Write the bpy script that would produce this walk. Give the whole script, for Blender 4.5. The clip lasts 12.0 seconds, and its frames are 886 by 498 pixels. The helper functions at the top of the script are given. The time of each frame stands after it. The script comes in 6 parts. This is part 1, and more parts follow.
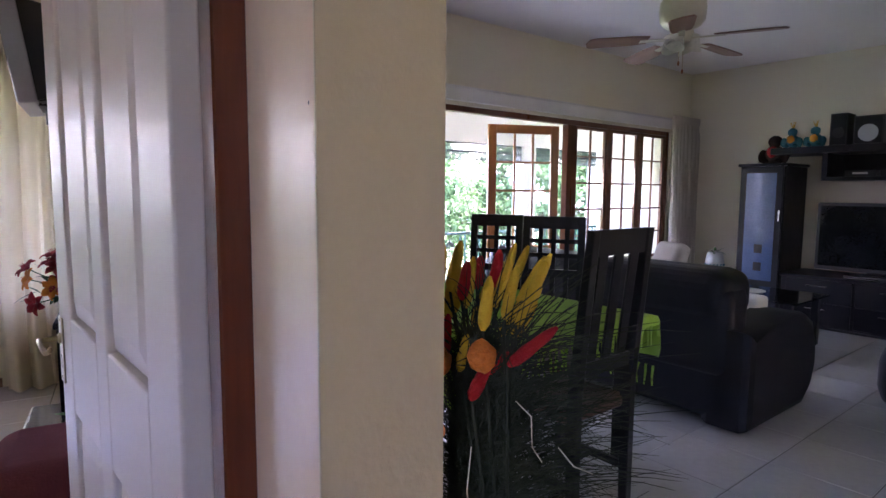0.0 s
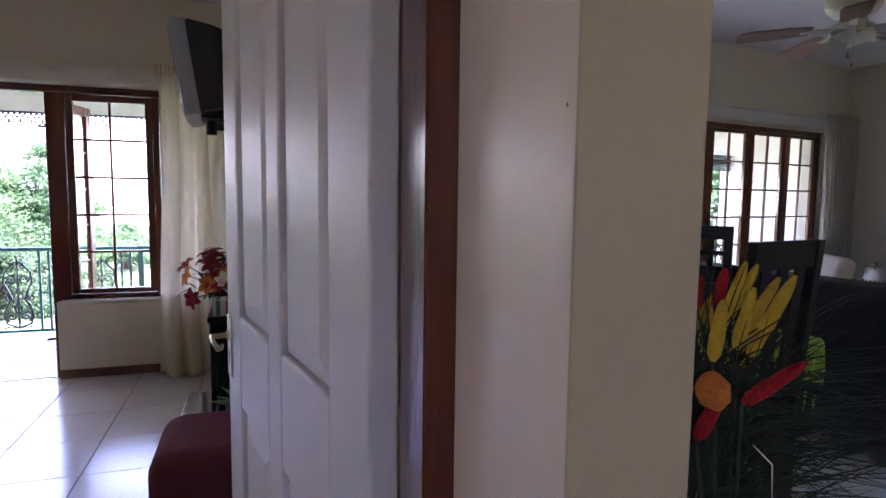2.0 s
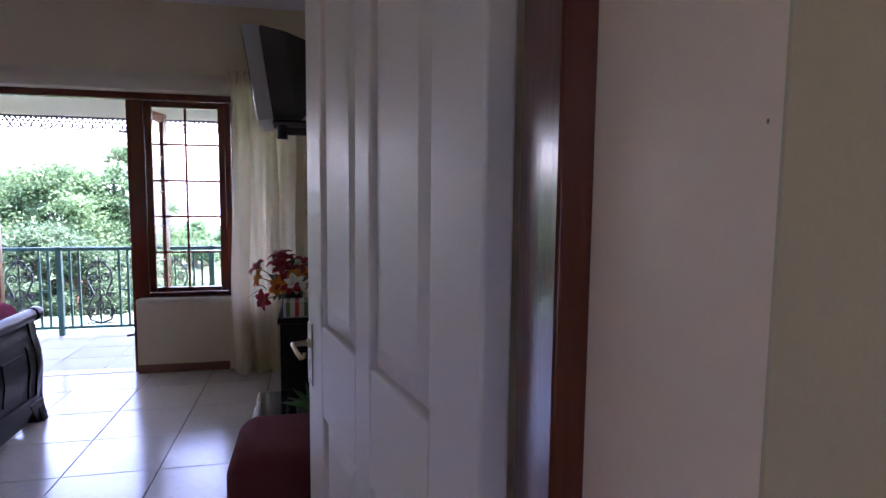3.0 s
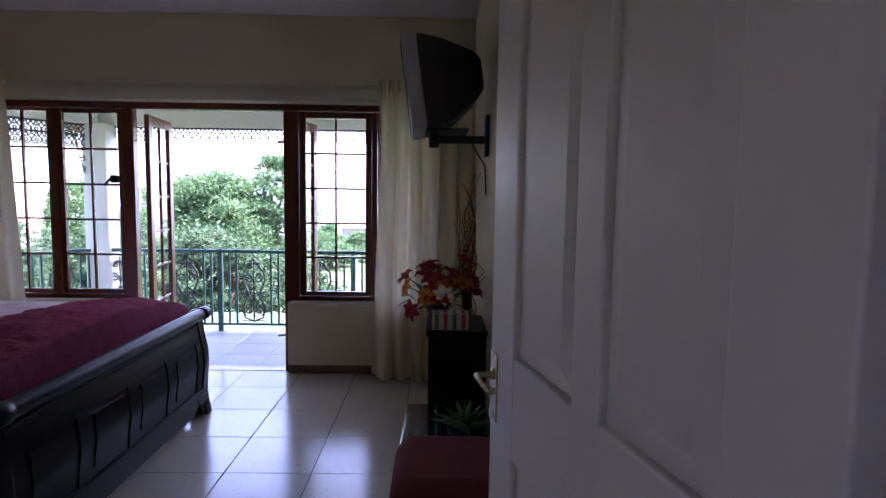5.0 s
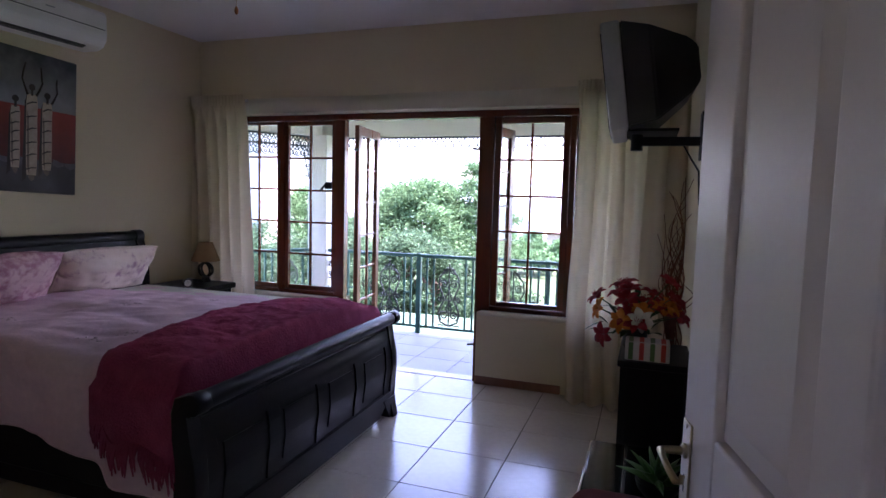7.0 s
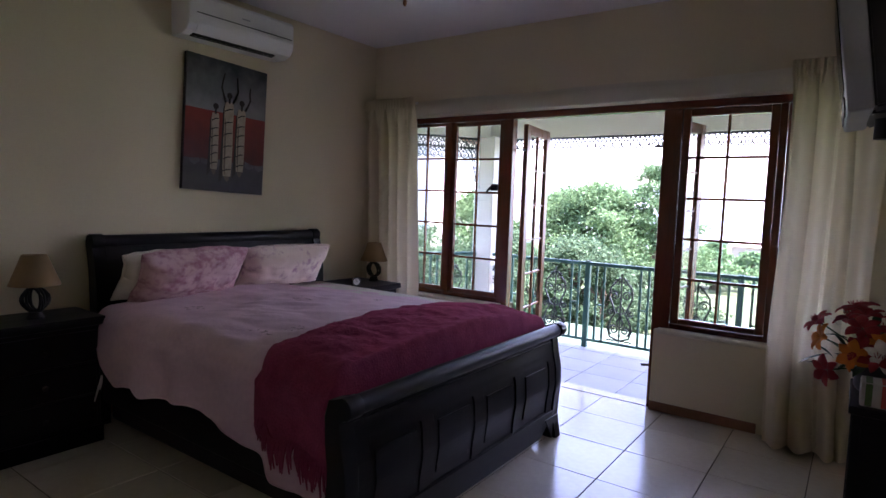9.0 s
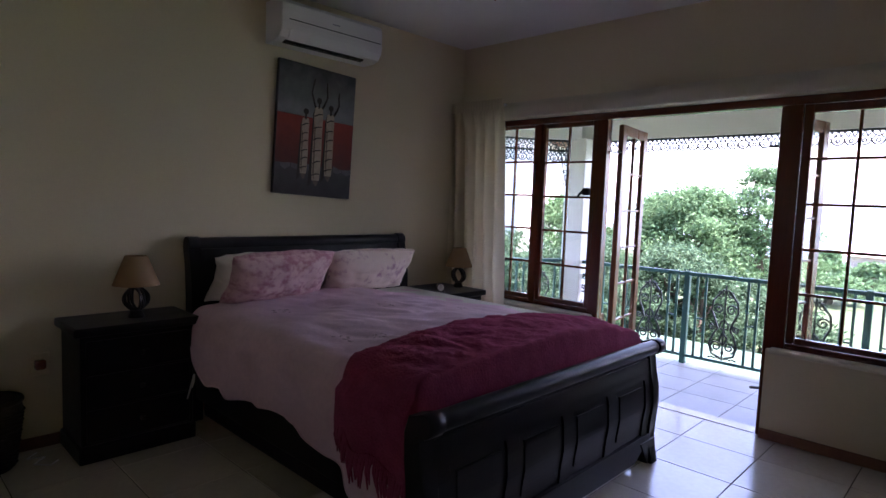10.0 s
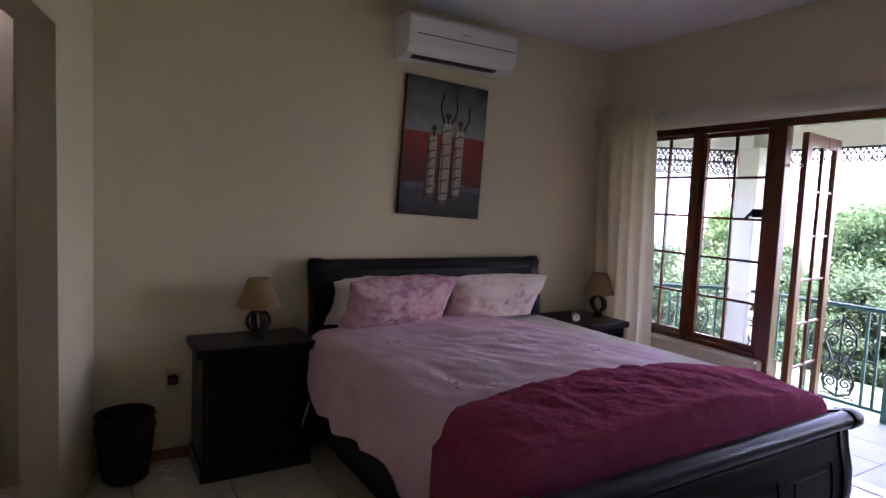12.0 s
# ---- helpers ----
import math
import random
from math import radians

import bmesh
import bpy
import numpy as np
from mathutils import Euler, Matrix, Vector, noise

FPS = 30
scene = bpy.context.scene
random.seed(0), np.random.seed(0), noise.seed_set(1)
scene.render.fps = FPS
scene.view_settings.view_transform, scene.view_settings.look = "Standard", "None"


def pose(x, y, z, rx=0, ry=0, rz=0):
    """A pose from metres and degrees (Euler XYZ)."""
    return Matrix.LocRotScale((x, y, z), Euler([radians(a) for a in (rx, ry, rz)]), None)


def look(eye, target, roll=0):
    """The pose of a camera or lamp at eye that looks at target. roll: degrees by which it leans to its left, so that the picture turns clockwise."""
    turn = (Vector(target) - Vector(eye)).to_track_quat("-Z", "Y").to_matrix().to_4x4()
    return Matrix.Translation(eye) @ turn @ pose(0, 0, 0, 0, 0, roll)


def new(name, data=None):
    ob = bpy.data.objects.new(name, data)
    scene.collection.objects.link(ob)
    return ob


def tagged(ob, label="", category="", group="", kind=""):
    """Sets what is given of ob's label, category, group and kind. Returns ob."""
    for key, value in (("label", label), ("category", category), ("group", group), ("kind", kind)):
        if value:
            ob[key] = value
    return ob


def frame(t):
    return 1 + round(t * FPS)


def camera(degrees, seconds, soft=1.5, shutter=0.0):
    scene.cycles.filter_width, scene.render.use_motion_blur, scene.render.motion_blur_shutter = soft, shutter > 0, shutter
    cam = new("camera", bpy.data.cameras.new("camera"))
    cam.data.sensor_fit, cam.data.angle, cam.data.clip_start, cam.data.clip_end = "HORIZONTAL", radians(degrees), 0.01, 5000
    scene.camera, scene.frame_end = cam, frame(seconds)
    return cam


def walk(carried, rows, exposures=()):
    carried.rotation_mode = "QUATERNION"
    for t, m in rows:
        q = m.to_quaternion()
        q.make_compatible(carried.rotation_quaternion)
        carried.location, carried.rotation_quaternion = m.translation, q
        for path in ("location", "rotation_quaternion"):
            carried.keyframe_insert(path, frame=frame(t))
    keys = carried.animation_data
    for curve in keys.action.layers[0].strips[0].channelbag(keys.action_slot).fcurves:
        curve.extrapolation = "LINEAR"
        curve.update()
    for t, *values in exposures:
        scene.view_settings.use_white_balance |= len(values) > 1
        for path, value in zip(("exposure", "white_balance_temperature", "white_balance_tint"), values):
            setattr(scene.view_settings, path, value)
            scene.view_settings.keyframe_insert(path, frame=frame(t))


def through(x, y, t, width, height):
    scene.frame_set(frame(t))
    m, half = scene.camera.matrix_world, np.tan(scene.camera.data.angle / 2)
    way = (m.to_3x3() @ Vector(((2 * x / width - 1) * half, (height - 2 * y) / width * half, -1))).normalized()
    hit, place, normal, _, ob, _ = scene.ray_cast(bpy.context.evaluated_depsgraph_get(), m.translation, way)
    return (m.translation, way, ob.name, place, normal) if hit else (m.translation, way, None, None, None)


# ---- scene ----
cam = camera(74.5, 12.0)

PATH = [
    (0, (-0.197, 1.155, 1.34), (0.764, 2.898, 1.142), 0.4),
    (0.5, (-0.217, 1.179, 1.333), (0.668, 2.963, 1.146), 0.4),
    (1, (-0.236, 1.201, 1.34), (0.557, 3.027, 1.152), 0.5),
    (1.5, (-0.259, 1.224, 1.335), (0.444, 3.088, 1.152), 0.6),
    (2, (-0.272, 1.241, 1.344), (0.346, 3.135, 1.159), 0.7),
    (2.5, (-0.293, 1.277, 1.35), (0.234, 3.197, 1.162), 0.5),
    (3, (-0.325, 1.304, 1.362), (0.113, 3.247, 1.173), 0.6),
    (3.2, (-0.331, 1.325, 1.36), (0.059, 3.278, 1.182), 0.8),
    (5, (-0.469, 1.477, 1.386), (-0.44, 3.469, 1.208), 0.8),
    (5.5, (-0.453, 1.562, 1.379), (-0.577, 3.551, 1.211), 1.1),
    (6, (-0.442, 1.637, 1.388), (-0.737, 3.608, 1.219), 1.1),
    (6.5, (-0.422, 1.706, 1.383), (-0.904, 3.64, 1.218), 1.3),
    (7, (-0.414, 1.729, 1.398), (-1.07, 3.611, 1.229), 1.5),
    (8.8, (-0.491, 1.918, 1.36), (-1.588, 3.583, 1.205), 2.2),
    (9, (-0.524, 1.948, 1.368), (-1.68, 3.572, 1.203), 2.0),
    (9.5, (-0.578, 2.006, 1.361), (-1.852, 3.54, 1.204), 2.2),
    (10, (-0.614, 2.05, 1.372), (-1.995, 3.488, 1.21), 2.2),
    (10.5, (-0.656, 2.116, 1.376), (-2.134, 3.455, 1.219), 2.3),
    (11, (-0.665, 2.237, 1.376), (-2.256, 3.439, 1.229), 2.5),
    (11.5, (-0.716, 2.302, 1.423), (-2.375, 3.408, 1.271), 2.5),
    (12, (-0.778, 2.37, 1.467), (-2.481, 3.407, 1.309), 2.5),
]
walk(cam, [(t, look(e, g, r)) for t, e, g, r in PATH], [(0, 5.0, 6150, 46), (1.0, 4.82, 6100, 46), (2.5, 4.3, 5950, 45), (3.2, 4.0, 5900, 45), (4.8, 3.5, 5850, 42), (7.0, 3.72, 5900, 42), (9.0, 3.66, 6150, 42), (9.8, 3.4, 6050, 40), (11.0, 3.55, 6200, 43), (12, 4.03, 6350, 46)])

# ---- world, sun ----
world = bpy.data.worlds.new("world")
scene.world = world
world.use_nodes = True
wn = world.node_tree
sky = wn.nodes.new("ShaderNodeTexSky")
sky.sky_type, sky.sun_disc = "NISHITA", False
sky.sun_elevation, sky.sun_rotation = radians(64.2), radians(48.8)
sky.air_density, sky.dust_density, sky.ozone_density = 1.0, 2.5, 1.0
wn.links.new(sky.outputs[0], wn.nodes["Background"].inputs[0])
wn.nodes["Background"].inputs[1].default_value = 0.15
sun_data = bpy.data.lights.new("sun", "SUN")
sun_data.energy, sun_data.angle, sun_data.color = 4.0, radians(0.6), (1.0, 0.95, 0.86)
sun = new("sun", sun_data)
sun.matrix_world = look((8.0, 7.0, 22.0), (0, 0, 0))


# ---- materials ----
def mat(name, col, col2=None, rough=0.5, metal=0.0, fine=60.0, coarse=3.0, mix=0.5, bump=0.05, stretch=(1, 1, 1), spec=0.5, sheen=0.0, coat=0.0, vary=0.0, rough_var=0.08, bias=0.0):
    """A surface with grain at two sizes; vary: how far single pieces differ."""
    m = bpy.data.materials.new(name)
    m.use_nodes = True
    nt = m.node_tree
    p = nt.nodes["Principled BSDF"]
    col2 = col2 or tuple(c * 0.8 for c in col)
    tc = nt.nodes.new("ShaderNodeTexCoord")
    mp = nt.nodes.new("ShaderNodeMapping")
    mp.inputs["Scale"].default_value = stretch
    nt.links.new(tc.outputs["Object"], mp.inputs[0])
    n1, n2 = nt.nodes.new("ShaderNodeTexNoise"), nt.nodes.new("ShaderNodeTexNoise")
    for n, sc, de in ((n1, fine, 4.0), (n2, coarse, 3.0)):
        n.inputs["Scale"].default_value, n.inputs["Detail"].default_value = sc, de
        nt.links.new(mp.outputs[0], n.inputs["Vector"])
    add = nt.nodes.new("ShaderNodeMath")
    add.operation = "MULTIPLY_ADD"
    add.inputs[1].default_value = 0.45
    nt.links.new(n1.outputs["Fac"], add.inputs[0])
    half = nt.nodes.new("ShaderNodeMath")
    half.operation = "MULTIPLY"
    half.inputs[1].default_value = 0.55
    nt.links.new(n2.outputs["Fac"], half.inputs[0])
    nt.links.new(half.outputs[0], add.inputs[2])
    ramp = nt.nodes.new("ShaderNodeMapRange")
    ramp.inputs["From Min"].default_value, ramp.inputs["From Max"].default_value = 0.5 + bias - 0.25 * mix - 0.05, 0.5 + bias + 0.25 * mix + 0.05
    nt.links.new(add.outputs[0], ramp.inputs["Value"])
    mx = nt.nodes.new("ShaderNodeMix")
    mx.data_type = "RGBA"
    mx.inputs["A"].default_value, mx.inputs["B"].default_value = (*col, 1), (*col2, 1)
    nt.links.new(ramp.outputs[0], mx.inputs["Factor"])
    out = mx.outputs["Result"]
    if vary:
        oi = nt.nodes.new("ShaderNodeObjectInfo")
        hs = nt.nodes.new("ShaderNodeHueSaturation")
        mr = nt.nodes.new("ShaderNodeMapRange")
        mr.inputs["To Min"].default_value, mr.inputs["To Max"].default_value = 1 - vary, 1 + vary
        nt.links.new(oi.outputs["Random"], mr.inputs["Value"])
        nt.links.new(mr.outputs[0], hs.inputs["Value"])
        nt.links.new(out, hs.inputs["Color"])
        out = hs.outputs[0]
    nt.links.new(out, p.inputs["Base Color"])
    rr = nt.nodes.new("ShaderNodeMapRange")
    rr.inputs["To Min"].default_value, rr.inputs["To Max"].default_value = max(0.02, rough - rough_var), min(1, rough + rough_var)
    nt.links.new(n2.outputs["Fac"], rr.inputs["Value"])
    nt.links.new(rr.outputs[0], p.inputs["Roughness"])
    p.inputs["Metallic"].default_value = metal
    p.inputs["Specular IOR Level"].default_value = spec
    p.inputs["Coat Weight"].default_value = coat
    p.inputs["Coat Roughness"].default_value = 0.15
    p.inputs["Sheen Weight"].default_value = sheen
    p.inputs["Sheen Tint"].default_value = (*col, 1)
    if bump:
        b = nt.nodes.new("ShaderNodeBump")
        b.inputs["Strength"].default_value, b.inputs["Distance"].default_value = min(1, bump * 4), 0.004
        nt.links.new(n1.outputs["Fac"], b.inputs["Height"])
        nt.links.new(b.outputs[0], p.inputs["Normal"])
    return m


def glass_mat(name, col=(0.97, 0.99, 0.98), rough=0.0):
    m = bpy.data.materials.new(name)
    m.use_nodes = True
    p = m.node_tree.nodes["Principled BSDF"]
    p.inputs["Base Color"].default_value = (*col, 1)
    p.inputs["Transmission Weight"].default_value = 1
    p.inputs["Roughness"].default_value, p.inputs["IOR"].default_value = rough, 1.45
    return m


def cloth_mat(name, col, col2, through=0.4, fine=400, mix=0.6):
    """Cloth that lets part of the light through."""
    m = mat(name, col, col2, rough=0.9, fine=fine, coarse=6, mix=mix, bump=0.08, spec=0.2, sheen=0.2)
    nt = m.node_tree
    p, out = nt.nodes["Principled BSDF"], nt.nodes["Material Output"]
    tr, ms = nt.nodes.new("ShaderNodeBsdfTranslucent"), nt.nodes.new("ShaderNodeMixShader")
    tr.inputs[0].default_value = (*col, 1)
    ms.inputs[0].default_value = through
    nt.links.new(p.outputs[0], ms.inputs[1])
    nt.links.new(tr.outputs[0], ms.inputs[2])
    nt.links.new(ms.outputs[0], out.inputs[0])
    return m


PLASTER = mat("cream plaster", (0.76, 0.68, 0.485), (0.70, 0.62, 0.43), rough=0.7, fine=90, coarse=1.2, mix=0.9, bump=0.05)
PLASTER_L = mat("pale cream plaster", (0.78, 0.73, 0.59), (0.73, 0.68, 0.54), rough=0.7, fine=90, coarse=1.2, mix=0.9, bump=0.05)
# Tan here is the plaster colour darkened to stand for the hall's shade.
PLASTER_SHADE = mat("plaster toned down to tan as hall shade", (0.53, 0.425, 0.265), (0.47, 0.375, 0.23), rough=0.65, fine=90, coarse=2.5, mix=0.9, bump=0.05)
REVEAL = mat("gloss cream paint", (0.84, 0.665, 0.50), (0.79, 0.60, 0.43), rough=0.35, fine=40, coarse=5, mix=0.9, bump=0.03)
CEIL = mat("white ceiling", (0.82, 0.81, 0.80), (0.78, 0.77, 0.76), rough=0.85, fine=120, coarse=1.0, mix=1, bump=0.06)
WHITE = mat("white paint", (0.80, 0.79, 0.77), (0.74, 0.73, 0.70), rough=0.4, fine=50, coarse=4, mix=1, bump=0.02)
DOORW = mat("white door paint", (0.83, 0.745, 0.70), (0.79, 0.70, 0.65), rough=0.42, fine=90, coarse=2, mix=1.0, bump=0.012)
TIMBER = mat("meranti timber", (0.16, 0.034, 0.010), (0.085, 0.017, 0.006), rough=0.24, fine=30, coarse=4, mix=0.8, bump=0.04, stretch=(4, 4, 0.3), coat=0.3)
# A step lighter than TIMBER, for one door leaf and the lounge frames.
TIMBER_D = mat("mid red brown timber", (0.22, 0.075, 0.03), (0.13, 0.04, 0.016), rough=0.3, fine=30, coarse=4, mix=0.8, bump=0.04, stretch=(4, 4, 0.3), coat=0.2)
TIMBER_L = mat("varnished timber", (0.42, 0.16, 0.045), (0.28, 0.09, 0.025), rough=0.3, fine=30, coarse=4, mix=0.8, bump=0.04, stretch=(4, 4, 0.3), coat=0.3)
TILE = mat("beige floor tile", (0.70, 0.64, 0.53), (0.60, 0.54, 0.44), rough=0.20, fine=28, coarse=3.5, mix=0.7, bump=0.015, vary=0.05, coat=0.2)
TILE_L = mat("grey floor tile", (0.56, 0.55, 0.52), (0.47, 0.46, 0.44), rough=0.24, fine=28, coarse=3.5, mix=0.7, bump=0.015, vary=0.05)
TILE_V = mat("veranda tile", (0.40, 0.435, 0.45), (0.33, 0.36, 0.375), rough=0.36, fine=28, coarse=3, mix=0.7, bump=0.03, vary=0.07)
GROUT = mat("dark grout", (0.06, 0.05, 0.045), (0.10, 0.085, 0.07), rough=0.9, fine=150, coarse=6, bump=0.1)
SKIRT = mat("terracotta skirting tile", (0.26, 0.12, 0.07), (0.20, 0.09, 0.05), rough=0.35, fine=40, coarse=5, bump=0.02)
BLACKW = mat("black stained wood", (0.009, 0.009, 0.012), (0.015, 0.014, 0.016), rough=0.36, fine=30, coarse=4, mix=0.8, bump=0.03, stretch=(3, 0.4, 3), spec=0.24)
BLACKM = mat("black metal", (0.02, 0.02, 0.022), (0.03, 0.03, 0.03), rough=0.45, metal=0.4, bump=0.02)
BLACKP = mat("black plastic", (0.012, 0.0125, 0.015), (0.018, 0.018, 0.021), rough=0.45, fine=200, bump=0.05)
GREYP = mat("silver plastic", (0.42, 0.44, 0.47), (0.38, 0.40, 0.43), rough=0.35, metal=0.2, bump=0.01)
SCREEN = mat("dark screen glass", (0.008, 0.009, 0.011), (0.006, 0.007, 0.008), rough=0.12, bump=0, spec=0.3)
CHROME = mat("satin metal", (0.72, 0.70, 0.66), (0.62, 0.60, 0.56), rough=0.25, metal=1.0, bump=0.01)
BRASS = mat("aged brass", (0.58, 0.48, 0.32), (0.42, 0.34, 0.22), rough=0.35, metal=1.0, bump=0.02)
WHITEP = mat("white plastic", (0.82, 0.82, 0.80), (0.78, 0.78, 0.76), rough=0.35, fine=100, bump=0.01)
DUVET = mat("pale pink duvet cotton", (0.77, 0.56, 0.63), (0.67, 0.47, 0.56), rough=0.85, fine=40, coarse=3.5, mix=0.35, bump=0.10, sheen=0.2, spec=0.2)
STITCH = mat("dusky embroidery thread", (0.50, 0.34, 0.37), (0.40, 0.26, 0.29), rough=0.8, fine=300, coarse=20, mix=0.8, bump=0.3)
PILLOW_P = mat("pink print cotton", (0.44, 0.21, 0.26), (0.66, 0.45, 0.46), rough=0.85, fine=34, coarse=9, bias=-0.04, mix=0.10, bump=0.06, sheen=0.2, spec=0.2)
PILLOW_W = mat("cream print cotton", (0.78, 0.64, 0.56), (0.48, 0.28, 0.33), rough=0.85, fine=30, coarse=7, mix=0.06, bias=0.10, bump=0.06, sheen=0.2, spec=0.2)
LINEN = mat("cream linen", (0.78, 0.74, 0.66), None, rough=0.85, fine=300, bump=0.06)
THROW = mat("plum fleece", (0.36, 0.064, 0.135), (0.22, 0.038, 0.082), rough=0.95, fine=110, coarse=14, mix=0.55, bump=0.5, sheen=0.8, spec=0.1)
VELVET = mat("maroon velvet", (0.16, 0.045, 0.050), (0.11, 0.030, 0.034), rough=0.9, fine=150, coarse=8, mix=0.8, bump=0.1, sheen=0.8, spec=0.1)
BASEF = mat("black bed base cloth", (0.012, 0.011, 0.012), (0.02, 0.018, 0.02), rough=0.9, fine=300, bump=0.06)
CURT = cloth_mat("cream curtain", (0.80, 0.71, 0.53), (0.73, 0.64, 0.47), 0.36)
CURT_L = cloth_mat("taupe curtain", (0.60, 0.55, 0.47), (0.52, 0.47, 0.40), 0.25)
SHADE = cloth_mat("tan lampshade", (0.40, 0.27, 0.15), (0.34, 0.23, 0.125), 0.25)
GREENM = mat("green painted iron", (0.035, 0.15, 0.125), (0.025, 0.11, 0.095), rough=0.42, fine=60, coarse=6, mix=0.8, bump=0.03)
DARKM = mat("dark green iron", (0.028, 0.045, 0.045), (0.018, 0.032, 0.03), rough=0.5, fine=60, bump=0.03)
GREENF = mat("green painted concrete", (0.05, 0.11, 0.07), (0.035, 0.08, 0.05), rough=0.7, fine=40, coarse=2, mix=0.8, bump=0.08)
STONE = mat("grey garden wall", (0.26, 0.25, 0.22), (0.17, 0.165, 0.15), rough=0.9, fine=25, coarse=2, mix=0.8, bump=0.2)
EXTW = mat("white exterior paint", (0.80, 0.78, 0.72), (0.74, 0.72, 0.66), rough=0.75, fine=60, coarse=1.5, mix=1, bump=0.06)
GRASS = mat("lawn", (0.055, 0.095, 0.025), (0.035, 0.06, 0.018), rough=0.95, fine=30, coarse=0.6, mix=0.7, bump=0.3)
BARK = mat("bark", (0.12, 0.09, 0.065), (0.07, 0.05, 0.035), rough=0.95, fine=30, coarse=5, bump=0.4, stretch=(1, 1, 0.3))
ROOFT = mat("roof tile far", (0.30, 0.14, 0.09), (0.22, 0.10, 0.06), rough=0.85, fine=10, bump=0.1)
LEATHER = mat("black leather", (0.009, 0.009, 0.012), (0.014, 0.014, 0.018), rough=0.45, fine=160, coarse=6, mix=0.8, bump=0.12, spec=0.3)
LIME = mat("lime green cloth", (0.30, 0.52, 0.06), (0.22, 0.42, 0.04), rough=0.85, fine=200, coarse=8, bump=0.1, sheen=0.2)
SEATF = mat("brown leather seat", (0.10, 0.045, 0.022), (0.07, 0.03, 0.016), rough=0.4, fine=120, bump=0.06)
YELLOW = mat("yellow dyed cone", (0.75, 0.46, 0.02), (0.55, 0.30, 0.01), rough=0.9, fine=350, coarse=20, mix=0.8, bump=0.5)
REDC = mat("red dyed cone", (0.55, 0.012, 0.012), (0.35, 0.006, 0.01), rough=0.9, fine=350, coarse=20, mix=0.8, bump=0.5)
ORANGE = mat("orange dried flower", (0.70, 0.19, 0.02), (0.45, 0.10, 0.01), rough=0.9, fine=200, coarse=20, bump=0.4)
STEMG = mat("dried green grass", (0.032, 0.042, 0.018), (0.018, 0.024, 0.012), rough=0.85, fine=80, bump=0.05)
TWIGW = mat("pale dried twig", (0.60, 0.54, 0.42), (0.45, 0.40, 0.30), rough=0.9, fine=120, bump=0.3)
TWIGR = mat("red brown willow twig", (0.26, 0.09, 0.05), (0.17, 0.06, 0.035), rough=0.7, fine=120, bump=0.1)
LILYR = mat("dark red lily", (0.42, 0.018, 0.025), (0.28, 0.010, 0.02), rough=0.6, fine=60, bump=0.02)
LILYO = mat("orange lily", (0.72, 0.24, 0.015), (0.62, 0.16, 0.01), rough=0.6, fine=60, bump=0.02)
LILYW = mat("white lily", (0.78, 0.74, 0.66), (0.70, 0.64, 0.54), rough=0.6, fine=60, bump=0.02)
LEAFD = mat("dark leaf", (0.035, 0.09, 0.02), (0.02, 0.055, 0.014), rough=0.5, fine=60, bump=0.02)
ALOE = mat("aloe leaf", (0.09, 0.20, 0.06), (0.06, 0.14, 0.04), rough=0.45, fine=90, bump=0.03)
PAINT_D = mat("painting dark band", (0.03, 0.026, 0.028), (0.10, 0.09, 0.10), rough=0.6, fine=14, coarse=8, mix=0.5, bump=0.1)
PAINT_C = mat("painting cream shape", (0.55, 0.46, 0.35), (0.38, 0.30, 0.22), rough=0.6, fine=40, coarse=10, mix=0.6, bump=0.1)
PAINT_K = mat("painting dark stroke", (0.02, 0.012, 0.01), None, rough=0.6, bump=0)


def band_mat(name, z0, z1, low, high):
    """Brushed paint that shades from one tone to another up the canvas."""
    m = mat(name, low, high, rough=0.6, fine=14, coarse=5, bump=0.1)
    nt = m.node_tree
    mx = [n for n in nt.nodes if n.bl_idname == "ShaderNodeMix"][0]
    old = mx.inputs["Factor"].links[0].from_socket
    tc, sp = nt.nodes.new("ShaderNodeTexCoord"), nt.nodes.new("ShaderNodeSeparateXYZ")
    nt.links.new(tc.outputs["Object"], sp.inputs[0])
    mr, ad = nt.nodes.new("ShaderNodeMapRange"), nt.nodes.new("ShaderNodeMath")
    mr.inputs["From Min"].default_value, mr.inputs["From Max"].default_value = z0, z1
    mr.inputs["To Min"].default_value, mr.inputs["To Max"].default_value = -0.2, 0.75
    nt.links.new(sp.outputs["Z"], mr.inputs["Value"])
    ad.operation = "MULTIPLY_ADD"
    ad.inputs[1].default_value = 0.45
    ad.use_clamp = True
    nt.links.new(old, ad.inputs[0])
    nt.links.new(mr.outputs[0], ad.inputs[2])
    nt.links.new(ad.outputs[0], mx.inputs["Factor"])
    return m


PAINT_G = band_mat("painting grey band", 0.54, 0.89, (0.25, 0.26, 0.265), (0.03, 0.038, 0.042))
PAINT_R = band_mat("painting red band", 0.21, 0.54, (0.09, 0.010, 0.008), (0.30, 0.034, 0.020))
PAINT_B = band_mat("painting bottom band", 0.0, 0.22, (0.010, 0.009, 0.011), (0.075, 0.068, 0.078))
PAINT_S = mat("painting shadow stroke", (0.20, 0.15, 0.11), (0.12, 0.09, 0.07), rough=0.6, fine=40, coarse=10, mix=0.6, bump=0.1)
PAINT_H = mat("painting grey smear", (0.16, 0.15, 0.17), (0.07, 0.065, 0.075), rough=0.6, fine=30, coarse=12, mix=0.6, bump=0.1)
STRIPE = mat("red stripe card", (0.62, 0.07, 0.05), None, rough=0.6, bump=0)
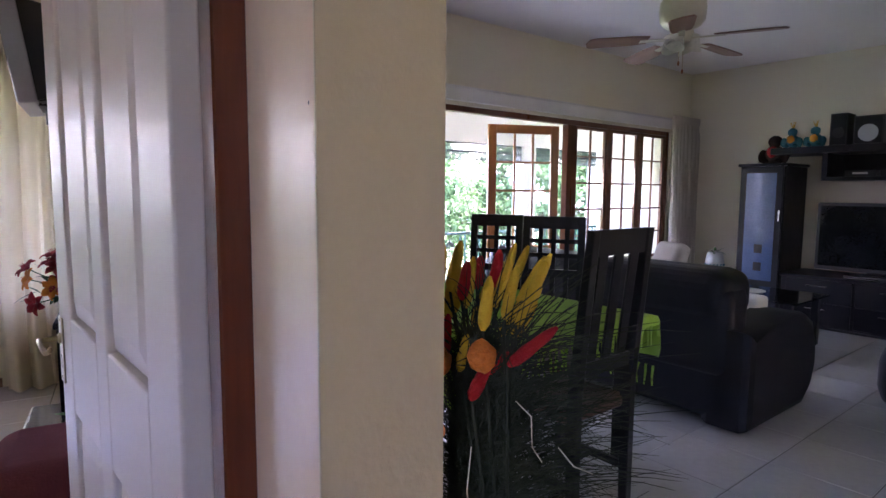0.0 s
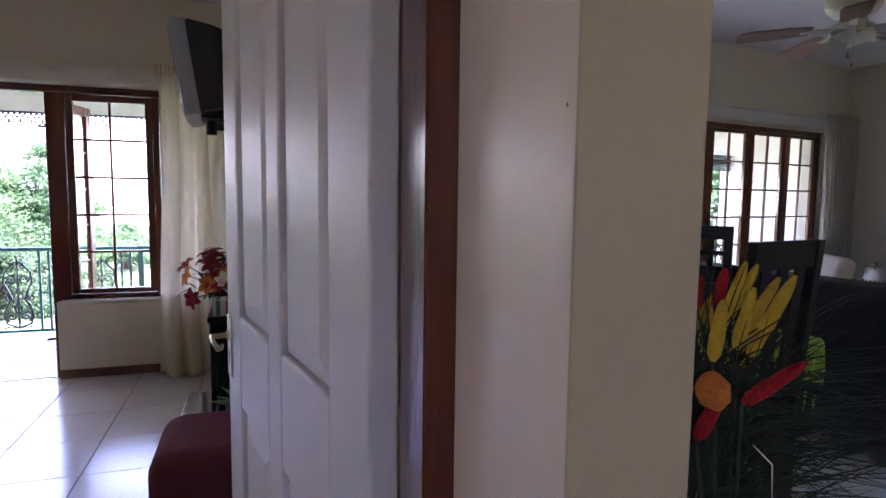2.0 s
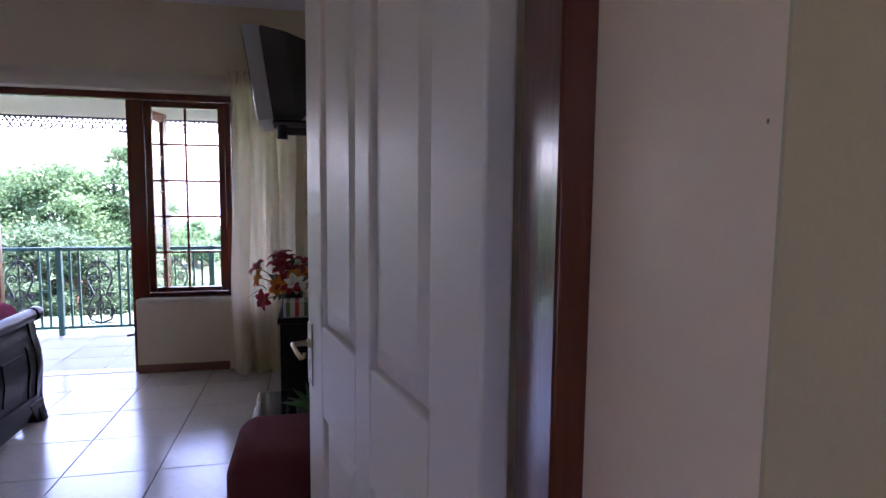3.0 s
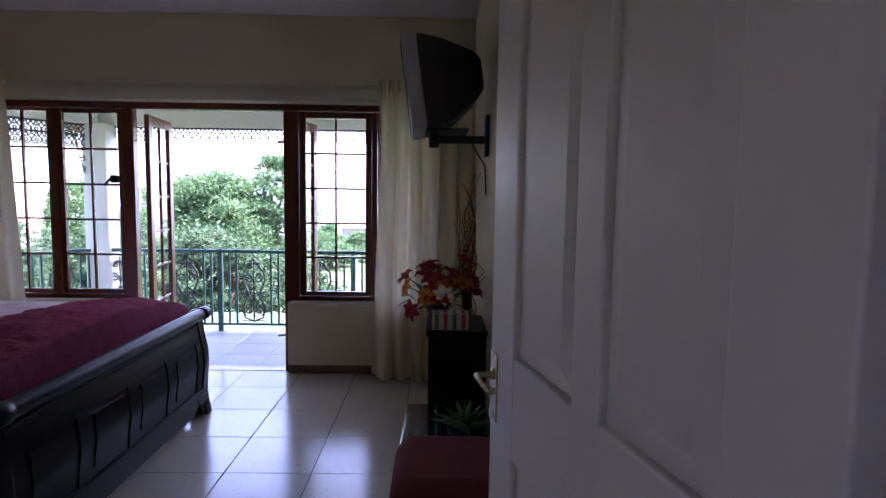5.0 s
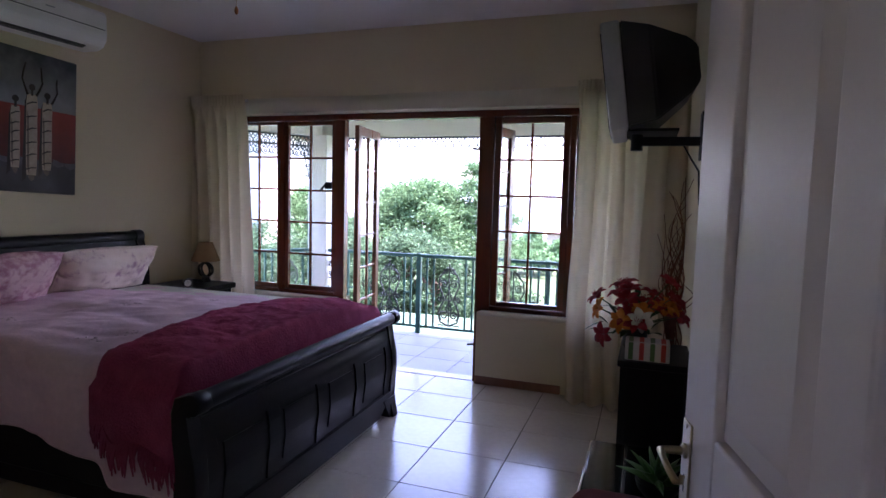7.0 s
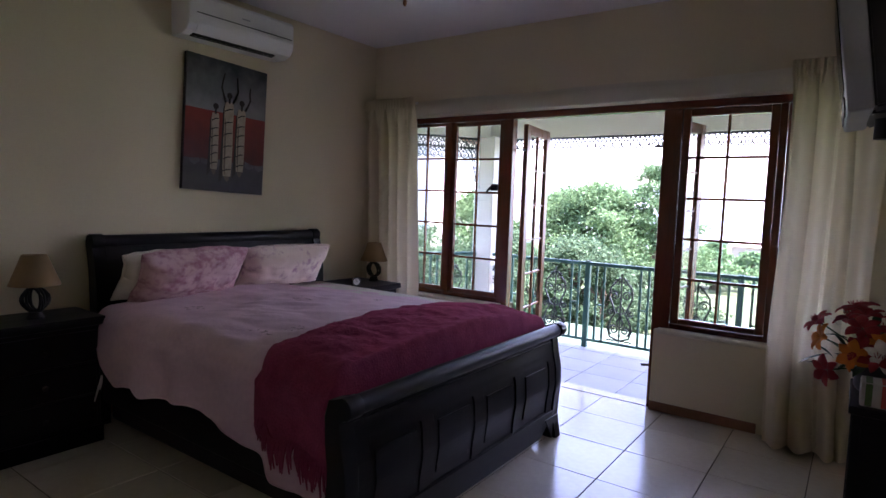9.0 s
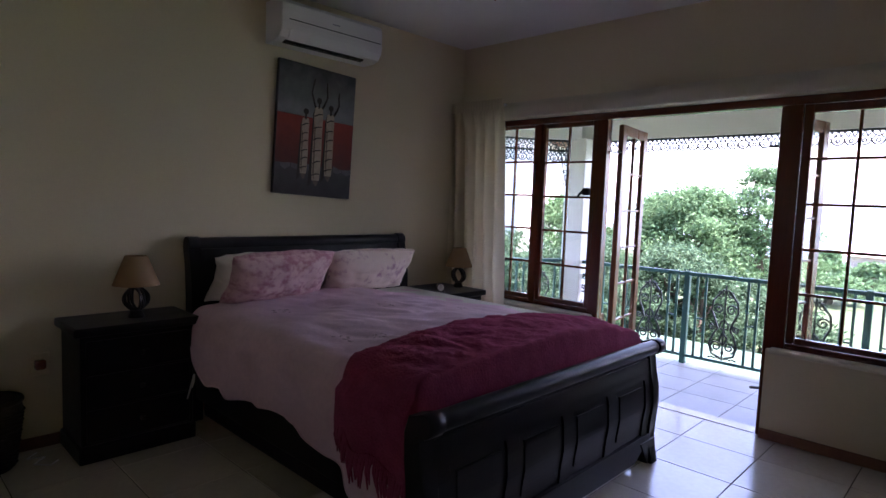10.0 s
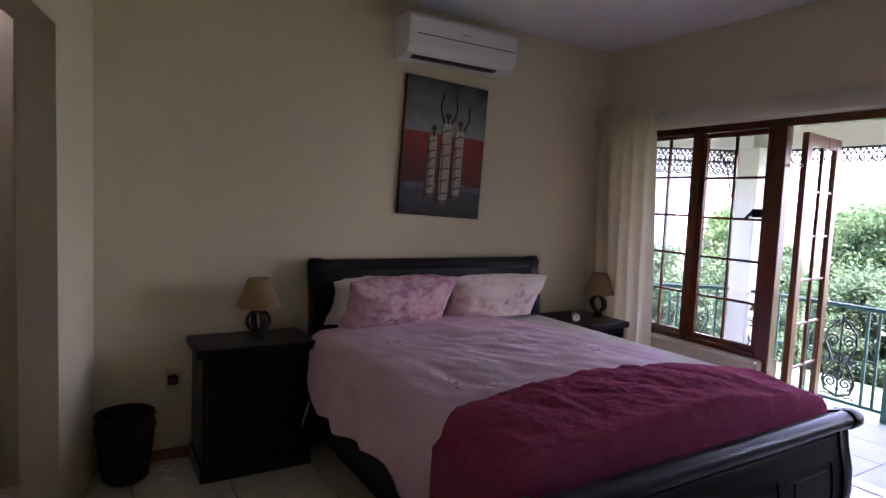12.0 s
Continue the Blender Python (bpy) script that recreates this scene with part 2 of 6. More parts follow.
BINM = mat("brown wicker", (0.035, 0.024, 0.016), (0.02, 0.014, 0.010), rough=0.8, fine=120, coarse=30, bump=0.3)
CERAM = mat("pale ceramic", (0.62, 0.60, 0.56), (0.52, 0.50, 0.47), rough=0.3, fine=40, bump=0.02)
BLUEF = mat("blue plush", (0.05, 0.24, 0.30), (0.04, 0.17, 0.22), rough=0.95, fine=200, bump=0.3)
YELF = mat("orange plush", (0.70, 0.33, 0.03), (0.55, 0.22, 0.02), rough=0.95, fine=200, bump=0.3)
REDF = mat("red plush", (0.40, 0.02, 0.02), (0.26, 0.012, 0.012), rough=0.95, fine=200, bump=0.3)
BROWNF = mat("dark brown plush", (0.05, 0.025, 0.018), (0.03, 0.015, 0.01), rough=0.95, fine=200, bump=0.3)
FANW = mat("cream fan enamel", (0.62, 0.60, 0.48), (0.56, 0.54, 0.43), rough=0.35, fine=60, bump=0.01)
BLADE = mat("fan blade wood", (0.30, 0.17, 0.12), (0.22, 0.12, 0.085), rough=0.45, fine=20, coarse=3, bump=0.03, stretch=(0.4, 4, 4))
FARP = mat("pinkish distant plaster", (0.46, 0.36, 0.32), (0.40, 0.31, 0.27), rough=0.85, fine=8, coarse=1)
FARW = mat("dull distant window", (0.26, 0.24, 0.25), (0.20, 0.19, 0.20), rough=0.6, fine=8)
FROST = mat("frosted lamp glass", (0.75, 0.75, 0.68), None, rough=0.3, bump=0)
CABGL = mat("blue grey display glass", (0.075, 0.12, 0.22), (0.05, 0.085, 0.16), rough=0.08, bump=0, spec=0.3)
GLASS = glass_mat("window glass")


def leaf_mat(name, col, col2):
    m = mat(name, col, col2, rough=0.7, fine=3, coarse=0.8, mix=0.5, bump=0, spec=0.08)
    nt = m.node_tree
    p, out = nt.nodes["Principled BSDF"], nt.nodes["Material Output"]
    g, hs, mr = nt.nodes.new("ShaderNodeNewGeometry"), nt.nodes.new("ShaderNodeHueSaturation"), nt.nodes.new("ShaderNodeMapRange")
    mr.inputs["To Min"].default_value, mr.inputs["To Max"].default_value = 0.5, 1.5
    nt.links.new(g.outputs["Random Per Island"], mr.inputs["Value"])
    nt.links.new(mr.outputs[0], hs.inputs["Value"])
    src = p.inputs["Base Color"].links[0].from_socket
    nt.links.new(src, hs.inputs["Color"])
    nt.links.new(hs.outputs[0], p.inputs["Base Color"])
    tr, ms = nt.nodes.new("ShaderNodeBsdfTranslucent"), nt.nodes.new("ShaderNodeMixShader")
    nt.links.new(hs.outputs[0], tr.inputs[0])
    ms.inputs[0].default_value = 0.36
    nt.links.new(p.outputs[0], ms.inputs[1])
    nt.links.new(tr.outputs[0], ms.inputs[2])
    nt.links.new(ms.outputs[0], out.inputs[0])
    return m


LEAF = leaf_mat("tree leaves", (0.125, 0.225, 0.105), (0.075, 0.145, 0.07))
LEAF2 = leaf_mat("shrub leaves", (0.085, 0.15, 0.085), (0.05, 0.10, 0.055))


# ---- mesh helpers ----
def B():
    return bmesh.new()


def box(bm, a, b, bev=0.0, seg=1):
    vs = [bm.verts.new((x, y, z)) for x in (a[0], b[0]) for y in (a[1], b[1]) for z in (a[2], b[2])]
    fs = [bm.faces.new([vs[i] for i in f]) for f in ((0, 1, 3, 2), (4, 6, 7, 5), (0, 4, 5, 1), (2, 3, 7, 6), (0, 2, 6, 4), (1, 5, 7, 3))]
    if bev:
        es = list({e for f in fs for e in f.edges})
        bmesh.ops.bevel(bm, geom=es, offset=bev, segments=seg, profile=0.5, affect="EDGES")
    return bm


def prism(bm, pts, h0, h1, axis="z", bev=0.0):
    """A polygon pushed along an axis. pts: (x, y) for z, (x, z) for y, (y, z) for x."""
    def at(p, h):
        return {"z": (p[0], p[1], h), "y": (p[0], h, p[1]), "x": (h, p[0], p[1])}[axis]
    lo, hi = [bm.verts.new(at(p, h0)) for p in pts], [bm.verts.new(at(p, h1)) for p in pts]
    n = len(pts)
    fs = [bm.faces.new(lo[::-1]), bm.faces.new(hi)]
    for i in range(n):
        fs.append(bm.faces.new((lo[i], lo[(i + 1) % n], hi[(i + 1) % n], hi[i])))
    if bev:
        es = list(set(fs[0].edges) | set(fs[1].edges))
        bmesh.ops.bevel(bm, geom=es, offset=bev, segments=2, profile=0.5, affect="EDGES")
    return bm


def rod(bm, p, q, r, r2=None, seg=8):
    return tube(bm, [p, q], [r, r if r2 is None else r2], seg)


def tube(bm, pts, r, seg=6, closed=False):
    pts = [Vector(p) for p in pts]
    n = len(pts)
    rs = r if isinstance(r, (list, tuple)) else [r] * n
    rings = []
    side = None
    for i in range(n):
        a, b = pts[(i - 1) % n if closed else max(0, i - 1)], pts[(i + 1) % n if closed else min(n - 1, i + 1)]
        d = (b - a).normalized() if (b - a).length > 1e-9 else Vector((0, 0, 1))
        if side is None:
            side = d.orthogonal().normalized()
        side = (side - d * side.dot(d))
        side = side.normalized() if side.length > 1e-6 else d.orthogonal().normalized()
        up = d.cross(side)
        rings.append([bm.verts.new(pts[i] + (side * math.cos(2 * math.pi * k / seg) + up * math.sin(2 * math.pi * k / seg)) * rs[i]) for k in range(seg)])
    for i in range(n if closed else n - 1):
        u, v = rings[i], rings[(i + 1) % n]
        for k in range(seg):
            bm.faces.new((u[k], u[(k + 1) % seg], v[(k + 1) % seg], v[k]))
    if not closed:
        bm.faces.new(rings[0][::-1])
        bm.faces.new(rings[-1])
    return bm


def lathe(bm, prof, seg=20, at=(0, 0, 0)):
    rings = []
    for r, z in prof:
        rings.append([bm.verts.new((at[0] + max(r, 1e-4) * math.cos(2 * math.pi * k / seg), at[1] + max(r, 1e-4) * math.sin(2 * math.pi * k / seg), at[2] + z)) for k in range(seg)])
    for u, v in zip(rings, rings[1:]):
        for k in range(seg):
            bm.faces.new((u[k], u[(k + 1) % seg], v[(k + 1) % seg], v[k]))
    bm.faces.new(rings[0][::-1])
    bm.faces.new(rings[-1])
    return bm


def surf(bm, f, nu, nv, thick=None):
    """A sheet from f(i, j), i and j in 0..1; thick gives it a second side that much along the normal given by f2."""
    g = [[bm.verts.new(f(i / nu, j / nv)) for j in range(nv + 1)] for i in range(nu + 1)]
    for i in range(nu):
        for j in range(nv):
            bm.faces.new((g[i][j], g[i + 1][j], g[i + 1][j + 1], g[i][j + 1]))
    if thick:
        bmesh.ops.recalc_face_normals(bm, faces=bm.faces)
        bmesh.ops.solidify(bm, geom=list(bm.faces), thickness=thick)
    return bm


def ellipsoid(bm, c, r, u=14, v=10, jitter=0.0):
    def f(i, j):
        a, b = 2 * math.pi * i, math.pi * j
        d = Vector((math.sin(b) * math.cos(a), math.sin(b) * math.sin(a), math.cos(b)))
        k = 1 + (jitter * noise.noise(d * 2 + Vector(c) * 7) if jitter else 0)
        return (c[0] + r[0] * d.x * k, c[1] + r[1] * d.y * k, c[2] + r[2] * d.z * k)
    surf(bm, f, u, v)
    bmesh.ops.remove_doubles(bm, verts=bm.verts, dist=1e-5)
    return bm


def mesh_of(name, bm, material, smooth=40):
    bmesh.ops.recalc_face_normals(bm, faces=bm.faces)
    me = bpy.data.meshes.new(name)
    bm.to_mesh(me)
    bm.free()
    me.materials.append(material)
    if smooth:
        me.polygons.foreach_set("use_smooth", [True] * len(me.polygons))
        me.set_sharp_from_angle(angle=radians(smooth))
        if smooth < 100 and len(me.polygons) > 5:
            areas = sorted(p.area for p in me.polygons)
            mid, big = areas[len(areas) // 2], areas[-1]
            if big > 8 * mid or len(areas) < 60:
                for p in me.polygons:
                    if p.area > 0.12 * big and p.area > 3 * mid:
                        p.use_smooth = False
    return me


def part(name, bm, material, parent, label="", smooth=40, m=None):
    ob = new(name, mesh_of(name, bm, material, smooth))
    ob.parent = parent
    if m is not None:
        ob.matrix_local = m
    return tagged(ob, label)


def thing(name, m, label, category, group=""):
    ob = new(name)
    ob.empty_display_size = 0.1
    ob.matrix_world = m
    return tagged(ob, label, category, group)


def structure(name, bm, material, label="", m=None, smooth=0):
    ob = new(name, mesh_of(name, bm, material, smooth))
    if m is not None:
        ob.matrix_world = m
    return tagged(ob, label, name.split("_")[0], kind="structure")


rnd = random.Random(7)
LOUNGE = Matrix.Translation((0.048, 1.6, 0)) @ pose(0, 0, 0, 0, 0, 10)


def lp(u, v, z=0.0, rz=0.0):
    return LOUNGE @ pose(u, v, z, 0, 0, rz)


# ---- large structure: bedroom ----
X0, X1, YN, ZC = -4.17, -0.18, 5.94, 2.71
bm = B()
box(bm, (-4.40, YN, -0.02), (-3.90, 6.16, 2.9))
box(bm, (-0.40, YN, -0.02), (0.30, 6.16, 2.9))
box(bm, (-3.90, YN, 2.07), (-0.40, 6.16, 2.9))
box(bm, (-3.90, YN, -0.02), (-2.80, 6.16, 0.555))
box(bm, (-1.60, YN, -0.02), (-0.40, 6.16, 0.555))
structure("wall_north", bm, PLASTER, "cream plastered bedroom wall round the glazed doors")
structure("wall_west", box(B(), (-4.40, 0.3, -0.02), (X0, YN, 2.9)), PLASTER, "plain cream plastered wall behind the bed")
structure("wall_east", prism(B(), [(-0.069, 1.584), (0.048, 1.600), (0.12, 5.15), (0.12, YN), (X1, YN), (X1, 3.0), (-0.080, 2.02), (-0.076, 1.93)], -0.02, 2.9, bev=0.0), PLASTER, "cream plastered wall between bedroom and lounge")
# the glossy jamb side of the door recess, set just proud of the wall's end
structure("door_reveal", prism(B(), [(-0.0696, 1.5846), (-0.068, 1.60), (-0.076, 1.80), (-0.080, 1.80)], 0, 2.08), REVEAL, "pale glossy painted side of the door recess")
reveal = bpy.data.objects["door_reveal"]
for z, y in ((1.405, 1.592), (1.66, 1.590)):
    part("paint_chip", ellipsoid(B(), (-0.0715, y, z), (0.0006, 0.0010, 0.0016), 8, 6), STONE, reveal, "small grey chip in the paint")
# Thin added skin whose darker tone paints shade onto this face.
structure("wall_hall_north", prism(B(), [(-0.0688, 1.5812), (0.0484, 1.5972), (0.048, 1.600), (-0.069, 1.584)], 0.0, 2.79), PLASTER_SHADE, "tan end of the wall towards the hall, darkened as shade")
bm = B()
prism(bm, [(-4.17, 2.385), (-3.50, 2.262), (-3.525, 2.128), (-4.17, 2.245)], -0.02, 2.9)
prism(bm, [(-3.50, 2.262), (-2.66, 2.09), (-2.69, 1.955), (-3.525, 2.128)], 2.08, 2.9)
prism(bm, [(-2.66, 2.09), (-1.03, 1.90), (-1.03, 1.585), (-2.69, 1.955)], -0.02, 2.9)
prism(bm, [(-1.03, 1.90), (-0.076, 1.93), (-0.069, 1.584), (-1.03, 1.585)], 2.085, 2.9)
structure("wall_south", bm, PLASTER, "cream plastered wall with two doorways")
bm = B()
box(bm, (-4.17, 0.2, -0.02), (-1.45, 0.35, 2.9))
box(bm, (-1.60, 0.35, -0.02), (-1.45, 1.60, 2.9))
structure("wall_dressing_room", bm, PLASTER, "cream wall of the small room beyond the doorway")
structure("ceiling_bedroom", prism(B(), [(-4.17, 2.0), (-0.18, 1.55), (-0.18, YN), (-4.17, YN)], ZC, ZC + 0.1), CEIL, "white plastered bedroom ceiling")
structure("ceiling_dressing_room", box(B(), (-4.17, 0.2, 2.6), (-1.45, 1.90, 2.7)), CEIL, "white ceiling of the small room")

# skirting tiles along the north wall
for a, b in ((-4.15, -2.80), (-1.60, -0.95)):
    structure("baseboard", box(B(), (a, YN - 0.011, 0.002), (b, YN - 0.001, 0.066), 0.003), SKIRT, "terracotta tile skirting along the wall")
structure("baseboard", box(B(), (X0 + 0.001, 2.4, 0.002), (X0 + 0.011, 5.9, 0.066), 0.003), SKIRT, "terracotta tile skirting along the wall")
structure("baseboard", box(B(), (X1 - 0.011, 3.02, 0.002), (X1 - 0.001, 5.9, 0.066), 0.003), SKIRT, "terracotta tile skirting along the wall")
# ledges under the windows and the plaster band over them
for a, b in ((-3.90, -2.806), (-1.585, -0.40)):
    structure("window_sill", box(B(), (a, YN - 0.03, 0.535), (b, 6.02, 0.565), 0.012, 3), PLASTER_L, "rounded cream plaster ledge under the window", smooth=40)


# hand-plastered band over the doors, with a soft uneven upper edge
def plaster_band(i, j):
    x = -3.70 + i * 2.90
    top = 2.185 + 0.010 * noise.noise((x * 1.7, 3, 0)) + 0.005 * noise.noise((x * 5, 8, 0))
    prof = ((YN - 0.003, top + 0.02), (YN - 0.016, top), (YN - 0.036, top - 0.022), (YN - 0.045, top - 0.05), (YN - 0.046, 2.10), (YN - 0.043, 2.078), (YN - 0.030, 2.072), (YN - 0.003, 2.072))
    k = min(6, int(j * 7))
    u = j * 7 - k
    return (x, prof[k][0] + (prof[k + 1][0] - prof[k][0]) * u - 0.004 * noise.noise((x * 2.3, j, 0)), prof[k][1] + (prof[k + 1][1] - prof[k][1]) * u)


structure("trim_pelmet", surf(B(), plaster_band, 90, 14), PLASTER_L, "cream plaster band with a soft uneven edge over the doors", smooth=180)

# ---- floors ----
bm = B()
rings = []
for r_, z_ in ((0.5, -0.60), (19.0, -0.60), (24.0, -1.6), (60, -4.2), (150, -9.5), (420, -26.0), (2500, -150.0)):
    rings.append([bm.verts.new((-2 + r_ * math.cos(2 * math.pi * k / 64), r_ * math.sin(2 * math.pi * k / 64), z_)) for k in range(64)])
bm.faces.new(rings[0])
for u, v in zip(rings, rings[1:]):
    for k in range(64):
        bm.faces.new((u[k], v[k], v[(k + 1) % 64], u[(k + 1) % 64]))
structure("ground", bm, GRASS, "green lawn and ground falling away downhill", smooth=60)
# Added glowing backdrop: emission paints the haze and covers the sky's dark lower part.
haze = bpy.data.materials.new("glowing backdrop haze")
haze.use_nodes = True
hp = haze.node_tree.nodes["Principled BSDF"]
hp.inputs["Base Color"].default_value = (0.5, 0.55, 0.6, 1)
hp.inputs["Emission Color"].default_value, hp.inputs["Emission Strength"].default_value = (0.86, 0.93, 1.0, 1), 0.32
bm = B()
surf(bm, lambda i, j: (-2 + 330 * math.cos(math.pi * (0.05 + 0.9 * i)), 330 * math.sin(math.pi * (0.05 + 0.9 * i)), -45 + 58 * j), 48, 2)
structure("backdrop", bm, haze, "curved backdrop glowing as pale hazy distance", smooth=60)


def tiled(name, label, material, m, x0, x1, y0, y1, ox, oy, px, py, z=0.0, keep=None, gap=0.004):
    """A bed of grout with single tiles lying on it, 2 mm proud."""
    bed = structure(name, box(B(), (x0, y0, z - 0.08), (x1, y1, z - 0.004)), GROUT, label, m)
    me = {}
    for i in range(math.floor((x0 - ox) / px) - 1, math.ceil((x1 - ox) / px) + 1):
        for j in range(math.floor((y0 - oy) / py) - 1, math.ceil((y1 - oy) / py) + 1):
            a, b = max(x0, ox + i * px + gap / 2), min(x1, ox + (i + 1) * px - gap / 2)
            c, d = max(y0, oy + j * py + gap / 2), min(y1, oy + (j + 1) * py - gap / 2)
            if b - a < 0.02 or d - c < 0.02 or (keep and not keep((a + b) / 2, (c + d) / 2)):
                continue
            key = (round(b - a, 3), round(d - c, 3))
            if key not in me:
                me[key] = mesh_of("tile", box(B(), (-key[0] / 2, -key[1] / 2, -0.006), (key[0] / 2, key[1] / 2, 0), 0.0018, 1), material, 0)
            t = new("tile", me[key])
            t.parent = bed
            t.location = ((a + b) / 2, (c + d) / 2, z + rnd.uniform(-0.0004, 0.0004))
            t.rotation_euler = (rnd.uniform(-0.0015, 0.0015), rnd.uniform(-0.0015, 0.0015), 0)
    return bed


# ---- the bedroom's door: frame and leaf ----
bm = B()
box(bm, (-0.113, 1.785, 0), (-0.0775, 1.883, 2.085), 0.003)
structure("trim_door_jamb", bm, TIMBER, "dark red varnished timber door jamb", smooth=40)
structure("trim_door_jamb", box(B(), (-1.03, 1.785, 0), (-0.995, 1.883, 2.085), 0.003), TIMBER, "dark red varnished timber door jamb", smooth=40)
structure("trim_door_head", box(B(), (-0.995, 1.785, 2.045), (-0.113, 1.883, 2.085), 0.003), TIMBER, "dark red varnished timber door head", smooth=40)

LEAF_W, LEAF_T = 0.893, 0.04
leaf_pose = pose(-0.145, 1.908, 0.008, 0, 0, 102.4)
door = thing("door_1", leaf_pose, "white moulded panel door standing open on dark hinges", "door")
tagged(door, kind="structure")
# local x runs from the hinge to the lock, local y to the side turned to the room is +
T0, T1 = -LEAF_T, 0.0
zs_lo, zs_hi = (0.22, 0.83), (1.055, 1.90)
cols = ((0.148, 0.392), (0.490, 0.745))
part("slab", box(B(), (0.004, T0 + 0.017, 0.004), (LEAF_W - 0.004, T1 - 0.017, 2.028)), DOORW, door)
for a, b in ((0.0, 0.143), (0.397, 0.485), (0.750, LEAF_W)):
    part("stile", box(B(), (a, T0, 0), (b, T1, 2.03), 0.005, 3), DOORW, door)
for a, b in ((0.0, 0.215), (0.835, 1.05), (1.905, 2.03)):
    for c, d in cols:
        part("rail", box(B(), (c - 0.005, T0 + 0.0003, a), (d + 0.005, T1 - 0.0003, b), 0.005, 3), DOORW, door)
for z0, z1 in (zs_lo, zs_hi):
    for c, d in cols:
        bm = B()
        for s, y in ((1, T1), (-1, T0)):
            # a raised field with wide sloping borders
            o = [(c, z0), (d, z0), (d, z1), (c, z1)]
            k = 0.042
            n = [(c + k, z0 + k), (d - k, z0 + k), (d - k, z1 - k), (c + k, z1 - k)]
            vo = [bm.verts.new((x, y - s * 0.013, z)) for x, z in o]
            vi = [bm.verts.new((x, y - s * 0.003, z)) for x, z in n]
            bm.faces.new(vi)
            for q in range(4):
                bm.faces.new((vo[q], vo[(q + 1) % 4], vi[(q + 1) % 4], vi[q]))
        part("panel", bm, DOORW, door, smooth=0)
plate = part("lock_plate", box(B(), (LEAF_W - 0.052, T1, 0.880), (LEAF_W - 0.010, T1 + 0.004, 1.035), 0.0015), BRASS, door, "aged brass lock plate")
part("keyhole", prism(B(), [(LEAF_W - 0.034, 0.915), (LEAF_W - 0.028, 0.915), (LEAF_W - 0.029, 0.935), (LEAF_W - 0.026, 0.941), (LEAF_W - 0.031, 0.946), (LEAF_W - 0.036, 0.941), (LEAF_W - 0.033, 0.935)], T1 + 0.004, T1 + 0.0046, "y"), BLACKM, plate)
for z in (0.893, 1.027):
    part("screw", lathe(B(), [(0.004, 0), (0.004, 0.0015), (0.002, 0.002)], 8), BRASS, plate, m=pose(LEAF_W - 0.031, T1 + 0.004, z, -90, 0, 0))
lever = [(0.0, 0.003, 0.0), (0.0, 0.036, 0.0), (-0.008, 0.046, 0.002), (-0.040, 0.050, 0.004), (-0.075, 0.049, -0.002), (-0.098, 0.045, -0.008), (-0.106, 0.040, -0.004), (-0.102, 0.037, 0.004)]
for sgn, y in ((1, T1), (-1, T0)):
    h = part("door_handle", tube(B(), [(LEAF_W - 0.031 + u, y + sgn * v, 0.985 + q) for u, v, q in lever], [0.0075, 0.0065, 0.0065, 0.0055, 0.0055, 0.006, 0.0055, 0.004], 10), BRASS, door, "aged brass lever handle with a curled end")
    part("rose", lathe(B(), [(0.013, 0), (0.012, 0.004), (0.009, 0.006)], 14), BRASS, h, m=pose(LEAF_W - 0.031, y + sgn * 0.004, 0.985, -90 * sgn, 0, 0))
part("strike_face", box(B(), (LEAF_W, T0 + 0.009, 0.90), (LEAF_W + 0.0015, T1 - 0.009, 1.03), 0.0006), BRASS, door, "brass lock face in the door's edge")
for z in (0.22, 1.94):
    part("hinge", rod(B(), (-0.006, T1 - 0.012, z - 0.05), (-0.006, T1 - 0.012, z + 0.05), 0.006), BRASS, door)


# ---- glazed windows and doors ----
def sash(parent, x0, x1, z0, z1, y, material, cols=2, rows=5, st=0.045, deep=0.038, bar=0.016, bottom=None):
    """A glazed sash with its stiles, rails, bars and panes, in the plane y of the parent."""
    bt = bottom or st
    for a, b in ((x0, x0 + st), (x1 - st, x1)):
        part("stile", box(B(), (a, y, z0), (b, y + deep, z1), 0.003), material, parent)
    for a, b in ((z0, z0 + bt), (z1 - st, z1)):
        part("rail", box(B(), (x0 + st, y + 0.001, a), (x1 - st, y + deep - 0.001, b), 0.003), material, parent)
    gx0, gx1, gz0, gz1 = x0 + st, x1 - st, z0 + bt, z1 - st
    for k in range(1, cols):
        x = gx0 + (gx1 - gx0) * k / cols
        part("glazing_bar", box(B(), (x - bar / 2, y + 0.006, gz0), (x + bar / 2, y + deep - 0.006, gz1), 0.003), material, parent)
    for k in range(1, rows):
        z = gz0 + (gz1 - gz0) * k / rows
        part("glazing_bar", box(B(), (gx0, y + 0.008, z - bar / 2), (gx1, y + deep - 0.008, z + bar / 2), 0.003), material, parent)
    for i in range(cols):
        for k in range(rows):
            a, b = gx0 + (gx1 - gx0) * i / cols, gx0 + (gx1 - gx0) * (i + 1) / cols
            c, d = gz0 + (gz1 - gz0) * k / rows, gz0 + (gz1 - gz0) * (k + 1) / rows
            p = part("pane", box(B(), (a, y + deep / 2 - 0.002, c), (b, y + deep / 2 + 0.002, d)), GLASS, parent, smooth=0)
            p.visible_shadow = False


